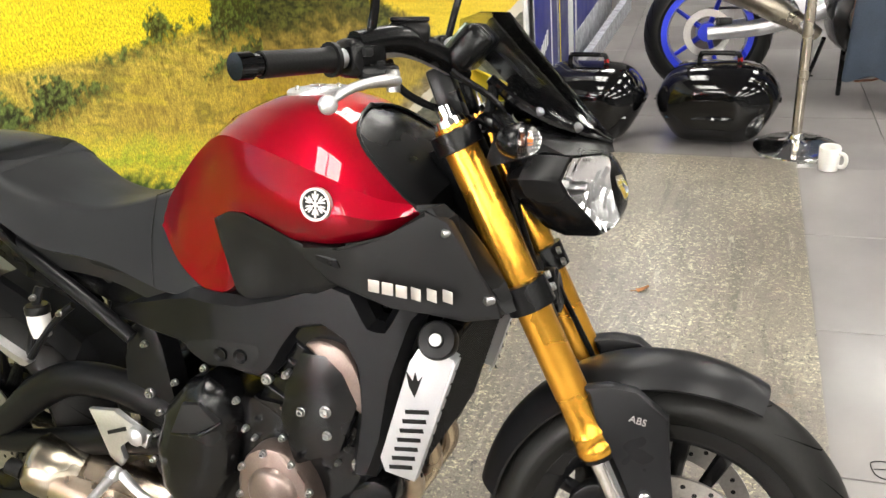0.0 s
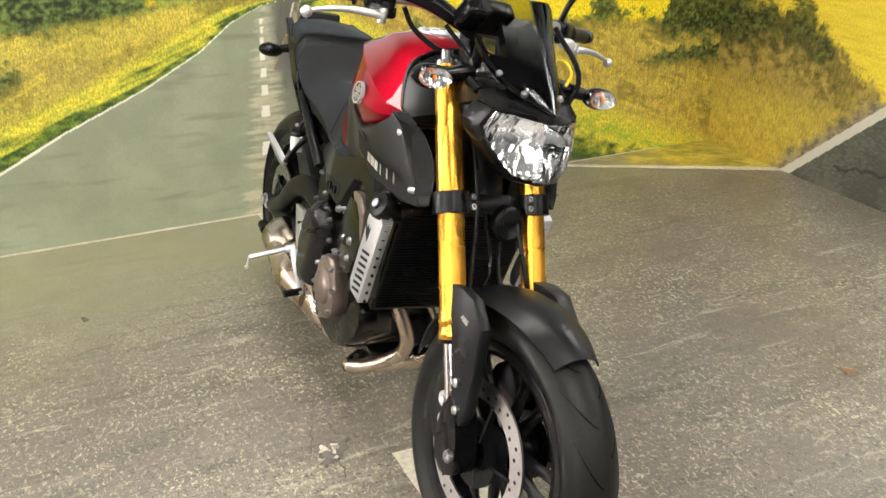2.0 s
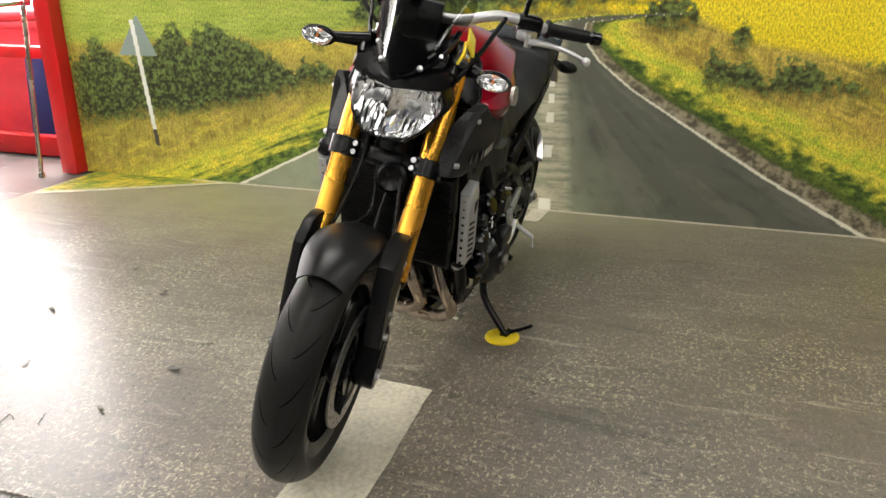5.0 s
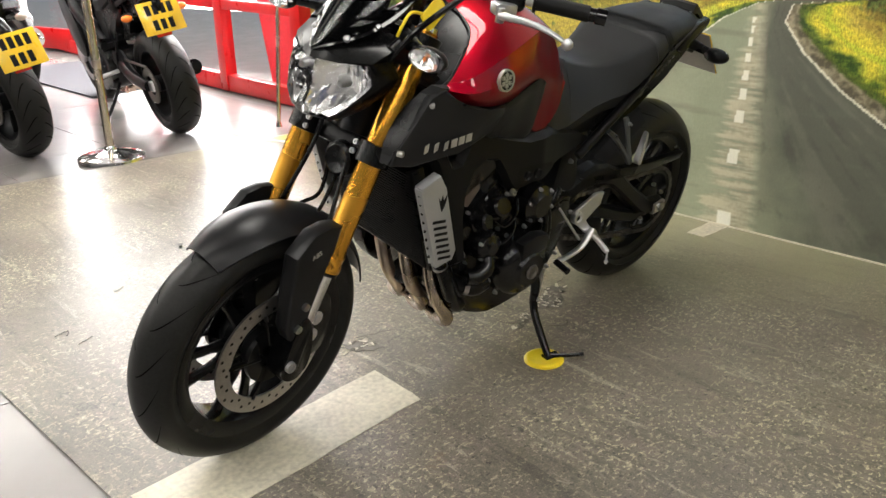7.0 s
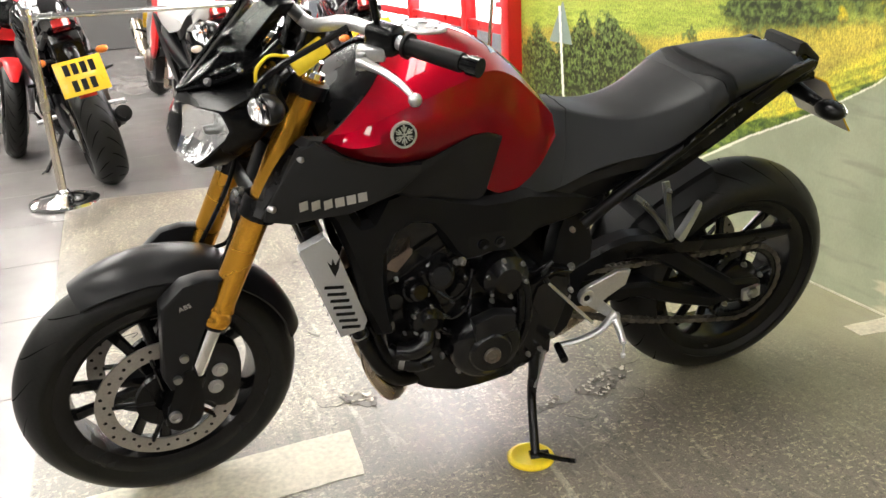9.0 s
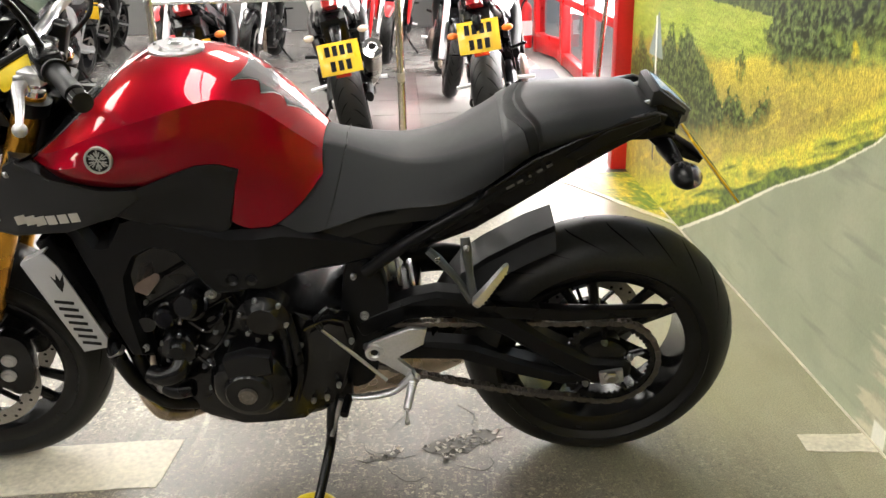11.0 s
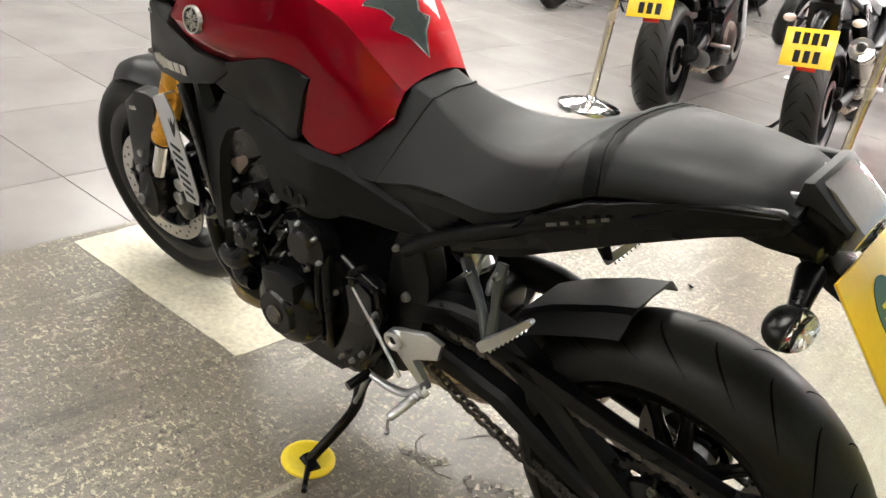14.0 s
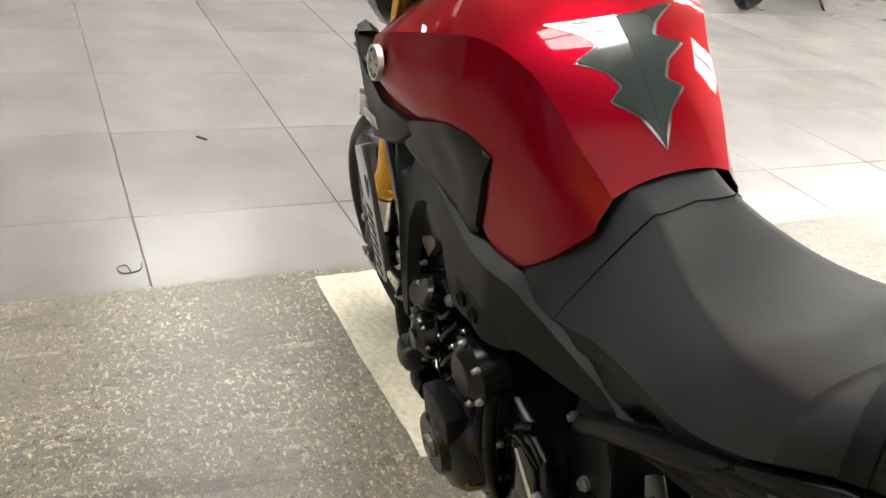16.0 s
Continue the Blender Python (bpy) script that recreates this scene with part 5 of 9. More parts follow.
# smoked screen that narrows to a tip over the headlight, on a gloss black base
SCREEN = [(0.936, 1.339, 0.004, 0.0), (0.952, 1.324, 0.034, 0.020), (0.972, 1.307, 0.062, 0.045), (1.000, 1.282, 0.082, 0.064), (1.030, 1.256, 0.098, 0.078), (1.060, 1.230, 0.108, 0.082), (1.090, 1.205, 0.112, 0.078), (1.112, 1.187, 0.100, 0.060), (1.122, 1.178, 0.070, 0.030)]


def screen_rows(keys, inset, thick):
    out = []
    for z, x, half, back_ in keys:
        front = [Vector((x - back_ * abs(f) ** 1.7 - inset, HC + half * f, z)) for f in np.linspace(-1, 1, 19)]
        out.append(front + [p + Vector((-thick, 0, -0.001)) for p in reversed(front)])
    return out


screen = hpart("windscreen", rings(bmesh.new(), screen_rows(SCREEN, 0, 0.003)), SMOKE, None, "smoked flyscreen with silver bolts")
screen.visible_shadow = False
hpart("screen_base", rings(bmesh.new(), screen_rows([(z, x, h * 0.985, b_) for z, x, h, b_ in SCREEN[:4]] + [(1.012, 1.265, 0.084, 0.068)], 0.006, 0.014)), GLOSS, screen, "gloss black screen base")
for s in (-1, 1):
    hpart("base_rim", rod([(1.336, HC, 0.931), (1.296, HC + 0.034 * s, 0.948), (1.250, HC + 0.062 * s, 0.968), (1.202, HC + 0.080 * s, 0.997), (1.165, HC + 0.090 * s, 1.030)], [0.004, 0.006, 0.008, 0.009, 0.008], 8, 4), GLOSS, screen)
    for x, u, z in ((1.236, 0.073, 0.982), (1.198, 0.083, 1.004), (1.290, 0.045, 0.958)):
        hpart("bolt", lathe(bmesh.new(), [(0, 0.004), (0.0045, 0.004), (0.007, 0.001), (0.007, -0.006), (0, -0.006)], at(x, HC + u * s, z) @ pose(0, 0, 0, -35 * s, 45, 0), 12), STEEL, screen)
    hpart("screen_stay", rod([(1.16, HC + 0.085 * s, 0.955), (1.168, HC + 0.086 * s, 1.0), (1.172, HC + 0.086 * s, 1.025)], 0.009, 8, 3), BLACK, screen)
    hpart("lamp_bracket", rod([(1.16, 0.10 * s, 0.975), (1.185, 0.112 * s, 0.965), (1.232, HC + 0.108 * s, 0.945)], [0.014, 0.016, 0.012], 10, 3, 0.7), BLACK, screen)


def turn_signal(mid, root, s, turned):
    """Stalk, pod and clear lens with an orange bulb; mid is the pod's middle."""
    add = fpart if turned else bpart
    mid, root = Vector(mid), Vector(root)
    stalk = add("turn_signal", rod([root, (root + mid) / 2, mid - (mid - root).normalized() * 0.02], [0.019, 0.014, 0.012], 12, 3), BLACK, None, "turn signal with clear lens and orange bulb")
    fwd = 1 if turned else -1
    shape = Matrix.Translation(mid) @ Matrix.Diagonal((0.030, 0.042, 0.023, 1))
    bm = bmesh.new()
    bmesh.ops.create_uvsphere(bm, u_segments=20, v_segments=12, radius=1.0, matrix=shape)
    for v in bm.verts:
        if (v.co.x - mid.x) * fwd > 0.004:
            v.co.x = mid.x + 0.004 * fwd
    add("pod", bm, BLACK, stalk)
    bm = bmesh.new()
    bmesh.ops.create_uvsphere(bm, u_segments=20, v_segments=12, radius=1.0, matrix=Matrix.Translation(mid + Vector((0.004 * fwd, 0, 0))) @ Matrix.Diagonal((0.026, 0.040, 0.0215, 1)))
    for v in bm.verts:
        if (v.co.x - mid.x) * fwd < 0.005:
            v.co.x = mid.x + 0.005 * fwd
    ln = add("lens", bm, GLASS, stalk, "", 0)
    ln.visible_shadow = False
    bm = bmesh.new()
    bmesh.ops.create_uvsphere(bm, u_segments=12, v_segments=8, radius=0.0034, matrix=Matrix.Translation(mid + Vector((0.009 * fwd, 0, 0))))
    add("bulb", bm, ORANGE, stalk)
    # shallow bowl of flat mirror steps behind the bulb
    bm = bmesh.new()
    rows_ = []
    for f, deep in ((1.0, 0.016), (0.86, 0.012), (0.68, 0.0085), (0.46, 0.0066), (0.20, 0.0058)):
        rows_.append([mid + Vector((fwd * (deep + 0.0012 * (k % 2)), 0.036 * f * math.cos(k * math.pi / 9), 0.0185 * f * math.sin(k * math.pi / 9))) for k in range(18)])
    rings(bm, rows_, True, False)
    add("lamp_reflector", bm, REFLECTOR, stalk, "", 0)


for s in (-1, 1):
    turn_signal((1.228, 0.208 * s, 0.976), (1.185, 0.10 * s, 0.985), s, True)
    turn_signal((-0.100, 0.140 * s, 0.792), (-0.080, 0.045 * s, 0.812), s, False)

# cables and hoses at the headstock
for pts, r in (([(1.07, 0.18, 1.09), (1.22, 0.15, 1.0), (1.21, 0.07, 0.87), (1.14, 0.03, 0.80)], 0.006), ([(1.12, -0.13, 1.06), (1.19, -0.10, 1.0), (1.20, -0.07, 0.88), (1.25, -0.05, 0.72), (1.34, -0.085, 0.52), (1.36, -0.10, 0.40)], 0.005), ([(1.05, -0.190, 1.075), (1.055, -0.165, 1.040), (1.080, -0.130, 1.015), (1.110, -0.095, 1.000), (1.150, -0.060, 0.980)], 0.0055), ([(1.25, 0.05, 0.72), (1.34, 0.085, 0.52), (1.36, 0.10, 0.40)], 0.005), ([(1.23, 0.03, 0.73), (1.28, 0.02, 0.60), (1.34, 0.03, 0.56)], 0.0045), ([(1.23, -0.02, 0.73), (1.27, 0.0, 0.62), (1.30, -0.03, 0.58), (1.35, -0.07, 0.54)], 0.0045)):
    fpart("cable", rod(pts, r, 8, 6), BLACK)
# yellow price tag hung at the left clamp
tag = tagged(finish(slab(0.074, 0.003, 0.036, at(0, 0, 0), 0.004), "key_tag", YELLOW), "yellow plastic key tag hanging from the ignition key", "tag")
tag.matrix_world = bike.matrix_world @ TURNED @ at(1.122, 0.122, 1.026) @ pose(0, 0, 0, 32, 24, 14)
finish(rod([(0.03, 0, 0.02), (0.06, 0.005, 0.04), (0.09, 0.0, 0.035), (0.10, -0.02, 0.02)], 0.0032, 8, 5), "strap", YELLOW, tag)


# ---- tank, seat, tail ----
# rows: x, top, crease half-width, crease height, flank half-width, flank height, lower half-width, lower edge
TANK = [(1.105, 0.893, 0.156, 0.880, 0.163, 0.873, 0.160, 0.864), (1.050, 0.940, 0.190, 0.894, 0.206, 0.868, 0.192, 0.838), (0.970, 0.992, 0.197, 0.924, 0.217, 0.880, 0.198, 0.820), (0.900, 1.020, 0.186, 0.943, 0.209, 0.880, 0.186, 0.815), (0.820, 1.018, 0.166, 0.961, 0.184, 0.875, 0.160, 0.790), (0.760, 0.998, 0.142, 0.966, 0.157, 0.858, 0.150, 0.712), (0.700, 0.962, 0.112, 0.938, 0.139, 0.825, 0.140, 0.697), (0.640, 0.908, 0.095, 0.885, 0.122, 0.805, 0.128, 0.735), (0.590, 0.850, 0.075, 0.835, 0.092, 0.810, 0.100, 0.790)]


def tank_half(x, lift=0.0):
    top, cu, ch, mu, mh, lu, lh = interp(x, TANK)
    d = top - ch
    pts = [(0, top), (cu * 0.34, top - 0.07 * d), (cu * 0.62, top - 0.30 * d), (cu * 0.86, top - 0.70 * d), (cu, ch), ((cu + mu) / 2 - 0.001, (ch + mh) / 2), (mu, mh), ((mu + lu) / 2 - 0.002, (mh + lh) / 2), (lu, lh + 0.006), (lu - 0.012, lh), (lu - 0.05, lh - 0.002)]
    return pts


def tank_point(x, f, lift=0.0):
    """A point of the tank's left side; f runs from 0 at the top to 10 at the lower edge."""
    pts = tank_half(x)
    i = min(9, int(f))
    t = f - i
    (u0, z0), (u1, z1) = pts[i], pts[i + 1]
    n = Vector((0, z0 - z1, u1 - u0))
    n = n.normalized() if n.length > 1e-9 else Vector((0, 0, 1))
    return Vector((x, u0 + (u1 - u0) * t, z0 + (z1 - z0) * t)) + lift * n


# the red shell's front edge sweeps back to the filler; a black cover closes the hollow
TANK_FRONT = [0.950, 0.964, 0.990, 1.062, 1.092, 1.100] + [1.105] * 5


def tank_row(f, x_of, inset=0.0):
    """A ring of the tank whose points lie at x_of(front edge, f)."""
    half = []
    for j, xf in enumerate(TANK_FRONT):
        x = x_of(xf, f)
        u, z = tank_half(min(x, 1.105))[j]
        half.append(Vector((x, u * (1 - 2 * inset), z - inset)))
    return half + [Vector((p.x, -p.y, p.z)) for p in reversed(half[1:])]


rows = [tank_row(f, lambda xf, f: 0.590 + (xf - 0.590) * f) for f in np.linspace(1, 0, 44)]
tank = bpart("fuel_tank", rings(bmesh.new(), rows, True, False), RED, None, "glossy metallic red fuel tank", 0.9)
# the crease that parts the top from the flanks
for e in tank.data.edges:
    a, b = e.vertices
    if a // 21 != b // 21 and a % 21 == b % 21 and a % 21 in (4, 17):
        e.use_edge_sharp = True
# filler cap
cap_at = at(0.858, 0, 1.0195) @ pose(0, 0, 0, 0, -2, 0) @ Matrix.Diagonal((0.84, 0.84, 0.84, 1))
cap = bpart("filler_cap", lathe(bmesh.new(), [(0, 0.008), (0.034, 0.009), (0.036, 0.005), (0.058, 0.006), (0.062, 0.002), (0.062, -0.006)], cap_at, 40), ALLOY, tank, "silver round fuel filler cap")
bpart("lock_flap", slab(0.030, 0.020, 0.004, cap_at @ at(0, 0, 0.011), 0.002), CHROME, cap)
for k in range(6):
    a = k * math.pi / 3
    bpart("bolt", lathe(bmesh.new(), [(0, 0.010), (0.0035, 0.010), (0.0045, 0.006)], cap_at @ at(0.047 * math.cos(a), 0.047 * math.sin(a), 0), 10), STEEL, cap)


def tank_patch(name, outline, lift, material, side_, label="", grid=10):
    """A sticker laid on the tank: outline in (x, f), filled as a fan of thin strips."""
    bm = bmesh.new()
    xs = [p[0] for p in outline]
    lo, hi = min(xs), max(xs)
    rows_ = []
    for i in range(grid + 1):
        x = lo + (hi - lo) * (i / grid) * 0.998 + 0.0005
        fs = []
        for (xa, fa), (xb, fb) in zip(outline, outline[1:] + outline[:1]):
            if (xa - x) * (xb - x) < 0:
                fs.append(fa + (fb - fa) * (x - xa) / (xb - xa))
        if len(fs) >= 2:
            a, b = min(fs), max(fs)
            rows_.append([tank_point(x, a + (b - a) * k / 8, lift) for k in range(9)])
    vs = [[bm.verts.new((p.x, p.y * side_, p.z)) for p in r] for r in rows_]
    for a, b in zip(vs, vs[1:]):
        for k in range(8):
            bm.faces.new((a[k], a[k + 1], b[k + 1], b[k]))
    return part(name, bm, material, tank, label)


def tank_width(x, z):
    """Half-width of the tank's flank at a height."""
    pts = tank_half(x)[4:9]
    if z >= pts[0][1]:
        return pts[0][0]
    for (u0, z0), (u1, z1) in zip(pts, pts[1:]):
        if z1 <= z <= z0:
            return u0 + (u1 - u0) * (z0 - z) / max(1e-6, z0 - z1)
    return pts[-1][0]


def knee_patch(outline, side_):
    """A thin cover that hugs the tank's flank and hangs below it; outline in (x, z)."""
    bm = bmesh.new()
    lo, hi = min(p[0] for p in outline), max(p[0] for p in outline)
    rows_ = []
    for i in range(25):
        x = lo + 0.0006 + (hi - lo - 0.0012) * i / 24
        zs = [za + (zb - za) * (x - xa) / (xb - xa) for (xa, za), (xb, zb) in zip(outline, outline[1:] + outline[:1]) if (xa - x) * (xb - x) < 0]
        a, b = max(zs), min(zs)
        front = []
        for k in range(11):
            z = a + (b - a) * k / 10
            edge = 0.004 * (k in (0, 10)) + 0.004 * (i in (0, 24))
            tuck = 0.030 * max(0.0, x - 0.86) + 0.30 * step01(0.79, 0.89, x) * max(0.0, interp(x, TANK)[6] + 0.01 - z)
            front.append(Vector((x, side_ * (tank_width(x, z) + 0.008 - edge - tuck), z)))
        rows_.append(front + [p - Vector((0, 0.030 * side_, 0)) for p in reversed(front)])
    return rings(bm, rows_)


PAD = mat("dark_grey_tank_pad", (0.030, 0.038, 0.037), 0.20, coat=0.7, grain=0.1)
for s in (-1, 1):
    pad_out = [(0.730, 0.0), (0.729, 0.6), (0.742, 2.0), (0.716, 1.1), (0.702, 0.85), (0.694, 2.0), (0.676, 1.05), (0.660, 0.75), (0.652, 1.4), (0.634, 0.55), (0.616, 0.15), (0.606, 0.0)]
    tank_patch("pad_edge", [(x + (0.002 if k < 3 else 0), f + (0.13 if f > 0 else 0)) for k, (x, f) in enumerate(pad_out)], 0.0010, CHROME, s, "", 60)
    tank_patch("tank_pad", pad_out, 0.0020, PAD, s, "dark grey tank pad with silver edges", 60)
    # round badge with three crossed bars
    em = at(0.962, 0.2165 * s, 0.888) @ pose(0, 0, 0, -90 * s - (-8 * s), 0, 0) @ Matrix.Diagonal((0.80, 0.80, 1, 1))
    bad = bpart("badge", lathe(bmesh.new(), [(0, 0.002), (0.0255, 0.002), (0.0255, -0.004)], em, 36), INK, tank, "round silver and black badge")
    bm = bmesh.new()
    lathe(bm, [(0.0255, 0.001), (0.0258, 0.0045), (0.0300, 0.0045), (0.0305, -0.004)], em, 36)
    for k in range(6):
        box(bm, 0.0225, 0.0026, 0.002, em @ pose(0, 0, 0.003, 0, 0, 60 * k + 30) @ at(0.0125, 0, 0))
        box(bm, 0.010, 0.0025, 0.002, em @ pose(0, 0, 0.003, 0, 0, 60 * k + 30) @ at(0.014, 0.004, 0) @ pose(0, 0, 0, 0, 0, 18))
        box(bm, 0.010, 0.0025, 0.002, em @ pose(0, 0, 0.003, 0, 0, 60 * k + 30) @ at(0.014, -0.004, 0) @ pose(0, 0, 0, 0, 0, -18))
    bpart("badge_ring", bm, SILVERPRINT, bad)
    # knee panel below the tank
    knee_out = [(0.985, 0.760), (0.978, 0.800), (0.914, 0.818), (0.859, 0.838), (0.809, 0.854), (0.774, 0.850), (0.737, 0.833), (0.748, 0.800), (0.768, 0.715), (0.785, 0.704), (0.870, 0.704)]
    bpart("knee_panel", knee_patch(knee_out, s), FENDER, None, "satin black side panel", 0.5)
    # air scoop: side plate, front facet with a dark mesh and bolts
    bend = lambda x, z, s=s: s * (-0.30 * max(0, x - 1.10) - 0.10 * max(0, 0.80 - z) - 0.25 * max(0, 0.98 - x))
    scoop_out = [(1.066, 0.842), (1.120, 0.885), (1.150, 0.868), (1.215, 0.745), (1.218, 0.722), (1.170, 0.716), (1.063, 0.735), (0.965, 0.762), (0.918, 0.795), (0.912, 0.818), (0.985, 0.816)]
    scoop = bpart("air_scoop", cut(scoop_out, 0.178 * s, 0.206 * s, 0.006, bend), MATTE, None, "matt dark grey air scoop")
    bm = bmesh.new()
    rows_ = []
    for f in np.linspace(0, 1, 8):
        z = 0.885 - 0.160 * f
        xs = 1.118 + 0.096 * f
        w = 0.048 * math.sin(math.pi * (0.10 + 0.85 * f)) + 0.006
        uo = 0.200 - 0.30 * max(0, xs - 1.10) - 0.1 * max(0, 0.80 - z)
        rows_.append([Vector((xs - 0.01, s * (uo + 0.002), z)), Vector((xs + 0.010, s * (uo - 0.002), z + 0.003)), Vector((xs + 0.022, s * (uo - w), z + 0.006)), Vector((xs - 0.02, s * (uo - w), z))])
    rings(bm, rows_)
    bpart("scoop_facet", bm, MATTE, scoop)
    bm = bmesh.new()
    rows_ = []
    for f in np.linspace(0.12, 0.90, 8):
        z = 0.885 - 0.160 * f
        xs = 1.118 + 0.096 * f
        w = (0.048 * math.sin(math.pi * (0.10 + 0.85 * f)) + 0.006)
        uo = 0.200 - 0.30 * max(0, xs - 1.10) - 0.1 * max(0, 0.80 - z)
        c0, c1 = Vector((xs + 0.0125, s * (uo - 0.006), z + 0.0035)), Vector((xs + 0.0235, s * (uo - w * 0.92), z + 0.0065))
        n_ = Vector((0.8, 0.5 * s, 0.3)).normalized() * 0.0015
        rows_.append([c0 + n_, c1 + n_, c1 - n_, c0 - n_])
    rings(bm, rows_)
    bpart("scoop_mesh", bm, BLACK, scoop, "black inset grille")
    for x, z in ((1.147, 0.853), (1.203, 0.752)):
        bpart("bolt", lathe(bmesh.new(), [(0, 0.004), (0.0045, 0.004), (0.007, 0.001), (0.007, -0.01)], at(x - 0.002, s * (0.204 - 0.30 * max(0, x - 1.10)), z) @ pose(0, 0, 0, 0, 0, 32 * s) @ pose(0, 0, 0, -90 * s), 12), STEEL, scoop)
    # maker's name as plain silver blocks
    for k in range(6):
        f = (k + 0.5) / 6
        x, z = 1.158 - 0.130 * f, 0.757 + 0.012 * f
        bm = bmesh.new()
        uo = 0.2064 - 0.30 * max(0, x - 1.10) - 0.10 * max(0, 0.80 - z) - 0.25 * max(0, 0.98 - x)
        box(bm, 0.0175, 0.0012, 0.0195, at(x, s * uo, z) @ pose(0, 0, 0, 0, 0, 16 * s if x > 1.10 else 0) @ pose(0, 0, 0, -6 * s, 5, 0), 0.0004)
        bpart("name_block", bm, SILVERPRINT, scoop)
    # radiator side guard: folded plate; dark of slots, holes and cut-out mark inked on
    toe = lambda x, z: 0.05 * max(0.0, x - 1.043 - 0.375 * (z - 0.485))
    toed = lambda x, z, s=s: -s * toe(x, z)
    g_out = [(1.166, 0.662), (1.118, 0.685), (1.098, 0.655), (1.043, 0.485), (1.050, 0.462), (1.094, 0.452)]
    guard = bpart("radiator_guard", cut(g_out, 0.205 * s, 0.209 * s, 0.001, toed), GUARD, None, "slotted silver radiator guard")
    bpart("guard_flange", cut([(1.166, 0.662), (1.094, 0.452), (1.098, 0.451), (1.170, 0.661)], 0.186 * s, 0.209 * s, 0.0008, toed), GUARD, guard)
    bpart("guard_top", cut([(1.166, 0.662), (1.118, 0.685), (1.119, 0.688), (1.168, 0.665)], 0.184 * s, 0.209 * s, 0.0006, toed), GUARD, guard)
    for k in range(7):
        f = 0.40 + 0.068 * k
        xm, zm = 1.137 - 0.075 * f, 0.672 - 0.245 * f
        bpart("slot_shade", slab(0.038, 0.0012, 0.007, at(xm, (0.2094 - toe(xm, zm)) * s, zm) @ pose(0, 0, 0, 0, 0, -2.9 * s) @ pose(0, 0, 0, 0, -6, 0), 0.0003), INK, guard)
    bpart("guard_mark", cut([(1.118, 0.635), (1.110, 0.612), (1.104, 0.598), (1.096, 0.616), (1.092, 0.642), (1.102, 0.625), (1.107, 0.640), (1.110, 0.625)], 0.2085 * s, 0.2098 * s, 0, toed), INK, guard)
    bm = bmesh.new()
    for k in range(9):
        f = 0.06 + 0.1 * k
        x, z = 1.1685 - 0.074 * f, 0.661 - 0.237 * f
        lathe(bm, [(0, 0), (0.004, 0)], at(x, (0.197 - toe(x, z)) * s, z) @ pose(0, 0, 0, 0, 72, 0), 10)
    bpart("flange_hole_shade", bm, INK, guard)
    if s < 0:
        guard.matrix_local = at(-0.006, 0.002, 0.002)
    else:
        guard.matrix_local = at(-0.004, 0, 0.010)
bpart("coolant_cap", lathe(bmesh.new(), [(0, 0.020), (0.010, 0.020), (0.012, 0.016), (0.026, 0.014), (0.029, 0.008), (0.029, -0.012), (0.02, -0.016), (0.02, -0.05)], at(1.134, -0.196, 0.692) @ pose(0, 0, 0, 62, 18, 0), 24), BLACK, None, "black radiator cap")
bpart("cap_centre", lathe(bmesh.new(), [(0, 0.024), (0.009, 0.023), (0.010, 0.018)], at(1.134, -0.196, 0.692) @ pose(0, 0, 0, 62, 18, 0), 14), STEEL)
# black cover between tank and headstock
rows = [tank_row(f, lambda xf, f: xf - 0.012 + (1.114 - xf) * f, 0.007) for f in np.linspace(0, 1, 10)]
bpart("tank_front_cover", rings(bmesh.new(), rows), BLACK, None, "black plastic cover in front of the tank")
for s in (-1, 1):
    edge = [tank_row(1, lambda xf, f: xf)[j] for j in range(7)]
    bpart("tank_edge_trim", rod([(p.x + 0.001, p.y * s, p.z - 0.003) for p in edge], 0.0035, 8, 4), BLACK)
bpart("headstock", rod([(1.20, 0, 0.70), (1.095, 0, 0.945)], 0.045, 20, 1), SATIN)
# radiator
rad = bpart("radiator", slab(0.035, 0.320, 0.290, at(1.092, 0, 0.560) @ pose(0, 0, 0, 0, 18, 0), 0.006), BLACK, None, "black finned radiator")
bm = bmesh.new()
for k in range(34):
    box(bm, 0.003, 0.300, 0.0018, at(1.092, 0, 0.560) @ pose(0, 0, 0, 0, 18, 0) @ at(0.019, 0, -0.132 + 0.008 * k))
tagged(bpart("radiator_core", bm, SATIN, rad, "", 0), kind="stuff")

# seat: rows of x, top, edge half-width, edge height, lower half-width, lower edge
SEAT = [(0.705, 0.706, 0.118, 0.702, 0.136, 0.690), (0.655, 0.785, 0.110, 0.760, 0.140, 0.684), (0.610, 0.843, 0.064, 0.834, 0.141, 0.684), (0.560, 0.839, 0.056, 0.830, 0.142, 0.700), (0.500, 0.823, 0.066, 0.815, 0.143, 0.722), (0.430, 0.814, 0.084, 0.805, 0.145, 0.734), (0.350, 0.828, 0.104, 0.813, 0.146, 0.742), (0.280, 0.860, 0.124, 0.838, 0.148, 0.776), (0.235, 0.883, 0.132, 0.863, 0.148, 0.808)]


def seat_rows(keys, xs):
    out = []
    for x in xs:
        top, eu, eh, lu, lh = interp(x, keys)
        half = [(0, top), (eu * 0.4, top - 0.003), (eu * 0.78, top - 0.35 * (top - eh)), (eu * 0.94, (top * 0.32 + eh * 0.68)), (eu, eh), ((eu + lu) / 2 + 0.006, (eh + lh) / 2), (lu, lh + 0.006), (lu - 0.014, lh - 0.002), (lu - 0.06, lh - 0.006)]
        out.append([Vector((x, u, z)) for u, z in half] + [Vector((x, -u, z)) for u, z in reversed(half[1:])])
    return out


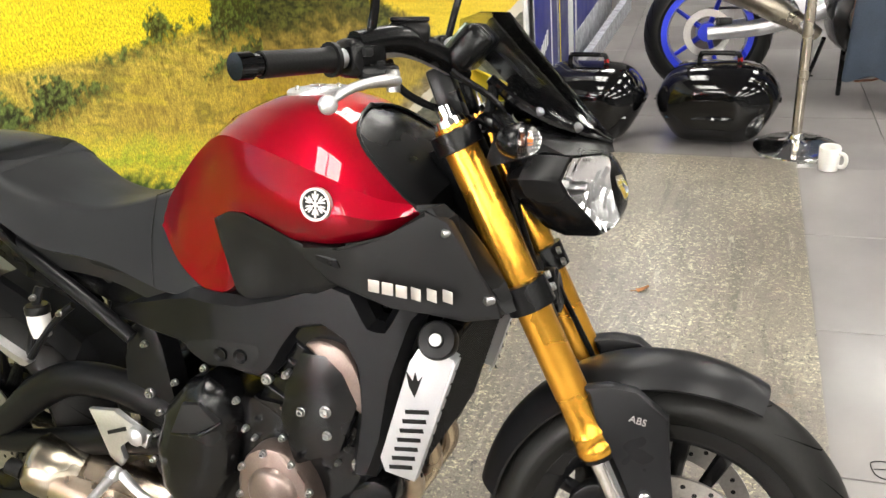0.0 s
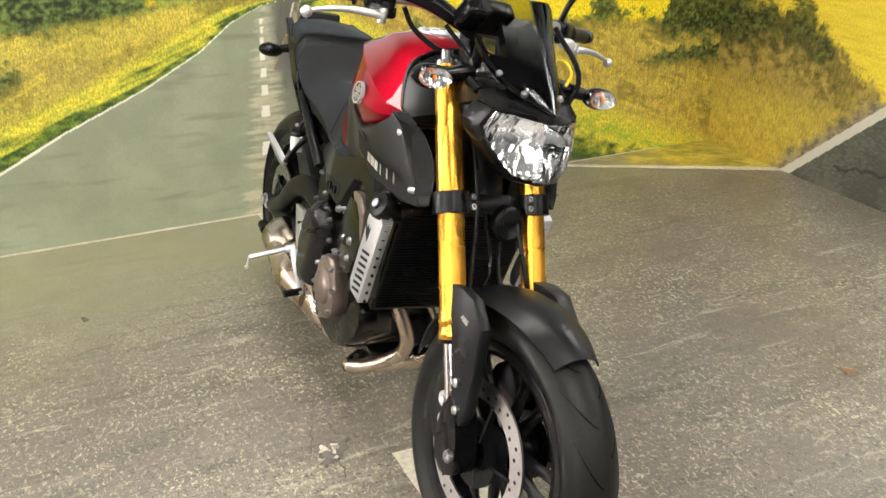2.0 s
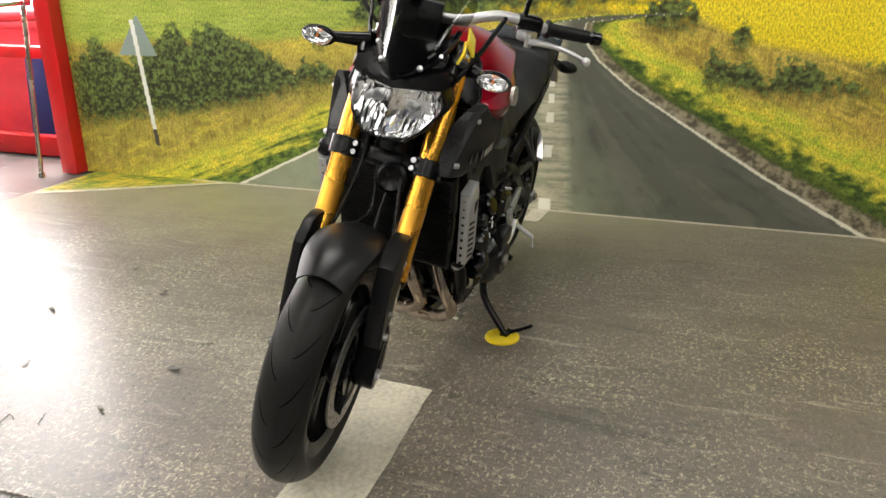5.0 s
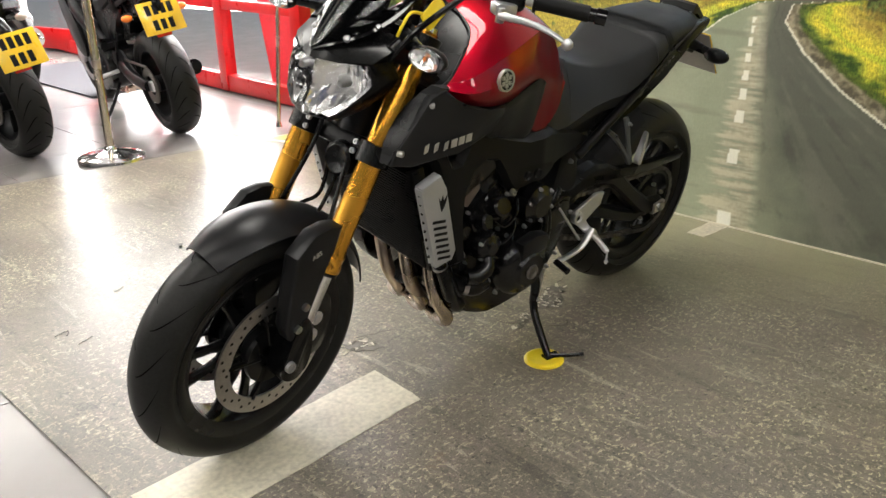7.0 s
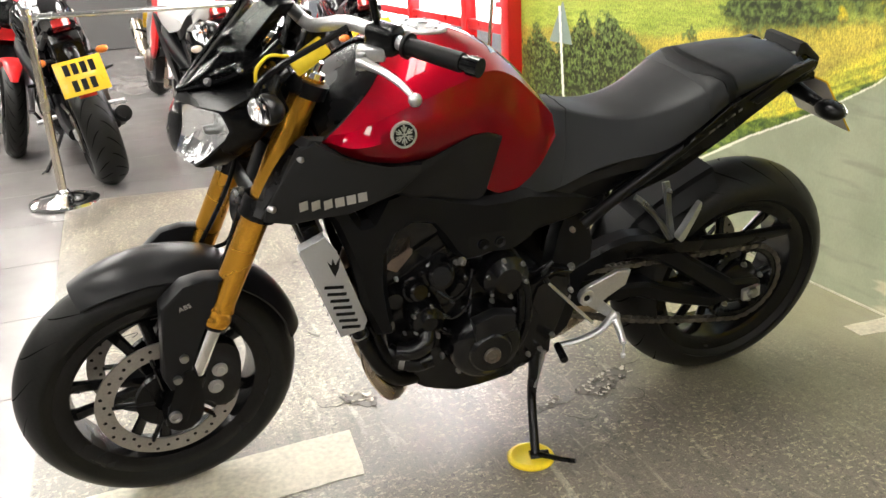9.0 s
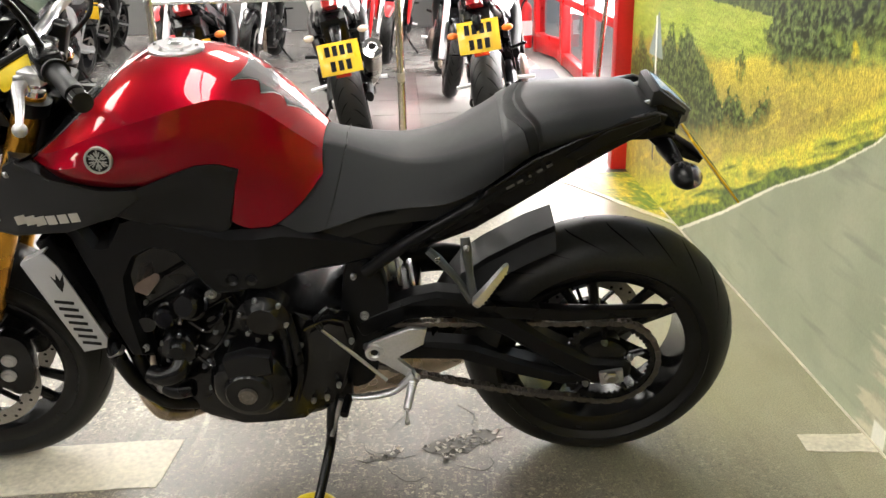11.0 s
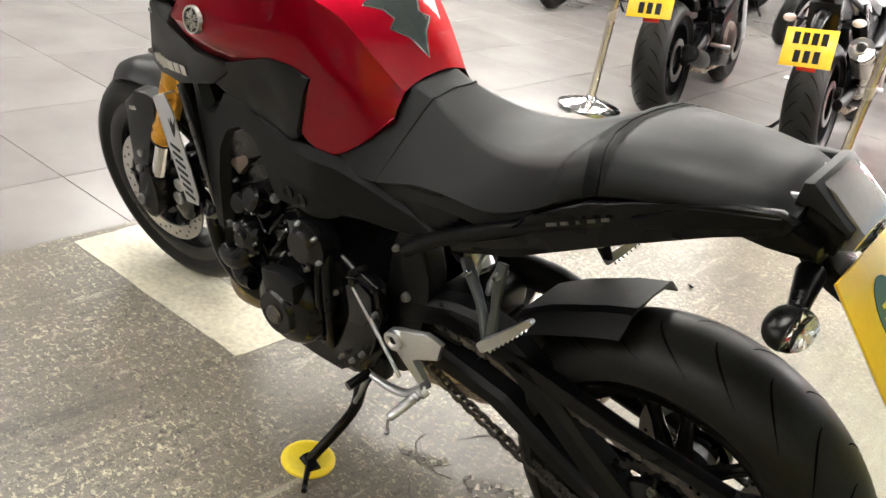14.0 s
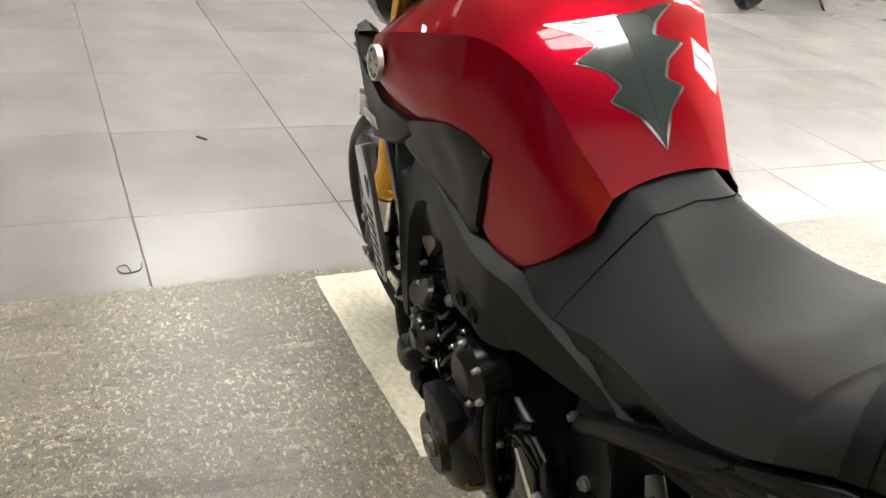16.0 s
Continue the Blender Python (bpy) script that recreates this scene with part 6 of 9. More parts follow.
seat = bpart("seat", rings(bmesh.new(), seat_rows(SEAT, np.linspace(0.705, 0.235, 40))), VINYL, None, "black vinyl rider and pillion seat", 1.2)
PILLION = [(0.245, 0.880, 0.1322, 0.860, 0.1500, 0.803), (0.212, 0.899, 0.130, 0.878, 0.147, 0.825), (0.180, 0.907, 0.124, 0.886, 0.139, 0.841), (0.100, 0.917, 0.114, 0.895, 0.127, 0.861), (0.020, 0.920, 0.102, 0.898, 0.113, 0.880), (-0.025, 0.916, 0.086, 0.897, 0.095, 0.888), (-0.040, 0.905, 0.070, 0.893, 0.080, 0.888)]
bpart("pillion_seat", rings(bmesh.new(), seat_rows(PILLION, np.linspace(0.245, -0.052, 24))), VINYL, seat, "raised black pillion pad", 1.2)
# dark pan under both pads
rows = []
for x in np.linspace(0.600, -0.030, 24):
    lu, lh = interp(x, SEAT if x > 0.240 else PILLION)[3:5]
    w = lu - 0.012
    rows.append([Vector((x, w, lh + 0.008)), Vector((x, w - 0.004, lh - 0.034)), Vector((x, 0.4 * w, lh - 0.048)), Vector((x, -0.4 * w, lh - 0.048)), Vector((x, 0.004 - w, lh - 0.034)), Vector((x, -w, lh + 0.008))])
bpart("seat_pan", rings(bmesh.new(), rows), MATTE, seat, "black plastic seat pan")
# strap over the step and the smooth nose seam
def pad_point(x0, j, lift):
    """Point j of the pillion pad's section, slanted back at the sides and lifted off it."""
    x = x0
    for _ in range(3):
        p = seat_rows(PILLION, [min(0.245, x)])[0][j]
        x = x0 - 0.045 * (p.y / 0.147) ** 2
    out = Vector((0, p.y, (p.z - 0.80) * 0.9)).normalized()
    return Vector((x, p.y, p.z)) + lift * out


rows = []
for x0, lift in ((0.240, 0.0003), (0.239, 0.0020), (0.218, 0.0022), (0.217, 0.0003)):
    half = [pad_point(x0, j, lift) for j in range(8)]
    rows.append([Vector((p.x, -p.y, p.z)) for p in reversed(half[1:])] + half)
bm = rings(bmesh.new(), rows, False)
bmesh.ops.solidify(bm, geom=bm.faces, thickness=0.002)
bpart("seat_strap", bm, VINYL, seat, "black grab strap")
# black crescent laid on the pad as the shade behind the strap
bm = bmesh.new()
rows = []
for f in (0.0, 1.0):
    half = [pad_point(0.2135 - 0.0125 * f * (1 - (j / 6.0) ** 2), j, 0.0012) for j in range(6)]
    rows.append([Vector((p.x, -p.y, p.z)) for p in reversed(half[1:])] + half)
bmesh.ops.solidify(rings(bm, rows, False), geom=bm.faces, thickness=0.0006)
bpart("strap_gap_shade", bm, INK, seat)
for s in (-1, 1):
    nose = [seat_rows(SEAT, [x])[0][j] for x, j in ((0.548, 0), (0.547, 1), (0.545, 2), (0.548, 4), (0.566, 5), (0.590, 6))]
    bpart("seam", rod([(p.x, p.y * s, p.z + 0.0006) for p in nose], 0.0011, 6, 5), INK, seat)

# tail: side cowls, grab handles, lamp, plate carrier
for s in (-1, 1):
    cowl = [(0.440, 0.652), (0.360, 0.692), (0.310, 0.728), (0.278, 0.776), (0.190, 0.836), (0.100, 0.868), (0.030, 0.890), (-0.040, 0.908), (-0.062, 0.900), (-0.056, 0.882), (0.030, 0.846), (0.117, 0.800), (0.174, 0.768), (0.300, 0.690), (0.345, 0.668), (0.425, 0.622), (0.445, 0.640)]
    bend = lambda x, z, s=s: s * (-0.052 * step01(0.30, -0.08, x) - 0.12 * max(0, 0.76 - z) - 0.020 * step01(0.26, 0.36, x))
    tc = bpart("tail_cowl", cut(cowl, 0.140 * s, 0.160 * s, 0.006, bend), BLACK, None, "black tail side panel")
    for k, w in enumerate((0.020, 0.014, 0.006, 0.014, 0.014)):
        x = 0.232 - 0.0185 * k
        bm = bmesh.new()
        box(bm, w * 0.85, 0.0010, 0.0052, at(x, s * (0.1605 - 0.052 * step01(0.30, -0.08, x) - 0.12 * max(0, 0.76 - (0.783 + 0.5 * (0.232 - x)))), 0.783 + 0.5 * (0.232 - x)) @ pose(0, 0, 0, 0, 26, 8 * s), 0.0003)
        bpart("model_mark", bm, FAINTPRINT, tc)
    # long bevelled rail along the top of the panel
    ridge = [(0.128, 0.834), (0.052, 0.880), (-0.046, 0.904), (-0.048, 0.890), (0.040, 0.862), (0.108, 0.826)]
    bpart("cowl_rail", cut(ridge, 0.146 * s, 0.1635 * s, 0.003, bend), SATIN, tc)
    bpart("lamp_bracket", slab(0.034, 0.008, 0.008, at(-0.036, 0.052 * s, 0.906) @ pose(0, 0, 0, 0, 12, 0), 0.003), GUARD)
    # tubes of the rear frame
    bpart("subframe_tube", rod([(0.520, 0.135 * s, 0.590), (0.44, 0.142 * s, 0.655), (0.30, 0.136 * s, 0.738), (0.10, 0.112 * s, 0.848)], 0.0135, 12, 4), SATIN)
    bpart("subframe_rail", rod([(0.640, 0.112 * s, 0.690), (0.56, 0.118 * s, 0.706), (0.45, 0.122 * s, 0.728)], 0.0115, 12, 3), SATIN)
    bpart("side_cover", cut([(0.690, 0.690), (0.520, 0.722), (0.380, 0.742), (0.300, 0.745), (0.400, 0.668), (0.470, 0.650), (0.560, 0.640)], 0.106 * s, 0.120 * s, 0.004), BLACK)
    # pillion peg bracket and folding peg
    # left bracket greyed to paint in its glancing sheen; the right stays black
    br = bpart("peg_bracket", rod([(0.392, 0.132 * s, 0.636), (0.374, 0.140 * s, 0.622), (0.340, 0.152 * s, 0.586), (0.306, 0.168 * s, 0.536)], [0.010, 0.0115, 0.0085, 0.011], 8, 3, 0.7), SHEENCAST if s > 0 else SATIN, None, "black pillion peg bracket with grey sheen in its colour" if s > 0 else "black pillion peg bracket")
    bpart("bracket_arm", rod([(0.318, 0.132 * s, 0.664), (0.316, 0.140 * s, 0.645), (0.310, 0.153 * s, 0.594), (0.303, 0.168 * s, 0.536)], [0.010, 0.0110, 0.0080, 0.011], 8, 3, 0.7), SHEENCAST if s > 0 else SATIN, br)
    for x, z in ((0.374, 0.624), (0.316, 0.648)):
        bolt(br, x, 0.148 * s, z, 0.0085, s)
    bm = bmesh.new()
    p0, p1 = (Vector((0.302, 0.190, 0.543)), Vector((0.236, 0.160, 0.617))) if s > 0 else (Vector((0.306, -0.172, 0.525)), Vector((0.252, -0.212, 0.606)))
    d_ = p1 - p0
    n_ = Vector((d_.z, 0, -d_.x)).normalized()
    rows_ = []
    for f, w0, w1, th in ((0.0, -0.006, 0.006, 0.008), (0.06, -0.009, 0.009, 0.010), (0.30, -0.010, 0.006, 0.010), (0.70, -0.009, 0.004, 0.009), (0.94, -0.007, 0.003, 0.007), (1.0, -0.004, 0.001, 0.005)):
        c_ = p0 + d_ * f
        rows_.append([c_ + n_ * w0 + Vector((0, -th, 0)), c_ + n_ * w1 + Vector((0, -th, 0)), c_ + n_ * w1 + Vector((0, th, 0)), c_ + n_ * w0 + Vector((0, th, 0))])
    rings(bm, rows_)
    for k in range(9):
        c_ = p0 + d_ * (0.12 + 0.09 * k) + n_ * (-0.0105 + 0.0004 * k)
        box(bm, 0.0036, 0.015, 0.0050, Matrix.Translation(c_) @ d_.to_track_quat("X", "Z").to_matrix().to_4x4(), 0.001, 1)
    bpart("pillion_peg", bm, ALLOY, br, "folded silver pillion footpeg", 0.3)
lamp = bpart("tail_lamp", cut([(-0.036, 0.880), (-0.044, 0.924), (-0.060, 0.928), (-0.106, 0.886), (-0.100, 0.850), (-0.066, 0.846)], -0.056, 0.056, 0.006), BLACK, None, "clear tail lamp in a black housing")
bpart("lamp_trim", cut([(-0.036, 0.886), (-0.042, 0.930), (-0.054, 0.934), (-0.110, 0.892), (-0.108, 0.878), (-0.062, 0.912)], -0.062, 0.062, 0.006), MATTE, lamp, "grey lamp surround")
bpart("lamp_lens", cut([(-0.060, 0.931), (-0.076, 0.925), (-0.122, 0.888), (-0.116, 0.862), (-0.099, 0.854), (-0.104, 0.886)], -0.048, 0.048, 0.006), CLEARTAIL, lamp, "tail lamp lens")
bpart("lens_core", cut([(-0.066, 0.924), (-0.072, 0.922), (-0.104, 0.893), (-0.102, 0.886)], -0.040, 0.040, 0.002), REFLECTOR, lamp, "bright lamp reflector")
bpart("undertail", cut([(0.080, 0.850), (-0.030, 0.884), (-0.088, 0.866), (-0.092, 0.846), (-0.030, 0.852), (0.060, 0.832)], -0.082, 0.082, 0.010), BLACK, None, "black undertail tray")
bpart("plate_arm", cut([(-0.040, 0.828), (-0.090, 0.830), (-0.168, 0.775), (-0.160, 0.762), (-0.075, 0.795)], -0.030, 0.030, 0.006), BLACK, None, "black plate carrier")
pl_at = at(-0.174, 0, 0.773) @ pose(0, 0, 0, 0, 39, 0) @ pose(0, 0, 0, 0, 0, 0)
pl = bpart("number_plate", slab(0.004, 0.186, 0.175, pl_at, 0.001), PLATE, None, "blank yellow show plate with a green oval")
bpart("plate_back", slab(0.0015, 0.182, 0.171, pl_at @ at(0.0030, 0, 0), 0.0005), PLATEBACK, pl)
bm = bmesh.new()
lathe(bm, [(0, 0.001), (1, 0.001), (1, 0)], pl_at @ at(-0.0022, 0, 0.004) @ Matrix.Diagonal((1, 0.034, 0.050, 1)) @ pose(0, 0, 0, 0, -90, 0), 32)
bpart("oval_print", bm, GREEN, pl)
for w, h, u, z, colour in ((0.034, 0.005, 0, 0.020, YELLOW), (0.046, 0.008, 0, 0.004, YELLOW), (0.034, 0.005, 0, -0.012, YELLOW), (0.080, 0.004, 0.03, -0.078, INK)):
    bm = bmesh.new()
    box(bm, 0.0008, w, h, pl_at @ at(-0.0034 if colour is YELLOW else -0.0022, u, z))
    bpart("print_bar", bm, colour, pl, "", 0)

# ---- frame, engine, swingarm ----
for s in (-1, 1):
    lean_in = lambda x, z: -0.050 * step01(0.72, 0.50, x) - 0.22 * max(0, x - 1.06) - 0.10 * (z - 0.62)
    spar = [(0.448, 0.640), (0.510, 0.662), (0.604, 0.688), (0.674, 0.704), (0.773, 0.704), (0.844, 0.722), (0.891, 0.738), (0.938, 0.756), (0.985, 0.742), (1.014, 0.692), (1.030, 0.690), (1.055, 0.735), (1.100, 0.790), (1.140, 0.800), (1.120, 0.730), (1.088, 0.695), (1.055, 0.600), (1.038, 0.500), (1.012, 0.428), (0.968, 0.424), (0.975, 0.470), (0.984, 0.545), (0.980, 0.612), (0.958, 0.652), (0.926, 0.668), (0.890, 0.660), (0.868, 0.632), (0.843, 0.592), (0.818, 0.566), (0.774, 0.570), (0.707, 0.586), (0.629, 0.600), (0.567, 0.602), (0.460, 0.612)]
    fr = bpart("frame_spar", pillow(spar, 0.156, 0.018, 0.013, s, lean_in, crisp=True), SATIN, None, "satin black cast alloy frame spar", 0.45)
    # pocket cast into the beam's rear, its shade inked on; two round plugs
    pocket = round_outline([(0.655, 0.608), (0.705, 0.628), (0.765, 0.632), (0.812, 0.628), (0.804, 0.592), (0.750, 0.586), (0.699, 0.586)], 3)
    bpart("spar_pocket_shade", pillow(pocket, 0.1735, 0.0015, 0.006, s, lean_in, 0.010, 0.01), INK, fr)
    for x, z, r in ((0.740, 0.607, 0.012), (0.778, 0.608, 0.012)):
        bpart("plug", lathe(bmesh.new(), [(0, 0.002), (r * 0.6, 0.002), (r, 0.006), (r, -0.01)], at(x, 0.175 * s, z) @ pose(0, 0, 0, -90 * s), 18), SATIN, fr)
    for x, u, z, r in ((0.824, 0.176, 0.574, 0.013), (0.984, 0.180, 0.448, 0.015), (0.545, 0.134, 0.580, 0.009)):
        bolt(fr, x, u * s, z, r, s)
    # pivot plates with the foot-peg hanger
    bpart("pivot_plate", cut(round_outline([(0.560, 0.600), (0.500, 0.600), (0.480, 0.50), (0.500, 0.40), (0.520, 0.30), (0.580, 0.28), (0.600, 0.36), (0.580, 0.48)], 3), 0.070 * s, 0.118 * s, 0.008), SATIN)
    bolt(bike, 0.531, 0.122 * s, 0.474, 0.013, s)
    bolt(bike, 0.532, 0.122 * s, 0.392, 0.011, s)

crank = bpart("crankcase", cut(round_outline([(0.960, 0.470), (0.860, 0.510), (0.720, 0.515), (0.590, 0.470), (0.570, 0.360), (0.610, 0.250), (0.720, 0.215), (0.860, 0.215), (0.950, 0.280), (0.985, 0.380)], 3), -0.150, 0.150, 0.020), ENGINE, None, "black three-cylinder engine")
bpart("cylinder_block", slab(0.190, 0.290, 0.250, at(0.905, 0, 0.545) @ pose(0, 0, 0, 0, 30, 0), 0.015, 3), ENGINE, crank)
bpart("cylinder_head", slab(0.210, 0.320, 0.120, at(0.955, 0, 0.655) @ pose(0, 0, 0, 0, 30, 0), 0.016, 3), ENGINE, crank)
for k in range(5):
    bm = bmesh.new()
    box(bm, 0.198, 0.300, 0.006, at(0.905, 0, 0.545) @ pose(0, 0, 0, 0, 30, 0) @ at(0, 0, -0.085 + 0.035 * k), 0.002)
    bpart("block_rib", bm, ENGINE, crank)
bpart("airbox", slab(0.40, 0.240, 0.170, at(0.880, 0, 0.775), 0.03, 3), BLACK, None, "black airbox under the tank")
bpart("battery_box", slab(0.26, 0.200, 0.150, at(0.560, 0, 0.685), 0.02, 2), BLACK)
bpart("oil_sump", cut(round_outline([(0.900, 0.230), (0.740, 0.225), (0.725, 0.192), (0.820, 0.180), (0.895, 0.195)], 3), -0.075, 0.085, 0.015), ENGINE, crank)
bpart("oil_filter", lathe(bmesh.new(), [(0, 0.075), (0.030, 0.075), (0.037, 0.065), (0.037, 0)], at(0.935, 0.0, 0.300) @ pose(0, 0, 0, 0, 70, 0), 24), BLACK, crank)

# left side: generator cover, sprocket cover, pump, hoses
gen = bpart("generator_cover", lathe(bmesh.new(), [(0, 0.238), (0.044, 0.238), (0.048, 0.234), (0.051, 0.226), (0.070, 0.220), (0.083, 0.205), (0.088, 0.180), (0.091, 0.150), (0.094, 0.120)], at(0.770, 0, 0.364) @ pose(0, 0, 0, -90), 40), ENGINE, crank, "round black generator cover")
bpart("cover_cap", lathe(bmesh.new(), [(0, 0.242), (0.010, 0.242), (0.011, 0.2445), (0.018, 0.2445), (0.020, 0.238)], at(0.770, 0, 0.362) @ pose(0, 0, 0, -90), 24), CHAIN, gen, "worn bronze cover plug")
# black facet in a lighter material, with its reflection put into the colour
bpart("cover_facet", cut([(0.812, 0.446), (0.760, 0.462), (0.716, 0.452), (0.716, 0.408), (0.760, 0.412), (0.806, 0.396)], 0.200, 0.232, 0.006), FENDER, gen)
for k in range(9):
    a = 0.4 + k * 2 * math.pi / 9
    bolt(gen, 0.770 + 0.096 * math.cos(a), 0.172, 0.364 + 0.096 * math.sin(a), 0.0075, 1)
top = bpart("starter_gear_cover", lathe(bmesh.new(), [(0, 0.205), (0.030, 0.205), (0.040, 0.196), (0.052, 0.190), (0.055, 0.150)], at(0.726, 0, 0.522) @ pose(0, 0, 0, -90), 28), ENGINE, crank)
for k in range(6):
    a = k * math.pi / 3 + 0.3
    bolt(top, 0.726 + 0.047 * math.cos(a), 0.194, 0.522 + 0.047 * math.sin(a), 0.007, 1)
spr = bpart("sprocket_cover", cut([(0.672, 0.440), (0.648, 0.486), (0.602, 0.512), (0.560, 0.500), (0.548, 0.440), (0.566, 0.388), (0.580, 0.330), (0.612, 0.286), (0.668, 0.278), (0.690, 0.340)], 0.140, 0.166, 0.006), ENGINE, crank, "black sprocket cover")
bpart("cover_step", cut([(0.650, 0.430), (0.640, 0.470), (0.600, 0.494), (0.570, 0.484), (0.562, 0.440), (0.590, 0.400), (0.630, 0.392)], 0.164, 0.174, 0.003), GLOSS, spr)
bpart("cover_rib", rod([(0.652, 0.170, 0.478), (0.604, 0.174, 0.504), (0.560, 0.170, 0.494)], 0.0035, 8, 3), GLOSS, spr)
for x, z in ((0.662, 0.440), (0.556, 0.448), (0.592, 0.332), (0.650, 0.290), (0.620, 0.298)):
    bolt(spr, x, 0.174, z, 0.008, 1)
pump = bpart("water_pump", lathe(bmesh.new(), [(0, 0.212), (0.016, 0.212), (0.022, 0.206), (0.034, 0.202), (0.040, 0.192), (0.042, 0.140)], at(0.905, 0, 0.455) @ pose(0, 0, 0, -90), 24), ENGINE, crank, "black water pump housing")
for k in range(5):
    bolt(pump, 0.905 + 0.036 * math.cos(k * 1.257 + 0.5), 0.196, 0.455 + 0.036 * math.sin(k * 1.257 + 0.5), 0.006, 1)
bpart("pump_elbow", rod([(0.905, 0.190, 0.425), (0.915, 0.205, 0.404), (0.945, 0.205, 0.392), (0.975, 0.196, 0.392)], [0.020, 0.022, 0.021, 0.020], 14, 4), ENGINE, crank)
bpart("thermostat", lathe(bmesh.new(), [(0, 0.036), (0.020, 0.036), (0.026, 0.030), (0.028, 0.0), (0.034, -0.002), (0.034, -0.010)], at(0.872, 0.168, 0.545) @ pose(0, 0, 0, -62, 18, 0), 22), ENGINE, crank)
bpart("thermostat", lathe(bmesh.new(), [(0, 0.030), (0.016, 0.030), (0.021, 0.025), (0.023, 0.0), (0.028, -0.002), (0.028, -0.010)], at(0.925, 0.170, 0.520) @ pose(0, 0, 0, -70, -20, 0), 22), ENGINE, crank)
bpart("radiator_hose", rod([(1.052, 0.165, 0.452), (1.040, 0.180, 0.420), (1.010, 0.182, 0.352), (0.965, 0.165, 0.292), (0.915, 0.135, 0.262)], 0.0165, 14, 5), BLACK, crank, "black rubber radiator hose")
bpart("hose_clip", lathe(bmesh.new(), [(0.0168, -0.005), (0.0185, -0.005), (0.0185, 0.005), (0.0168, 0.005)], at(1.046, 0.174, 0.436) @ pose(0, 0, 0, 0, 25, 20), 20, True), STEEL, crank)
for z0_ in (0.500, 0.452, 0.410):
    bpart("wire_loom", rod([(0.800, 0.175, z0_ + 0.05), (0.815, 0.192, z0_ + 0.02), (0.845, 0.186, z0_ - 0.01), (0.880, 0.178, z0_ + 0.012)], 0.0042, 8, 5), GLOSS, crank)
for pts, r in (([(1.020, 0.150, 0.440), (0.995, 0.170, 0.370), (0.960, 0.172, 0.335), (0.915, 0.172, 0.345)], 0.015), ([(0.985, 0.160, 0.370), (0.94, 0.190, 0.345), (0.895, 0.192, 0.350)], 0.019), ([(0.690, 0.165, 0.545), (0.672, 0.185, 0.470), (0.668, 0.185, 0.380), (0.690, 0.165, 0.29)], 0.010), ([(0.705, 0.160, 0.560), (0.690, 0.190, 0.480), (0.688, 0.190, 0.390), (0.705, 0.165, 0.30)], 0.008)):
    bpart("hose", rod(pts, r, 12, 5), BLACK, crank, "black rubber hose")
bpart("hose_clip", lathe(bmesh.new(), [(0.0195, -0.006), (0.0215, -0.006), (0.0215, 0.006), (0.0195, 0.006)], at(0.955, 0.181, 0.352) @ pose(0, 0, 0, 0, 80, -30), 20, True), STEEL, crank)
rnd = random.Random(5)
for k in range(16):
    x, z = rnd.uniform(0.78, 0.97), rnd.uniform(0.30, 0.58)
    bolt(crank, x, 0.158 + rnd.uniform(0, 0.02), z, rnd.choice((0.005, 0.006, 0.007)), 1)
for k in range(5):
    x, z = 0.83 + 0.035 * k, 0.50 + 0.02 * ((k * 3) % 4)
    bpart("cast_boss", lathe(bmesh.new(), [(0, 0.03), (0.018, 0.03), (0.022, 0.02), (0.024, 0)], at(x, 0.142, z) @ pose(0, 0, 0, -90), 16), ENGINE, crank)

# right side: clutch cover, bronze cover, cam-chain cover
clutch = bpart("clutch_cover", pillow([(0.578, 0.417), (0.608, 0.489), (0.657, 0.540), (0.700, 0.560), (0.736, 0.542), (0.753, 0.498), (0.751, 0.438), (0.735, 0.370), (0.690, 0.300), (0.620, 0.280), (0.580, 0.325)], 0.158, 0.046, 0.050, -1), ENGINE, crank, "black clutch cover", 1.0)
bpart("cover_facet", cut([(0.640, 0.458), (0.672, 0.520), (0.706, 0.524), (0.738, 0.492), (0.693, 0.465)], -0.209, -0.190, 0.006), MATTE, clutch)
bpart("cover_rib", rod([(0.640, -0.202, 0.455), (0.700, -0.209, 0.466), (0.742, -0.198, 0.490)], 0.004, 8, 3), ENGINE, clutch)
for x, z in ((0.590, 0.470), (0.632, 0.535), (0.697, 0.572), (0.755, 0.520), (0.768, 0.470), (0.752, 0.392), (0.715, 0.308), (0.655, 0.270), (0.585, 0.290), (0.562, 0.370)):
    bolt(clutch, x, -0.170, z, 0.0085, -1)
pick = bpart("crank_end_cover", cut(round_outline([(0.755, 0.380), (0.785, 0.438), (0.840, 0.450), (0.888, 0.400), (0.902, 0.335), (0.850, 0.290), (0.770, 0.298)], 3), -0.192, -0.140, 0.012), BRONZE, crank, "bronze crank end cover")
bpart("cover_dome", lathe(bmesh.new(), [(0, 0.205), (0.038, 0.204), (0.046, 0.198), (0.048, 0.190)], at(0.826, 0, 0.370) @ pose(0, 0, 0, 90), 28), BRONZE, pick)
for k in range(8):
    a = k * 2 * math.pi / 8 + 0.2
    bolt(pick, 0.828 + 0.070 * math.cos(a), -0.193, 0.370 + 0.074 * math.sin(a), 0.0085, -1)
cam_c = bpart("cam_chain_cover", cut([(0.893, 0.632), (0.935, 0.632), (0.965, 0.605), (0.988, 0.552), (0.950, 0.460), (0.863, 0.420), (0.842, 0.507), (0.858, 0.572)], -0.178, -0.140, 0.008), ENGINE, crank)
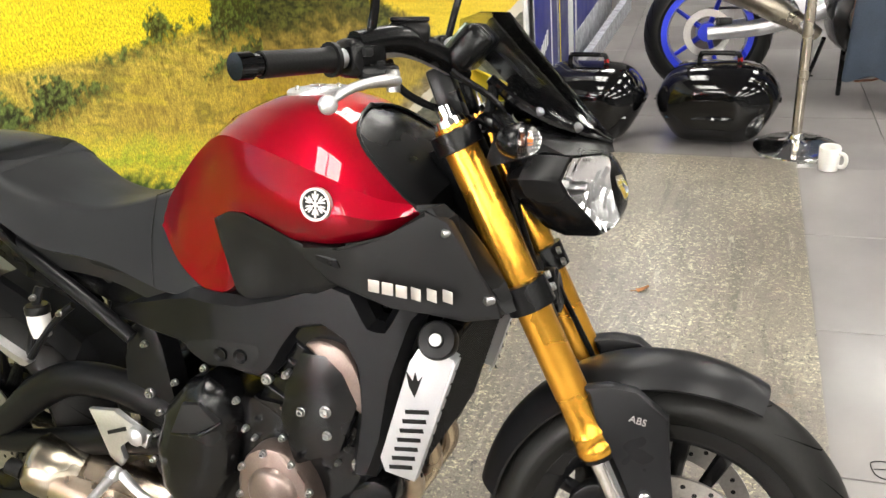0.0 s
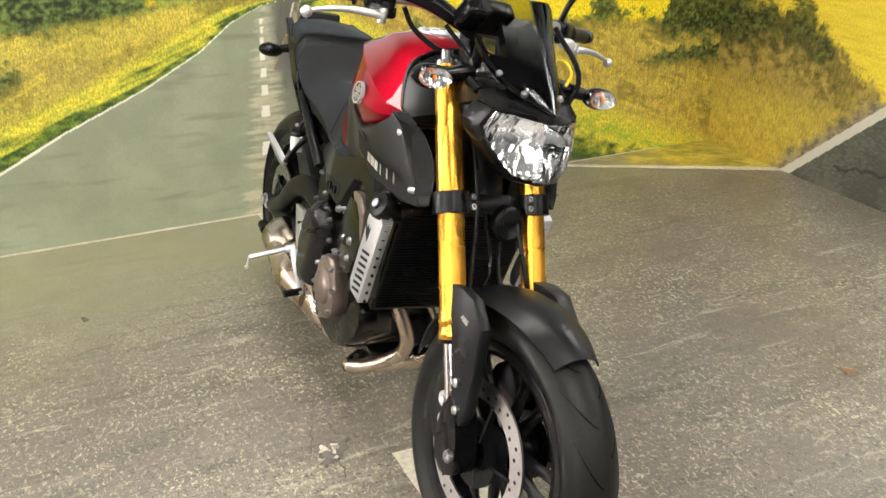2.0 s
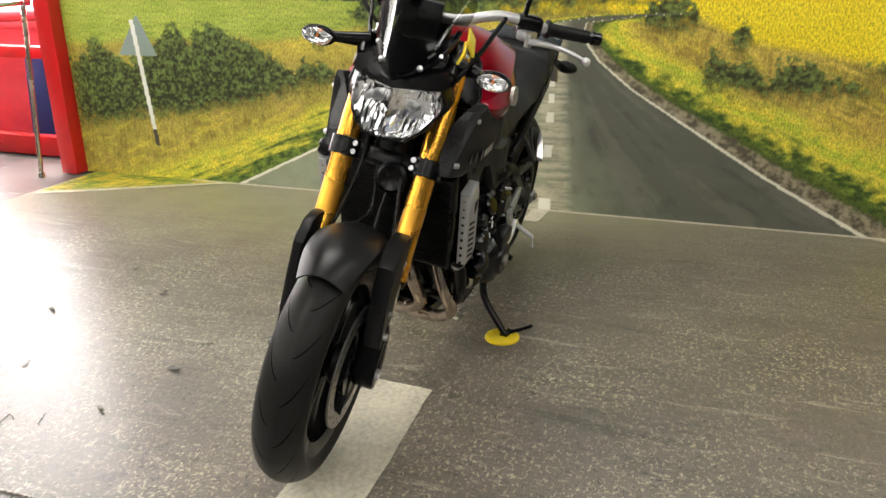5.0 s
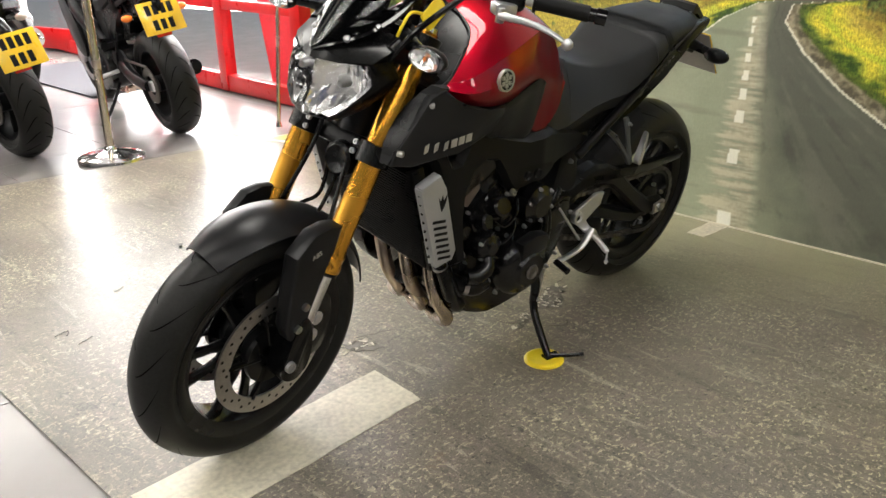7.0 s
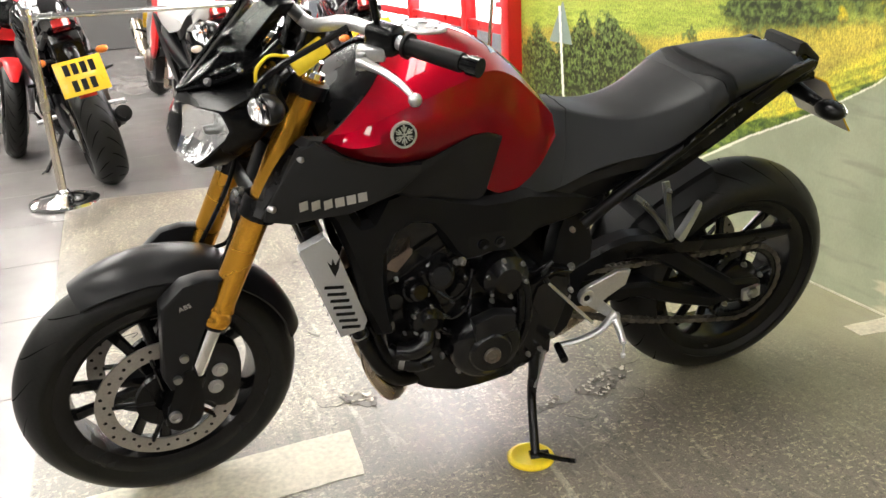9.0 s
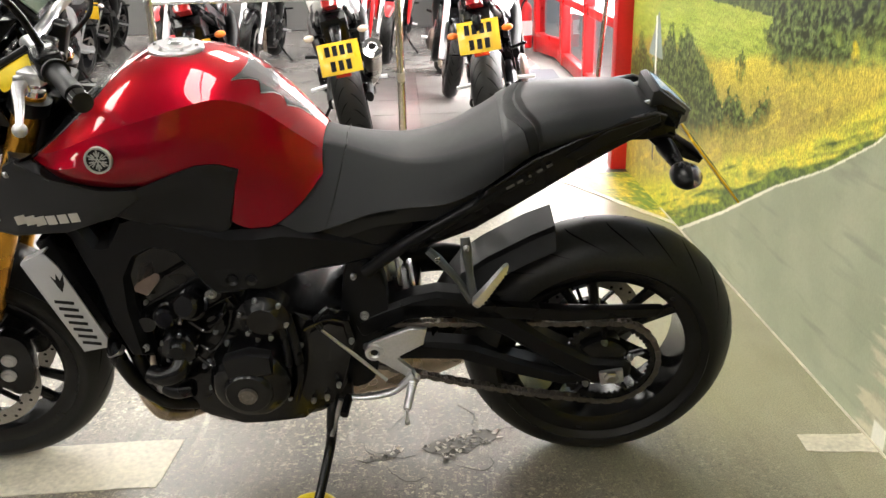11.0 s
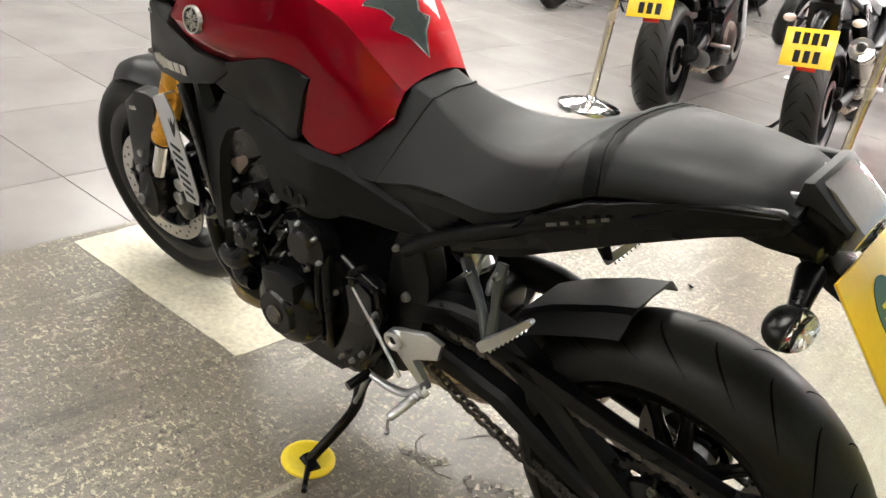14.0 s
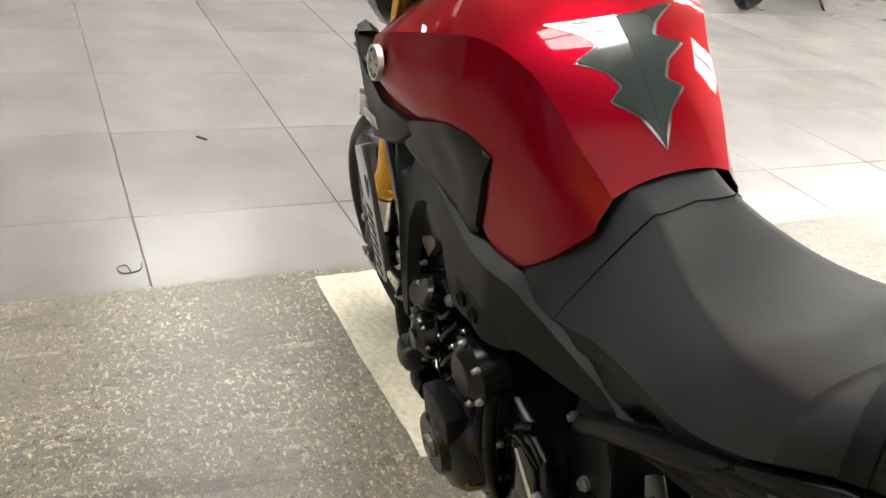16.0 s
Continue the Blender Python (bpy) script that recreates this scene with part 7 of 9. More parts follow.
bpart("head_cover_end", cut(round_outline([(0.900, 0.645), (0.943, 0.652), (0.974, 0.634), (0.994, 0.585), (0.996, 0.530), (0.960, 0.580), (0.940, 0.610)], 3), -0.176, -0.120, 0.010), BRONZE, crank, "bronze cylinder head end")
bpart("head_end_left", cut([(0.925, 0.655), (0.965, 0.645), (0.990, 0.575), (0.960, 0.560), (0.925, 0.600)], 0.130, 0.160, 0.008), BRONZE, crank)
for x, z, r in ((0.885, 0.526, 0.011), (0.930, 0.533, 0.014), (0.930, 0.490, 0.011), (0.862, 0.588, 0.009), (0.845, 0.470, 0.009)):
    bolt(cam_c, x, -0.178, z, r, -1)
for k in range(14):
    x, z = rnd.uniform(0.72, 0.98), rnd.uniform(0.26, 0.62)
    bolt(crank, x, -0.155, z, 0.007, -1)
bpart("lower_fairing", cut(round_outline([(1.035, 0.400), (0.985, 0.410), (0.930, 0.330), (0.880, 0.290), (0.900, 0.262), (0.980, 0.285), (1.025, 0.345)], 3), -0.170, -0.120, 0.010), BLACK, None, "black lower engine cowl")

# exhaust: three headers into a collector and a short muffler under the engine
for u in (-0.092, 0.0, 0.092):
    bpart("exhaust_header", rod([(0.965, u, 0.560), (1.005, u, 0.470), (1.015, u + 0.012, 0.420), (1.020, u + 0.055, 0.330), (0.985, u + 0.070, 0.260), (0.945, u * 0.9 + 0.020, 0.210), (0.900, u * 0.8 - 0.050, 0.180), (0.830, u * 0.4 - 0.030, 0.168)], 0.0180, 16, 6), EXHAUST, None, "heat-tinted steel exhaust header")
    bpart("header_clamp", lathe(bmesh.new(), [(0.019, -0.008), (0.026, -0.008), (0.026, 0.008), (0.019, 0.008)], at(0.988, u, 0.510) @ pose(0, 0, 0, 0, 155, 0), 18, True), STEEL)
bpart("header_link", rod([(0.962, -0.040, 0.228), (0.962, 0.120, 0.228)], 0.009, 10, 1), EXHAUST)
bpart("collector", rod([(0.830, -0.02, 0.166), (0.720, -0.03, 0.166), (0.620, -0.045, 0.175)], [0.045, 0.036, 0.045], 20, 4), EXHAUST)
muf = bpart("muffler", rod([(0.680, -0.05, 0.150), (0.600, -0.065, 0.185), (0.470, -0.085, 0.215), (0.340, -0.105, 0.250), (0.300, -0.110, 0.262)], [0.050, 0.078, 0.088, 0.080, 0.058], 28, 5, 0.85), EXHAUST, None, "stubby steel muffler under the engine")
bpart("muffler_tip", rod([(0.345, -0.125, 0.262), (0.300, -0.138, 0.278), (0.255, -0.150, 0.294), (0.238, -0.155, 0.300)], [0.062, 0.068, 0.062, 0.040], 24, 3, 0.95), TITAN, muf, "rounded silver muffler end cap")
bpart("outlet", rod([(0.262, -0.196, 0.300), (0.232, -0.200, 0.310)], [0.017, 0.016], 16, 1), INK, muf)
bpart("muffler_guard", rod([(0.560, -0.145, 0.205), (0.440, -0.168, 0.225), (0.320, -0.178, 0.265)], [0.020, 0.034, 0.026], 12, 4, 1.6), EXHAUST, muf)

# swingarm with its chain, sprockets, guard and hugger
for s in (-1, 1):
    if s < 0:
        arm = bpart("swingarm", rod([(0.560, 0.100 * s, 0.430), (0.450, 0.104 * s, 0.468), (0.340, 0.112 * s, 0.470), (0.245, 0.116 * s, 0.425), (0.150, 0.118 * s, 0.350), (0.060, 0.118 * s, 0.308), (-0.010, 0.118 * s, 0.300)], [0.030, 0.028, 0.028, 0.028, 0.024, 0.022, 0.020], 16, 5, 1.25), SATIN, None, "satin black curved swingarm")
        bpart("lower_beam", rod([(0.560, 0.098 * s, 0.375), (0.400, 0.106 * s, 0.345), (0.250, 0.114 * s, 0.318), (0.120, 0.118 * s, 0.300), (0.030, 0.118 * s, 0.298)], [0.030, 0.026, 0.022, 0.020, 0.018], 12, 4, 1.2), SATIN, arm)
    else:
        upper = [(0.560, 0.455), (0.500, 0.485), (0.430, 0.512), (0.378, 0.522), (0.318, 0.514), (0.248, 0.480), (0.200, 0.441), (0.140, 0.396), (0.042, 0.335), (-0.031, 0.328), (-0.048, 0.316), (-0.048, 0.288), (-0.026, 0.272), (0.041, 0.271), (0.103, 0.308), (0.177, 0.362), (0.237, 0.405), (0.290, 0.438), (0.360, 0.460), (0.440, 0.452), (0.545, 0.405)]
        arm = bpart("swingarm", pillow(upper, 0.108, 0.012, 0.009, s, None, 0.009, 0.035, True), SATIN, None, "satin black braced swingarm", 0.45)
        bpart("lower_beam", pillow([(0.560, 0.400), (0.458, 0.394), (0.304, 0.378), (0.204, 0.337), (0.104, 0.302), (0.022, 0.298), (0.022, 0.273), (0.104, 0.262), (0.205, 0.292), (0.332, 0.340), (0.436, 0.344), (0.560, 0.345)], 0.103, 0.012, 0.008, s, None, 0.009, 0.035, True), SATIN, arm, "", 0.45)
    bpart("axle_block", slab(0.052, 0.012, 0.034, at(0.000, 0.134 * s, 0.304) @ pose(0, 0, 0, 0, 10, 0), 0.003), ALLOY, arm, "silver chain adjuster plate")
    bpart("axle_nut", lathe(bmesh.new(), [(0, 0.012), (0.010, 0.012), (0.012, 0.010), (0.016, 0.008), (0.016, 0)], at(0.002, 0.139 * s, 0.308) @ pose(0, 0, 0, -90 * s), 6), STEEL, arm)
bpart("swingarm_bridge", slab(0.10, 0.200, 0.080, at(0.465, 0, 0.440), 0.02, 3), SATIN)
# rear sprocket and chain
bm = bmesh.new()
n = 45
outer = []
for k in range(n * 2):
    a = math.pi * k / n
    r = 0.113 if k % 2 else 0.105
    outer.append((r * math.cos(a), r * math.sin(a)))
pr = [[Vector((x, 0.089, z + RA.z)) for x, z in outer], [Vector((x, 0.097, z + RA.z)) for x, z in outer], [Vector((x * 0.84, 0.097, z * 0.84 + RA.z)) for x, z in outer], [Vector((x * 0.84, 0.089, z * 0.84 + RA.z)) for x, z in outer]]
rings(bm, pr + [pr[0]], True, False)
sprocket = bpart("rear_sprocket", bm, ENGINE, None, "dark steel rear sprocket", 0.4)
bpart("sprocket_carrier", lathe(bmesh.new(), [(0.02, 0.106), (0.042, 0.104), (0.060, 0.096), (0.064, 0.085), (0.02, 0.085)], at(RA.x, 0, RA.z) @ pose(0, 0, 0, -90), 32), ENGINE, sprocket)
for k in range(5):
    a = k * 2 * math.pi / 5 + 0.3
    bpart("carrier_arm", rod([(RA.x + 0.05 * math.cos(a), 0.094, RA.z + 0.05 * math.sin(a)), (RA.x + 0.094 * math.cos(a), 0.094, RA.z + 0.094 * math.sin(a))], 0.012, 8, 1, 0.5), ENGINE, sprocket)
    bolt(sprocket, RA.x + 0.062 * math.cos(a), 0.105, RA.z + 0.062 * math.sin(a), 0.010, 1)
path = []
r1, r2, cx, cz = 0.110, 0.042, 0.600, 0.395
for a in np.linspace(98, 278, 26):
    path.append((r1 * math.cos(radians(a)), RA.z + r1 * math.sin(radians(a))))
for t_ in np.linspace(0, 1, 40)[1:-1]:
    a0, a1 = (r1 * math.cos(radians(278)), RA.z + r1 * math.sin(radians(278))), (cx + r2 * math.cos(radians(278)), cz + r2 * math.sin(radians(278)))
    path.append((a0[0] + (a1[0] - a0[0]) * t_, a0[1] + (a1[1] - a0[1]) * t_ - 0.018 * math.sin(math.pi * t_)))
for a in np.linspace(-82, 98, 10):
    path.append((cx + r2 * math.cos(radians(a)), cz + r2 * math.sin(radians(a))))
for t_ in np.linspace(0, 1, 40)[1:-1]:
    a0, a1 = (cx + r2 * math.cos(radians(98)), cz + r2 * math.sin(radians(98))), (r1 * math.cos(radians(98)), RA.z + r1 * math.sin(radians(98)))
    path.append((a0[0] + (a1[0] - a0[0]) * t_, a0[1] + (a1[1] - a0[1]) * t_))
bm = bmesh.new()
for k, (a, b) in enumerate(zip(path, path[1:] + path[:1])):
    dx, dz = b[0] - a[0], b[1] - a[1]
    if math.hypot(dx, dz) < 1e-4:
        continue
    m = at((a[0] + b[0]) / 2, 0.093, (a[1] + b[1]) / 2) @ Matrix.Rotation(-math.atan2(dz, dx), 4, "Y")
    for u in (-0.008, 0.008):
        box(bm, math.hypot(dx, dz) * 1.12, 0.0028, 0.0125 if k % 2 else 0.0105, m @ at(0, u * (1.0 if k % 2 else 0.75), 0))
    lathe(bm, [(0.0052, -0.010), (0.0052, 0.010)], at(a[0], 0.093, a[1]) @ pose(0, 0, 0, 90), 8)
bpart("drive_chain", bm, CHAIN, None, "dark greasy drive chain", 0.5)
bpart("chain_guard", cut([(0.455, 0.500), (0.300, 0.492), (0.080, 0.472), (-0.100, 0.470), (-0.085, 0.450), (0.100, 0.445), (0.300, 0.462), (0.450, 0.468)], 0.096, 0.120, 0.004), BLACK, None, "black chain guard")
rows = []
for x, zt, w in ((0.392, 0.415, 0.90), (0.362, 0.470, 0.95), (0.325, 0.522, 1.0), (0.270, 0.562, 1.0), (0.180, 0.612, 1.0), (0.128, 0.634, 0.95)):
    half = [(0, zt + 0.006), (0.050 * w, zt + 0.005), (0.062 * w, zt - 0.002), (0.092 * w, zt - 0.034), (0.088 * w, zt - 0.034), (0.058 * w, zt - 0.006), (0.0, zt + 0.001)]
    rows.append([Vector((x, u, z)) for u, z in half] + [Vector((x, -u, z)) for u, z in reversed(half[1:-1])])
bpart("rear_hugger", rings(bmesh.new(), rows), DULLBLACK, None, "black faceted rear tyre hugger", 0.25)
# shock, reservoir
bpart("shock", rod([(0.470, -0.02, 0.500), (0.560, -0.03, 0.600)], 0.024, 16, 1), ALLOY, None, "silver rear shock")
bm = bmesh.new()
tube(bm, [Vector((0.43 + 0.20 * t_, -0.02 + 0.036 * math.cos(22 * t_ * 2), 0.47 + 0.16 * t_ + 0.036 * math.sin(22 * t_ * 2))) for t_ in np.linspace(0, 1, 60)], 0.0055, 6, 1)
bpart("shock_spring", bm, ALLOY)
bpart("fluid_reservoir", lathe(bmesh.new(), [(0, -0.028), (0.018, -0.028), (0.021, 0.0), (0.021, 0.018), (0.018, 0.02)], at(0.318, -0.145, 0.600), 20), CERAMIC, None, "milky rear brake fluid reservoir")
bpart("reservoir_lid", lathe(bmesh.new(), [(0, 0.034), (0.020, 0.034), (0.023, 0.030), (0.023, 0.018), (0, 0.018)], at(0.318, -0.145, 0.600), 20), BLACK)
# rider pegs, hangers, shifter, brake pedal
for s in (-1, 1):
    if s > 0:
        hang = bpart("peg_hanger", cut([(0.530, 0.416), (0.524, 0.432), (0.509, 0.440), (0.436, 0.472), (0.400, 0.468), (0.408, 0.430), (0.455, 0.408), (0.470, 0.396), (0.436, 0.368), (0.426, 0.352), (0.436, 0.342), (0.452, 0.350), (0.500, 0.392), (0.522, 0.400)], 0.158, 0.170, 0.003), ALLOY, None, "silver foot-peg hanger plate")
        bpart("hanger_boss", lathe(bmesh.new(), [(0.008, 0.006), (0.012, 0.010), (0.019, 0.009), (0.020, 0)], at(0.511, 0.168, 0.416) @ pose(0, 0, 0, -90), 20), ALLOY, hang)
        bpart("boss_plug", lathe(bmesh.new(), [(0, 0.006), (0.008, 0.006)], at(0.511, 0.168, 0.416) @ pose(0, 0, 0, -90), 16), INK, hang)
    else:
        hang = bpart("peg_hanger", cut([(0.548, 0.408), (0.524, 0.418), (0.500, 0.428), (0.477, 0.447), (0.414, 0.441), (0.436, 0.385), (0.448, 0.345), (0.470, 0.328), (0.484, 0.345), (0.472, 0.372), (0.500, 0.395), (0.535, 0.378)], 0.146 * s, 0.158 * s, 0.003), ALLOY, None, "silver foot-peg hanger plate")
        # thin ink sheet on the plate for the slot's dark inside
        bpart("hanger_slot_shade", cut([(0.496, 0.418), (0.452, 0.402), (0.452, 0.394), (0.498, 0.410)], 0.1575 * s, 0.1588 * s, 0), INK, hang)
        bpart("hanger_boss", lathe(bmesh.new(), [(0, 0.018), (0.010, 0.018), (0.018, 0.012), (0.020, 0)], at(0.522, 0.156 * s, 0.405) @ pose(0, 0, 0, -90 * s), 18), ALLOY, hang)
    bm = bmesh.new()
    p0, p1 = (Vector((0.430, 0.172, 0.352)), Vector((0.445, 0.248, 0.324))) if s > 0 else (Vector((0.468, -0.165, 0.325)), Vector((0.475, -0.295, 0.300)))
    ribs = [p0.lerp(p1, k / 20) for k in range(21)]
    tube(bm, ribs, [0.0135] * 4 + [(0.0112 - 0.00015 * k) if k % 2 else 0.0088 for k in range(16)] + [0.007], 10, 1, 0.85)
    peg = bpart("foot_peg", bm, ALLOY, hang, "silver ribbed foot peg")
    bpart("peg_feeler", rod([p1, p1 + Vector((0, 0.003 * s, -0.024)), p1 + Vector((0, 0.004 * s, -0.028)), p1 + Vector((0, 0.004 * s, -0.036))], [0.003, 0.003, 0.0065, 0.004], 10, 1), ALLOY, peg)
    if s > 0:
        bpart("pedal", rod([(0.430, 0.176, 0.362), (0.470, 0.178, 0.318), (0.527, 0.176, 0.300), (0.578, 0.172, 0.296)], [0.011, 0.010, 0.009, 0.007], 10, 4, 0.7), ALLOY, hang, "silver foot pedal")
        bpart("pedal_toe", rod([(0.574, 0.172, 0.296), (0.580, 0.222, 0.290)], 0.0095, 12, 1), BLACK, hang)
        continue
    bpart("pedal", rod([(0.478, 0.168 * s, 0.322), (0.520, 0.172 * s, 0.290), (0.590, 0.176 * s, 0.262), (0.630, 0.182 * s, 0.258)], [0.011, 0.009, 0.008, 0.007], 10, 4, 0.7), ALLOY, hang, "silver foot pedal")
    bpart("pedal_toe", rod([(0.618, 0.178 * s, 0.258), (0.622, 0.228 * s, 0.252)], 0.0105, 12, 1), BLACK, hang)
bpart("shift_rod", rod([(0.615, 0.172, 0.478), (0.489, 0.176, 0.344)], 0.0040, 8, 1), ALLOY, None, "thin silver shift rod")
bpart("shift_arm", rod([(0.615, 0.172, 0.478), (0.625, 0.165, 0.500), (0.600, 0.155, 0.520)], 0.007, 8, 2), BLACK)

# side stand on its yellow puck
W = bike.matrix_world.inverted()
foot = W @ Vector((0.655, 0.335, 0.012))
stand = bpart("side_stand", rod([(0.610, 0.120, 0.262), (0.618, 0.150, 0.225), (0.628, 0.17, 0.15), foot], [0.016, 0.014, 0.0115, 0.011], 12, 4), BLACK, None, "black side stand, folded out")
bpart("stand_foot", rod([foot + Vector((0.015, 0.0, 0.0)), foot + Vector((-0.03, 0.01, 0.001))], [0.014, 0.012], 10, 1, 0.5), BLACK, stand)
bpart("stand_prong", rod([foot, W @ Vector((0.610, 0.385, 0.016)), W @ Vector((0.588, 0.408, 0.020))], [0.008, 0.0055, 0.006], 8, 3), BLACK, stand)
bpart("stand_bracket", slab(0.06, 0.03, 0.06, at(0.600, 0.120, 0.275), 0.008), SATIN, stand)
bpart("stand_spring", rod([(0.595, 0.150, 0.270), (0.622, 0.166, 0.180)], 0.006, 8, 1), STEEL, stand)
puck = tagged(finish(lathe(bmesh.new(), [(0, 0.008), (0.040, 0.008), (0.044, 0.010), (0.052, 0.009), (0.056, 0.005), (0.056, 0.0), (0, 0)], at(0.665, 0.330, 0.001), 36), "stand_puck", YELLOW), "round yellow plastic puck under the side stand", "stand puck")


# ---- the shop front and the barrier ----
def red_post(name, x, y, sx, sy, h, z0=0.0, label="red painted shop-front post"):
    return tagged(finish(slab(sx, sy, h, at(x, y, z0 + h / 2), 0.006), name, SIGNRED), label, "post", kind="structure")


red_post("trim_post", -0.610, -2.555, 0.125, 0.105, 2.88)
PANE = mat("window_glass", (1, 1, 1), 0.0, trans=1.0, ior=1.05, grain=0)
FRONT_X = -0.88
front_posts = (-2.66, -3.95, -5.25, -6.55, -8.6, -10.95)
win = thing("window_1", at(FRONT_X, 0, 0), "red framed glazed shop front with daylight behind", "window", kind="structure")
for y in front_posts:
    part("frame_post", slab(0.09, 0.10, 2.88, at(0, y, 1.44), 0.006), SIGNRED, win)
for a, b in zip(front_posts, front_posts[1:]):
    for z, h in ((0.06, 0.12), (0.62, 0.07), (2.2, 0.08), (2.84, 0.08)):
        part("frame_rail", slab(0.07, abs(b - a) - 0.10, h, at(0, (a + b) / 2, z), 0.006), SIGNRED, win)
    p_ = part("pane", slab(0.008, abs(b - a) - 0.10, 2.74, at(-0.012, (a + b) / 2, 1.45)), PANE, win, smooth=0)
    p_.visible_shadow = False
red_post("trim_return", -0.745, -2.60, 0.20, 0.05, 2.88)
# inner red door leaf and a wall fire point
leaf = thing("door_1", pose(-0.80, -7.2, 0, 0, 0, 12), "red framed glazed shop door standing ajar", "door", kind="structure")
for y in (-0.42, 0.42):
    part("stile", slab(0.05, 0.09, 2.05, at(0, y, 1.03), 0.005), SIGNRED, leaf)
for z, h in ((0.12, 0.2), (1.0, 0.09), (2.0, 0.1)):
    part("rail", slab(0.05, 0.75, h, at(0, 0, z), 0.005), SIGNRED, leaf)
g_ = part("pane", slab(0.006, 0.76, 1.9, at(0, 0, 1.02)), PANE, leaf, smooth=0)
g_.visible_shadow = False
part("handle", rod([(0.05, -0.36, 0.9), (0.07, -0.36, 0.95), (0.07, -0.36, 1.2), (0.05, -0.36, 1.25)], 0.012, 10, 4), CHROME, leaf)
flat_piece("entrance_mat", [(-0.05, -4.45), (-0.70, -4.55), (-0.72, -6.25), (0.02, -6.15)], -0.006, 0.006, MATRUBBER, "dark grey ribbed entrance mat on the tiles", "mat", kind="")
ext = thing("fire_extinguisher", at(-0.62, -7.9, 0.02), "red fire extinguisher with a black hose", "fire extinguisher")
part("cylinder", lathe(bmesh.new(), [(0, 0), (0.07, 0), (0.075, 0.02), (0.075, 0.42), (0.05, 0.48), (0.02, 0.50), (0.02, 0.53)], Matrix(), 24), SIGNRED, ext)
part("valve", slab(0.03, 0.10, 0.05, at(0, 0, 0.55), 0.006), BLACK, ext)
part("hose", rod([(0.0, 0.05, 0.55), (0.06, 0.09, 0.45), (0.07, 0.07, 0.25), (0.06, 0.05, 0.18)], 0.011, 8, 4), BLACK, ext)
part("label_band", lathe(bmesh.new(), [(0.0755, 0.14), (0.0765, 0.14), (0.0765, 0.30), (0.0755, 0.30)], Matrix(), 24, True), WHITE, ext)

# outside: a wheelie bin and a leaning board
bin_ = thing("wheelie_bin", pose(-1.42, -3.62, -0.05, 0, 0, 20), "red plastic wheelie bin standing outside the window", "wheelie bin")
part("body", rings(bmesh.new(), [[Vector((sx * 0.21, sy * 0.23, 0.04)) for sx, sy in ((-1, -1), (1, -1), (1, 1), (-1, 1))], [Vector((sx * 0.27, sy * 0.29, 0.78)) for sx, sy in ((-1, -1), (1, -1), (1, 1), (-1, 1))]]), BINRED, bin_)
part("rim", slab(0.60, 0.64, 0.045, at(0, 0, 0.79), 0.012), BINRED, bin_)
part("lid", slab(0.60, 0.62, 0.06, at(0.0, 0, 0.845), 0.025, 3), BINRED, bin_)
part("handle", rod([(-0.30, -0.25, 0.80), (-0.36, -0.2, 0.84), (-0.36, 0.2, 0.84), (-0.30, 0.25, 0.80)], 0.014, 8, 3), BINRED, bin_)
for s in (-1, 1):
    part("wheel", lathe(bmesh.new(), [(0, -0.02), (0.09, -0.025), (0.10, -0.015), (0.10, 0.015), (0.09, 0.025), (0, 0.02)], at(-0.20, 0.25 * s, 0.10) @ ACROSS, 24), RUBBER, bin_)
board = thing("leaning_board", pose(-1.08, -3.18, -0.05, 0, -6, 8), "dark blue board leaning outside the window", "board")
part("panel", slab(0.02, 0.28, 0.66, at(0, 0, 0.34), 0.003), NAVY, board)
part("edge", slab(0.026, 0.29, 0.02, at(0, 0, 0.01), 0.003), BLACK, board)


def stanchion(m, label, pole_h=0.968, lean=None):
    st = thing("stanchion", m, label, "barrier post", "barrier posts")
    part("base", lathe(bmesh.new(), [(0, 0.052), (0.030, 0.052), (0.050, 0.046), (0.105, 0.036), (0.155, 0.022), (0.170, 0.014), (0.173, 0.0), (0, 0)], Matrix(), 40), CHROME, st, "domed polished steel base")
    part("collar", lathe(bmesh.new(), [(0.0, 0.072), (0.026, 0.070), (0.034, 0.055), (0.034, 0.045)], Matrix(), 24), CHROME, st)
    part("pole", rod([(0, 0, 0.03), (0, 0, pole_h)], 0.0215, 20, 1), BRASSY, st, "brushed steel tube")
    part("cap", lathe(bmesh.new(), [(0, 0.030), (0.018, 0.027), (0.027, 0.010), (0.027, -0.012), (0.022, -0.014)], at(0, 0, pole_h), 24), CHROME, st)
    part("rail_ring", lathe(bmesh.new(), [(0.022, -0.014), (0.029, -0.012), (0.029, 0.012), (0.022, 0.014)], at(0, 0, pole_h - 0.05), 20, True), CHROME, st)
    return st


BRASSY = mat("worn_steel_tube", (0.60, 0.55, 0.46), 0.24, 1.0, grain=0.12, scale=60)
first_post = stanchion(at(0.575, -2.70, 0.0), "polished steel barrier post with a domed base")
copy_thing(first_post, at(1.875, -2.66, 0.0))
copy_thing(first_post, at(1.70, 2.70, -0.008))
loose = thing("barrier_pole", pose(-0.45, -2.66, 0, 0, 0, 0), "slim steel barrier pole leaning on the red post", "barrier pole")
part("pole", rod([(0, 0, 0.02), (-0.07, 0.02, 0.93)], 0.0125, 14, 1), BRASSY, loose)
part("foot", lathe(bmesh.new(), [(0, 0.03), (0.015, 0.028), (0.020, 0.0), (0, 0)], Matrix(), 16), CHROME, loose)
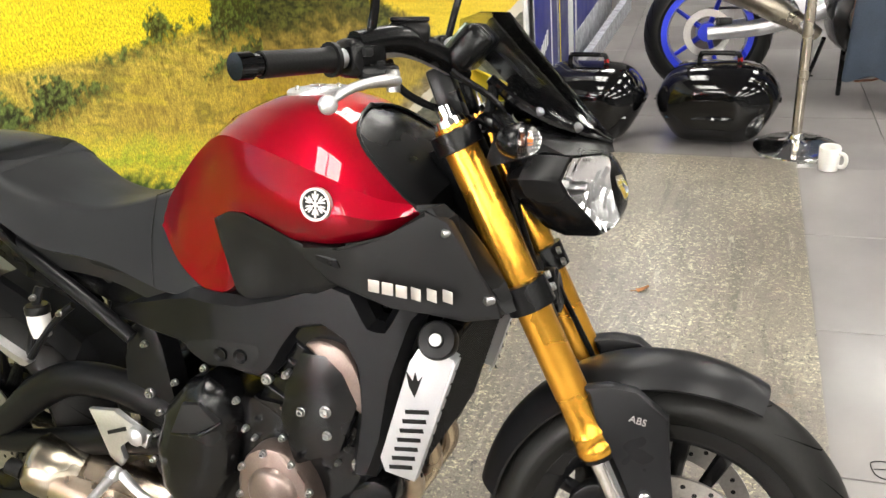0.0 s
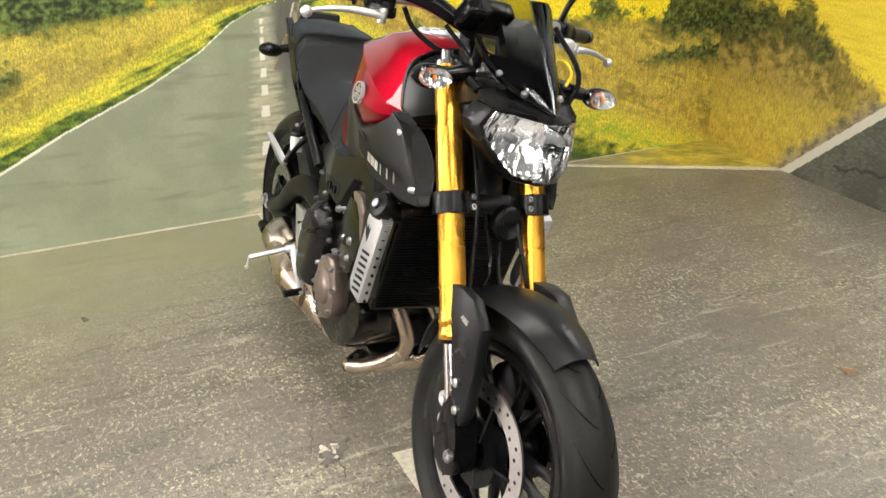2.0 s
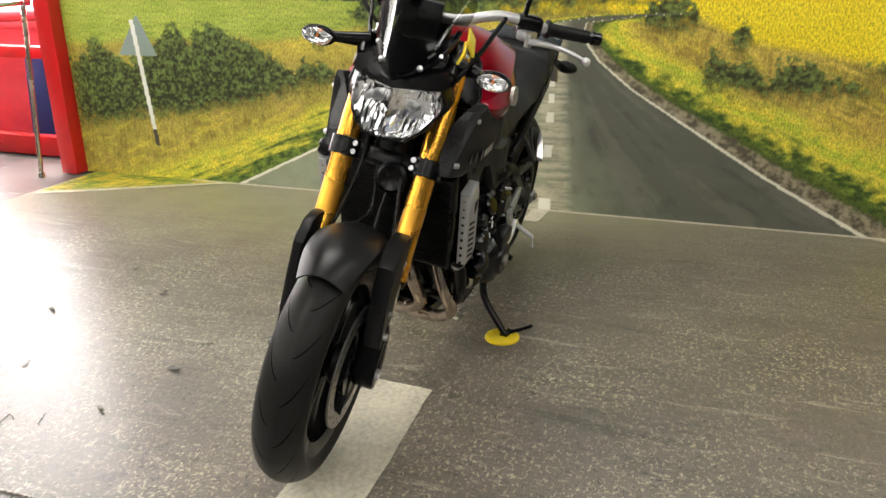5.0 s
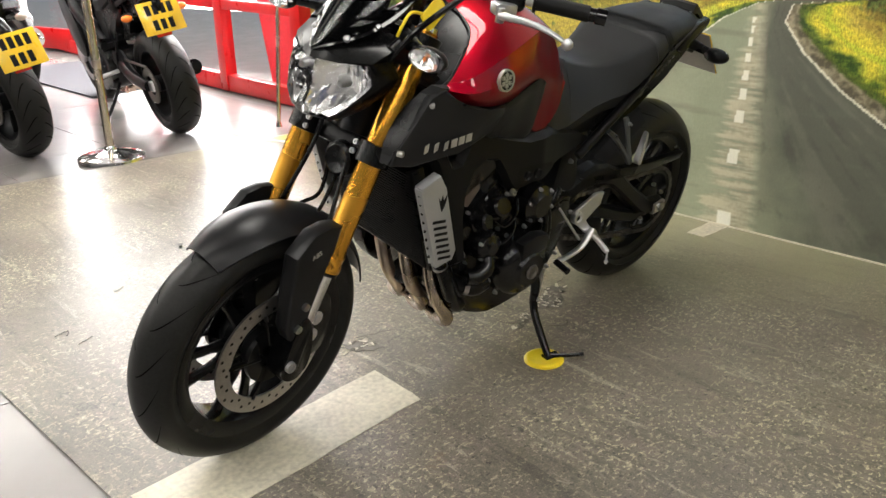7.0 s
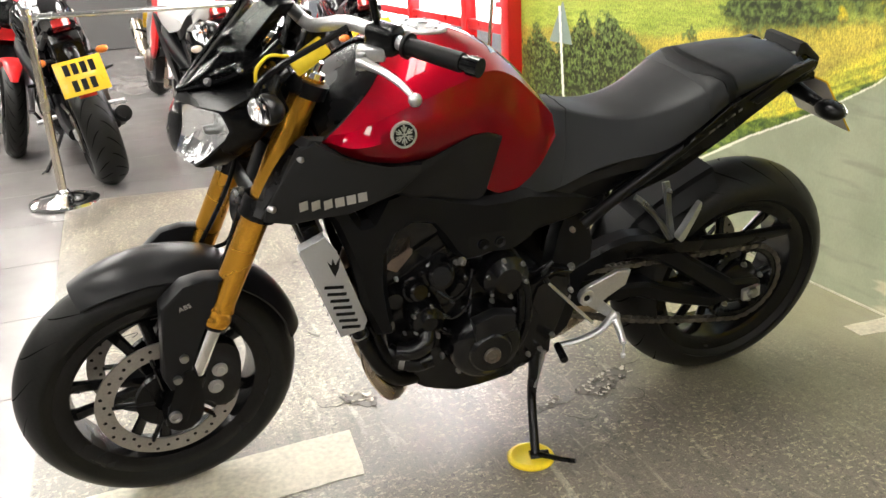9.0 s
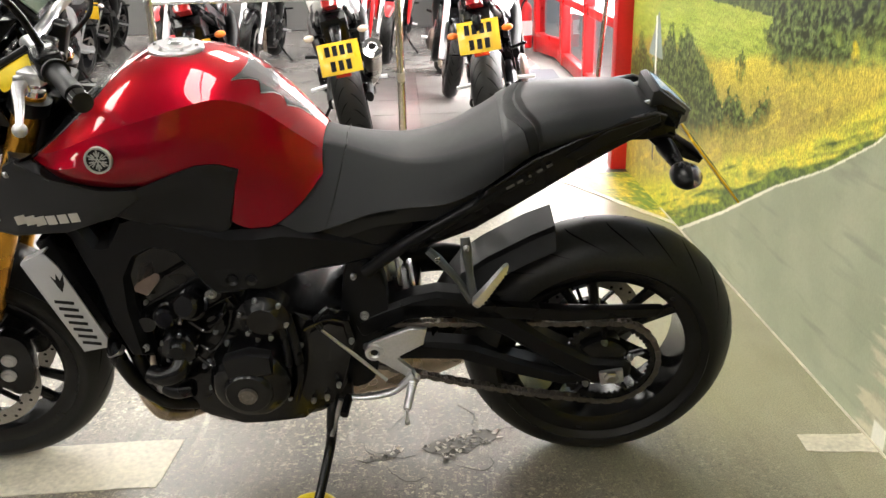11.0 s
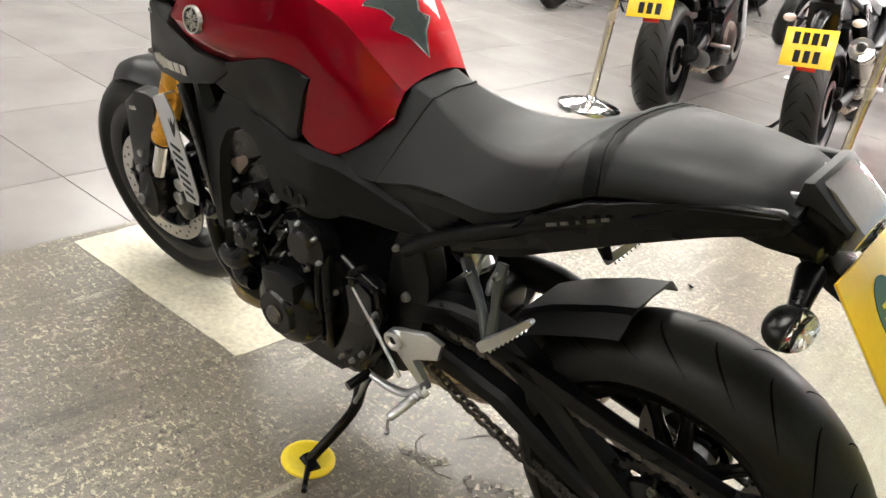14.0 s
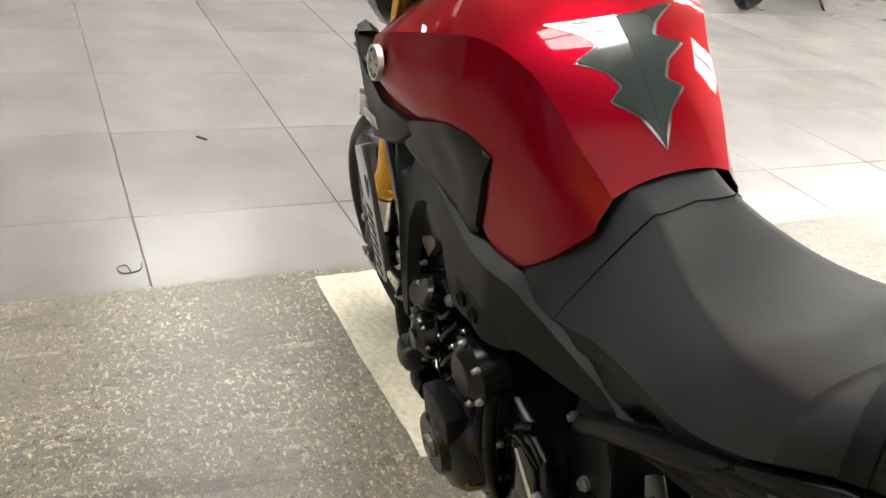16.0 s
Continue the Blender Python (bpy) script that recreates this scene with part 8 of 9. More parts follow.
for name, a, b in (("barrier_rail", (0.575, -2.70, 0.918), (1.875, -2.66, 0.918)), ("barrier_rail", (0.575, -2.70, 0.918), (-0.545, -2.62, 0.930))):
    r_ = thing(name, at(*a), "horizontal polished steel barrier rail between posts", "barrier rail", "barrier rails")
    d_ = Vector(b) - Vector(a)
    part("tube", rod([d_ * 0.022, d_ * 0.985], 0.0135, 16, 1), CHROME, r_)
    for f in (0.025, 0.98):
        part("socket", rod([d_ * f - d_.normalized() * 0.02, d_ * f + d_.normalized() * 0.02], 0.019, 14, 1), CHROME, r_)


# ---- other motorcycles ----
def other_bike(m, label, body, accent, plate_on=True, rim=None, sport=False, silver=None, group="parked motorcycles", plate_x=-0.205, plate_z=0.655, signal=None, high_pipe=None):
    """A simpler parked motorcycle, x ahead from its rear contact, leant on its stand."""
    b = thing("parked_motorcycle", m @ pose(0, 0, 0, -9), label, "motorcycle", group)
    rim = rim or SATIN
    silver = silver or ALLOY

    def p(name, bm, material, parent=None, label_=""):
        return part(name, bm, material, parent or b, label_)

    for name, cx, r, w in (("rear_wheel", 0.0, 0.312, 0.18), ("front_wheel", 1.40, 0.298, 0.12)):
        wh = p(name, lathe(bmesh.new(), [(0.225, -w * 0.38), (0.205, -w * 0.3), (0.200, 0), (0.205, w * 0.3), (0.225, w * 0.38), (0.195, w * 0.38), (0.188, 0), (0.195, -w * 0.38)], at(cx, 0, r) @ ACROSS, 40, True), rim)
        bm = tyre_mesh(r, w, 0.222, 48)
        bmesh.ops.transform(bm, matrix=at(cx, 0, r), verts=bm.verts)
        p("tyre", bm, RUBBER, wh)
        bm = tread_mesh(r, w, 22, 0.34, 1.7)
        bmesh.ops.transform(bm, matrix=at(cx, 0, r), verts=bm.verts)
        p("tread", bm, TREAD, wh, "")
        for k in range(5):
            a = 2 * math.pi * k / 5
            p("spoke", rod([(cx + 0.03 * math.cos(a), 0, r + 0.03 * math.sin(a)), (cx + 0.2 * math.cos(a), 0, r + 0.2 * math.sin(a))], [0.022, 0.014], 8, 1, 0.7), rim, wh)
        p("hub", lathe(bmesh.new(), [(0, -0.06), (0.045, -0.06), (0.05, 0), (0.045, 0.06), (0, 0.06)], at(cx, 0, r) @ ACROSS, 20), rim, wh)
        dr = 0.15 if cx else 0.115
        for s in ((-1, 1) if cx else (-1,)):
            p("brake_disc", lathe(bmesh.new(), [(dr * 0.7, -0.003), (dr, -0.003), (dr, 0.003), (dr * 0.7, 0.003)], at(cx, 0.075 * s, r) @ ACROSS, 32, True), DISC, wh)
    p("rear_sprocket", lathe(bmesh.new(), [(0.06, -0.004), (0.105, -0.004), (0.105, 0.004), (0.06, 0.004)], at(0, 0.095, 0.312) @ ACROSS, 32, True), CHAIN)
    p("drive_chain", rod([(0.0, 0.095, 0.42), (0.55, 0.095, 0.42)], 0.008, 8, 1), CHAIN)
    for s in (-1, 1):
        p("swingarm", rod([(0.0, 0.115 * s, 0.312), (0.25, 0.115 * s, 0.34), (0.52, 0.09 * s, 0.42)], [0.024, 0.032, 0.040], 10, 3, 1.3), silver if sport else SATIN)
        p("fork_leg", rod([(1.40, 0.10 * s, 0.298), (1.13, 0.10 * s, 0.93)], 0.026, 14, 1), ALLOY if body is not RED else GOLD)
        p("frame_spar", rod([(1.08, 0.06 * s, 0.82), (0.85, 0.16 * s, 0.72), (0.55, 0.12 * s, 0.50)], [0.04, 0.045, 0.05], 12, 3, 1.3), silver if sport else SATIN)
        p("subframe", rod([(0.55, 0.11 * s, 0.60), (0.25, 0.11 * s, 0.74), (-0.10, 0.08 * s, 0.84)], 0.014, 8, 3), SATIN)
        p("foot_peg", rod([(0.42, 0.14 * s, 0.36), (0.42, 0.25 * s, 0.35)], 0.012, 8, 1), ALLOY)
        p("pillion_peg", rod([(0.28, 0.13 * s, 0.56), (0.27, 0.23 * s, 0.58)], 0.010, 8, 1), BLACK)
        p("peg_hanger", cut([(0.46, 0.48), (0.38, 0.47), (0.26, 0.60), (0.30, 0.60), (0.44, 0.36)], 0.125 * s, 0.138 * s, 0.003), silver)
        p("handlebar", rod([(1.08, 0.03 * s, 1.02), (1.07, 0.15 * s, 1.06), (1.0, 0.36 * s, 1.05)], 0.012, 8, 3), BLACK)
        p("grip", rod([(1.02, 0.27 * s, 1.055), (0.985, 0.39 * s, 1.048)], 0.018, 10, 1), GRIP)
        p("mirror", rod([(1.06, 0.22 * s, 1.07), (1.08, 0.27 * s, 1.17), (1.05, 0.36 * s, 1.20)], [0.006, 0.006, 0.02], 8, 3), BLACK)
        t_ = p("turn_signal", rod([(-0.10, 0.04 * s, 0.72), (-0.12, 0.13 * s, 0.72)], 0.009, 8, 1), BLACK)
        bm = bmesh.new()
        bmesh.ops.create_uvsphere(bm, u_segments=14, v_segments=9, radius=1, matrix=at(-0.125, 0.155 * s, 0.72) @ Matrix.Diagonal((0.020, 0.032, 0.020, 1)))
        p("lens", bm, signal or accent_lens, t_)
    eng = p("engine", cut(round_outline([(0.95, 0.50), (0.80, 0.56), (0.60, 0.50), (0.55, 0.36), (0.62, 0.22), (0.85, 0.20), (0.96, 0.30)], 3), -0.16, 0.16, 0.03), ENGINE)
    p("cylinder_block", slab(0.20, 0.30, 0.30, at(0.88, 0, 0.58) @ pose(0, 0, 0, 0, 25, 0), 0.02), ENGINE, eng)
    for s in (-1, 1):
        p("engine_cover", lathe(bmesh.new(), [(0, 0.205), (0.07, 0.20), (0.095, 0.18), (0.10, 0.14)], at(0.72, 0, 0.37) @ pose(0, 0, 0, -90 * s), 24), ENGINE if s > 0 else BRONZE, eng)
        for k in range(6):
            a = k * math.pi / 3
            bolt(eng, 0.72 + 0.09 * math.cos(a), 0.165 * s, 0.37 + 0.09 * math.sin(a), 0.010, s)
    p("radiator", slab(0.03, 0.30, 0.26, at(1.06, 0, 0.55) @ pose(0, 0, 0, 0, -18, 0), 0.006), BLACK)
    rows_ = []
    for x in np.linspace(1.05, 0.55, 18).tolist():
        f = (1.05 - x) / 0.5
        h = 0.83 + 0.17 * math.sin(math.pi * min(1, 0.22 + 0.70 * f)) ** 0.8
        w = 0.06 + 0.12 * math.sin(math.pi * min(1, 0.28 + 0.60 * f))
        lo = 0.72 + 0.05 * f
        half = [(0, h), (w * 0.5, h - 0.008), (w * 0.85, h - 0.05), (w, (h + lo) / 2), (w * 0.9, lo), (w * 0.4, lo - 0.01)]
        rows_.append([Vector((x, u, z)) for u, z in half] + [Vector((x, -u, z)) for u, z in reversed(half[1:])])
    p("fuel_tank", rings(bmesh.new(), rows_), body)
    rows_ = []
    for x, h, w in ((0.60, 0.80, 0.11), (0.48, 0.80, 0.15), (0.34, 0.82, 0.15), (0.24, 0.87, 0.13), (0.10, 0.91, 0.12), (-0.06, 0.93, 0.08)):
        half = [(0, h), (w * 0.7, h - 0.006), (w, h - 0.03), (w, h - 0.08), (w * 0.6, h - 0.09)]
        rows_.append([Vector((x, u, z)) for u, z in half] + [Vector((x, -u, z)) for u, z in reversed(half[1:])])
    p("seat", rings(bmesh.new(), rows_), VINYL_SIDE)
    rows_ = []
    for x, h, w, d in ((0.34, 0.77, 0.13, 0.05), (0.20, 0.83, 0.125, 0.08), (0.04, 0.89, 0.105, 0.09), (-0.12, 0.94, 0.07, 0.08), (-0.20, 0.945, 0.03, 0.04)):
        half = [(0, h), (w, h - 0.01), (w * 1.02, h - d * 0.6), (w * 0.7, h - d)]
        rows_.append([Vector((x, u, z)) for u, z in half] + [Vector((x, -u, z)) for u, z in reversed(half[1:])])
    p("tail_cowl", rings(bmesh.new(), rows_), body)
    for s in (-1, 1):
        p("tail_stripe", rod([(0.14, 0.030 * s, 0.878), (0.0, 0.030 * s, 0.915), (-0.14, 0.022 * s, 0.948)], 0.012, 6, 3, 0.3), accent)
    p("tail_lamp", cut([(-0.13, 0.885), (-0.20, 0.915), (-0.212, 0.880), (-0.15, 0.850)], -0.045, 0.045, 0.008), REDLENS)
    p("undertail", cut([(0.20, 0.76), (-0.12, 0.84), (-0.16, 0.80), (-0.14, 0.66), (-0.10, 0.66), (-0.05, 0.74), (0.2, 0.70)], -0.075, 0.075, 0.012), BLACK)
    p("rear_hugger", cut(round_outline([(0.30, 0.56), (0.16, 0.66), (0.10, 0.66), (0.20, 0.55)], 2), -0.085, 0.085, 0.008), BLACK)
    for s in (-1, 1):
        p("side_panel", cut(round_outline([(0.60, 0.70), (0.46, 0.76), (0.22, 0.80), (0.16, 0.76), (0.34, 0.64), (0.50, 0.52), (0.60, 0.54)], 3), 0.095 * s, 0.128 * s, 0.012), BLACK)
        p("rear_caliper" if s < 0 else "chain_adjuster", slab(0.075, 0.030, 0.055, at(0.075 if s < 0 else -0.02, 0.098 * s, 0.36 if s < 0 else 0.312), 0.008), BLACK if s < 0 else ALLOY)
    if plate_on:
        pm = at(plate_x, 0, plate_z) @ pose(0, 0, 0, 0, 20, 0)
        p("plate_arm", rod([(-0.10, 0, 0.78), (plate_x * 0.6 - 0.06, 0, plate_z + 0.10), (plate_x + 0.018, 0, plate_z)], [0.040, 0.028, 0.020], 10, 3, 0.5), BLACK)
        p("rear_reflector", slab(0.008, 0.085, 0.022, at(plate_x + 0.030, 0, plate_z - 0.100) @ pose(0, 0, 0, 0, 20, 0), 0.002), REDLENS)
        pl_ = p("number_plate", slab(0.003, 0.229, 0.178, pm, 0.001), PLATE, None, "yellow number plate with black bars")
        for z, n_, w0 in ((0.042, 4, 0.165), (-0.042, 3, 0.130)):
            for k in range(n_):
                p("plate_bar", slab(0.0012, 0.028, 0.056, pm @ at(-0.0021, -w0 / 2 + (k + 0.5) * w0 / n_ + 0.0, z)), INK, pl_)
    side_x = -1
    pipe = sport if high_pipe is None else high_pipe
    mu = p("muffler", rod([(0.50, 0.12 * side_x, 0.30), (0.30, 0.165 * side_x, 0.42), (-0.10, 0.185 * side_x, 0.60)] if pipe else [(0.50, 0.10 * side_x, 0.24), (0.2, 0.15 * side_x, 0.30), (-0.05, 0.16 * side_x, 0.36)], [0.030, 0.055, 0.056] if pipe else [0.030, 0.050, 0.044], 20, 3), TITAN if pipe else SATIN)
    e0 = Vector((-0.10, 0.185 * side_x, 0.60)) if pipe else Vector((-0.05, 0.16 * side_x, 0.36))
    dv = (Vector((-0.4, 0.02 * side_x, 0.18)) if pipe else Vector((-0.25, 0.01, 0.06))).normalized()
    p("muffler_end", rod([e0, e0 + dv * 0.012, e0 + dv * 0.014, e0 + dv * 0.03], [0.058, 0.058, 0.030, 0.030] if pipe else [0.045, 0.045, 0.026, 0.026], 20, 1), CHROME if pipe else SATIN, mu)
    # flat ink disc paints the dark inside of the closed pipe end
    p("muffler_hole_shade", lathe(bmesh.new(), [(0, 0.031), (0.022, 0.031)], Matrix.Translation(e0) @ dv.to_track_quat("Z", "Y").to_matrix().to_4x4(), 16), INK, mu)
    for u in (-0.08, 0.0, 0.08):
        p("exhaust_header", rod([(1.0, u, 0.50), (1.06, u, 0.38), (0.98, u, 0.20), (0.75, u * 0.5, 0.16)], 0.02, 10, 4), EXHAUST)
    p("headlight", lathe(bmesh.new(), [(0, 0.10), (0.07, 0.09), (0.095, 0.05), (0.09, 0.0), (0.04, -0.06), (0, -0.06)], at(1.20, 0, 0.88) @ pose(0, 0, 0, 0, 80, 0), 24), body if sport else BLACK)
    p("front_mudguard", rod([(1.40 + 0.32 * math.cos(radians(a)), 0, 0.298 + 0.32 * math.sin(radians(a))) for a in range(40, 161, 20)], [0.02, 0.05, 0.06, 0.065, 0.06, 0.05, 0.03], 12, 2, 0.22), SATIN if silver is SATIN else body)
    p("shock_spring", rod([(0.45, 0, 0.50), (0.40, 0, 0.66)], 0.035, 12, 1), ALLOY)
    if sport:
        p("side_fairing", cut(round_outline([(1.10, 0.86), (1.18, 0.70), (1.08, 0.45), (0.90, 0.40), (0.86, 0.55), (0.98, 0.75)], 3), 0.16, 0.185, 0.01), SATIN if silver is SATIN else body)
        p("side_fairing", cut(round_outline([(1.10, 0.86), (1.18, 0.70), (1.08, 0.45), (0.90, 0.40), (0.86, 0.55), (0.98, 0.75)], 3), -0.185, -0.16, 0.01), SATIN if silver is SATIN else body)
    # stand
    st_ = Vector((0.52, 0.30, 0.045))
    p("side_stand", rod([(0.56, 0.12, 0.26), (0.54, 0.2, 0.15), st_], 0.011, 8, 2), BLACK)
    p("stand_foot", rod([st_ + Vector((0.03, 0.01, -0.004)), st_ + Vector((-0.05, 0.03, -0.004))], 0.010, 8, 1), BLACK)
    return b


accent_lens = mat("amber_white_lens", (0.70, 0.60, 0.52), 0.15, coat=0.8, grain=0.1)
LOW = -0.006


def facing(x, y, deg):
    """A pose whose x axis points that many degrees round from +x."""
    return pose(x, y, LOW, 0, 0, deg)


other_bike(facing(0.85, -3.12, -84), "white and red sports motorcycle with a yellow plate", WHITE, SIGNRED, sport=True, silver=SATIN, plate_x=-0.34, plate_z=0.610)
other_bike(facing(0.01, -3.00, -97), "black motorcycle with orange signals and a yellow plate", GLOSS, BLACK, silver=SATIN, plate_x=-0.225, plate_z=0.705, signal=ORANGE, sport=True, high_pipe=False)
other_bike(facing(1.64, -3.00, -80), "black and silver naked motorcycle with a yellow plate", GLOSS, ALLOY, silver=SATIN, plate_x=-0.33, plate_z=0.640, signal=ORANGE)
far_spots = [(2.5, -5.4, 100, SIGNRED, False), (1.3, -6.2, 96, SIGNRED, True), (0.35, -6.3, 92, GLOSS, False), (4.3, -7.9, 92, GLOSS, False), (3.9, -6.4, 95, GLOSS, True), (4.9, -7.2, 100, WHITE, False), (2.3, -8.0, 90, GLOSS, False), (3.4, -8.6, 92, SIGNRED, False), (0.9, -8.4, 88, SIGNRED, True), (5.6, -5.2, 115, GLOSS, False), (4.6, -9.3, 95, GLOSS, False), (-0.1, -9.0, 88, GLOSS, False)]
for x, y, deg, paint, sp in far_spots:
    name_ = {SIGNRED: "red", WHITE: "white", GLOSS: "black", WHEELBLUE: "blue"}[paint]
    other_bike(facing(x, y, deg), f"{name_} motorcycle parked in a row on the tiles", paint, BLACK if paint is not GLOSS else SIGNRED, plate_on=(y > -6.5), sport=sp, group="far motorcycles")
other_bike(facing(1.27, 3.42, 4), "motorcycle with blue wheels and a titanium silencer", NAVY, WHITE, plate_on=False, rim=WHEELBLUE, sport=True, silver=ALLOY)

# display pole with a white cross foot beside the mat
pole = thing("display_pole", at(0.05, -7.6, LOW), "white metal display pole on a cross foot", "display stand")
part("pole", rod([(0, 0, 0.03), (0, 0, 1.5)], 0.016, 10, 1), WHITE, pole)
for a in (20, 110):
    part("foot", slab(0.5, 0.04, 0.025, pose(0, 0, 0.0125, 0, 0, a), 0.004), WHITE, pole)

# ---- the corner with the banners ----
def banner(m, width, height, label, marks):
    bn = thing("display_board", m, label, "display board", "display boards")
    part("panel", slab(0.03, width, height, at(0, width / 2, height / 2), 0.003), BLUE, bn)
    for name, y, z, w, h, material in marks:
        part(name, slab(0.004, w, h, at(0.0165, y, z), 0.001), material, bn)
    part("edge_strip", slab(0.034, 0.018, height, at(0, 0.004, height / 2), 0.003), WHITE, bn)
    return bn


banner(pose(0.565, 2.545, 0.0, 0, 0, 0), 0.16, 2.0, "white and blue display board with small photographs", [("white_field", 0.075, 0.62, 0.13, 0.80, WHITE), ("photo", 0.080, 0.56, 0.085, 0.20, GREYPRINT), ("photo", 0.080, 0.84, 0.085, 0.20, GREYPRINT), ("blue_field", 0.08, 0.11, 0.14, 0.20, BLUE)])
banner(pose(0.545, 2.74, 0.0, 0, 0, 3), 0.95, 2.0, "tall blue display board with white lettering bars", [("white_stripe", 0.44, 0.7, 0.022, 1.35, WHITE), *[("letter_block", 0.06 + 0.045 * k, 0.30 + 0.012 * k, 0.030, 0.075, WHITE) for k in range(7)], ("grey_stripe", 0.62, 0.8, 0.03, 1.3, GREYPRINT), ("ochre_stripe", 0.68, 0.8, 0.014, 1.3, YELLOW)])
banner(pose(0.50, 3.78, 0.0, 0, 0, 2), 1.6, 2.0, "tall navy display board beside the wall", [("white_stripe", 0.10, 0.9, 0.03, 1.6, WHITE), ("grey_plinth", 0.8, 0.10, 1.5, 0.20, GREYPRINT)])
skirt = flat_piece("board_step", [(0.58, 2.52), (0.62, 2.52), (0.60, 5.4), (0.55, 5.4)], -0.006, 0.10, GREYPRINT, "grey plinth along the display boards", "plinth")


def pannier(m, label):
    """A faceted gloss black motorcycle case standing on its edge, with a carrying handle."""
    p_ = thing("pannier", m, label, "motorcycle pannier", "pannier cases")
    out = round_outline([(-0.262, 0.170), (-0.225, 0.262), (-0.150, 0.318), (0.0, 0.330), (0.145, 0.322), (0.215, 0.280), (0.262, 0.185), (0.215, 0.075), (0.150, 0.004), (0.0, 0.0), (-0.150, 0.004), (-0.220, 0.080)], 4)
    rows_ = []
    for y, k in ((-0.165, 0.30), (-0.160, 0.52), (-0.142, 0.72), (-0.110, 0.88), (-0.060, 0.97), (0.0, 1.0), (0.075, 0.99), (0.098, 0.95), (0.104, 0.86)):
        rows_.append([Vector((x * k, y, max(0.002 * (1 - k), 0.150 + (z - 0.150) * k))) for x, z in out])
    part("shell", rings(bmesh.new(), rows_), GLOSS, p_, "", 1.0)
    part("seam", plate(bmesh.new(), [(-0.266, 0.176), (0.266, 0.180), (0.266, 0.174), (-0.266, 0.170)], -0.030, 0.080, 0), BLACK, p_)
    part("side_ridge", rod([(-0.20, -0.118, 0.120), (0.0, -0.166, 0.135), (0.20, -0.118, 0.130)], 0.012, 8, 5), GLOSS, p_)
    part("handle", rod([(-0.085, 0.02, 0.315), (-0.08, 0.02, 0.362), (-0.06, 0.02, 0.370), (0.06, 0.02, 0.370), (0.08, 0.02, 0.362), (0.085, 0.02, 0.315)], 0.011, 8, 2), BLACK, p_)
    part("catch", slab(0.022, 0.02, 0.018, at(0.085, 0.02, 0.345), 0.003), REDLENS, p_)
    part("lock", lathe(bmesh.new(), [(0, 0.004), (0.012, 0.004), (0.014, 0)], at(0.12, -0.128, 0.21) @ pose(0, 0, 0, 90), 16), STEEL, p_)
    return p_


case = pannier(pose(0.80, 2.76, 0.0, 0, 0, -3), "gloss black hard motorcycle pannier standing on the floor")
copy_thing(case, pose(1.365, 2.80, 0.0, 0, 0, -2))

can = thing("aerosol_can", at(0.668, 2.50, 0.0), "white and violet aerosol can on the floor", "aerosol can")
VIOLET = mat("violet_print", (0.16, 0.12, 0.34), 0.35, grain=0.2, scale=90)
part("body", lathe(bmesh.new(), [(0, 0.0), (0.030, 0.0), (0.0325, 0.004), (0.0325, 0.138), (0.030, 0.146), (0.020, 0.153), (0.016, 0.156)], Matrix(), 28), GREYPRINT, can)
part("print_band", lathe(bmesh.new(), [(0.0328, 0.085), (0.0332, 0.085), (0.0332, 0.135), (0.0328, 0.135)], Matrix(), 28, True), VIOLET, can)
for k, z in enumerate((0.04, 0.062)):
    part("print_dot", lathe(bmesh.new(), [(0, 0.001), (0.010, 0.001), (0.010, 0)], pose(0.02, -0.0266, z, 90, 0, 37), 14), INK, can)
part("cap", lathe(bmesh.new(), [(0, 0.184), (0.012, 0.184), (0.016, 0.178), (0.017, 0.156), (0, 0.156)], Matrix(), 24), WHITE, can)

mug = thing("mug", pose(1.821, 2.486, -0.008, 0, 0, -35), "white china mug on the tiled floor", "mug")
part("cup", lathe(bmesh.new(), [(0, 0.004), (0.030, 0.0), (0.037, 0.004), (0.040, 0.03), (0.041, 0.096), (0.0395, 0.098), (0.0375, 0.096), (0.0365, 0.012), (0, 0.008)], Matrix(), 36), CERAMIC, mug)
part("handle", rod([(0.038, 0, 0.080), (0.062, 0, 0.078), (0.072, 0, 0.055), (0.062, 0, 0.028), (0.038, 0, 0.024)], 0.0065, 10, 5, 1.3), CERAMIC, mug)

# garments hung from a rail above the picture
rail_top = thing("clothes_rail", at(2.15, 3.25, LOW), "black clothes rail on a floor stand", "clothes rail")
part("bar", rod([(-0.25, 0, 1.35), (0.75, 0, 1.35)], 0.014, 10, 1), BLACK, rail_top)
part("upright", rod([(0.70, 0, 0.0), (0.70, 0, 1.35)], 0.014, 10, 1), BLACK, rail_top)
part("foot", rod([(0.70, -0.22, 0.015), (0.70, 0.22, 0.015)], 0.014, 10, 1), BLACK, rail_top)
part("foot_bar", rod([(-0.25, 0.20, 0.0), (-0.25, 0.20, 1.30), (-0.25, 0, 1.35)], 0.012, 10, 3), BLACK, rail_top)


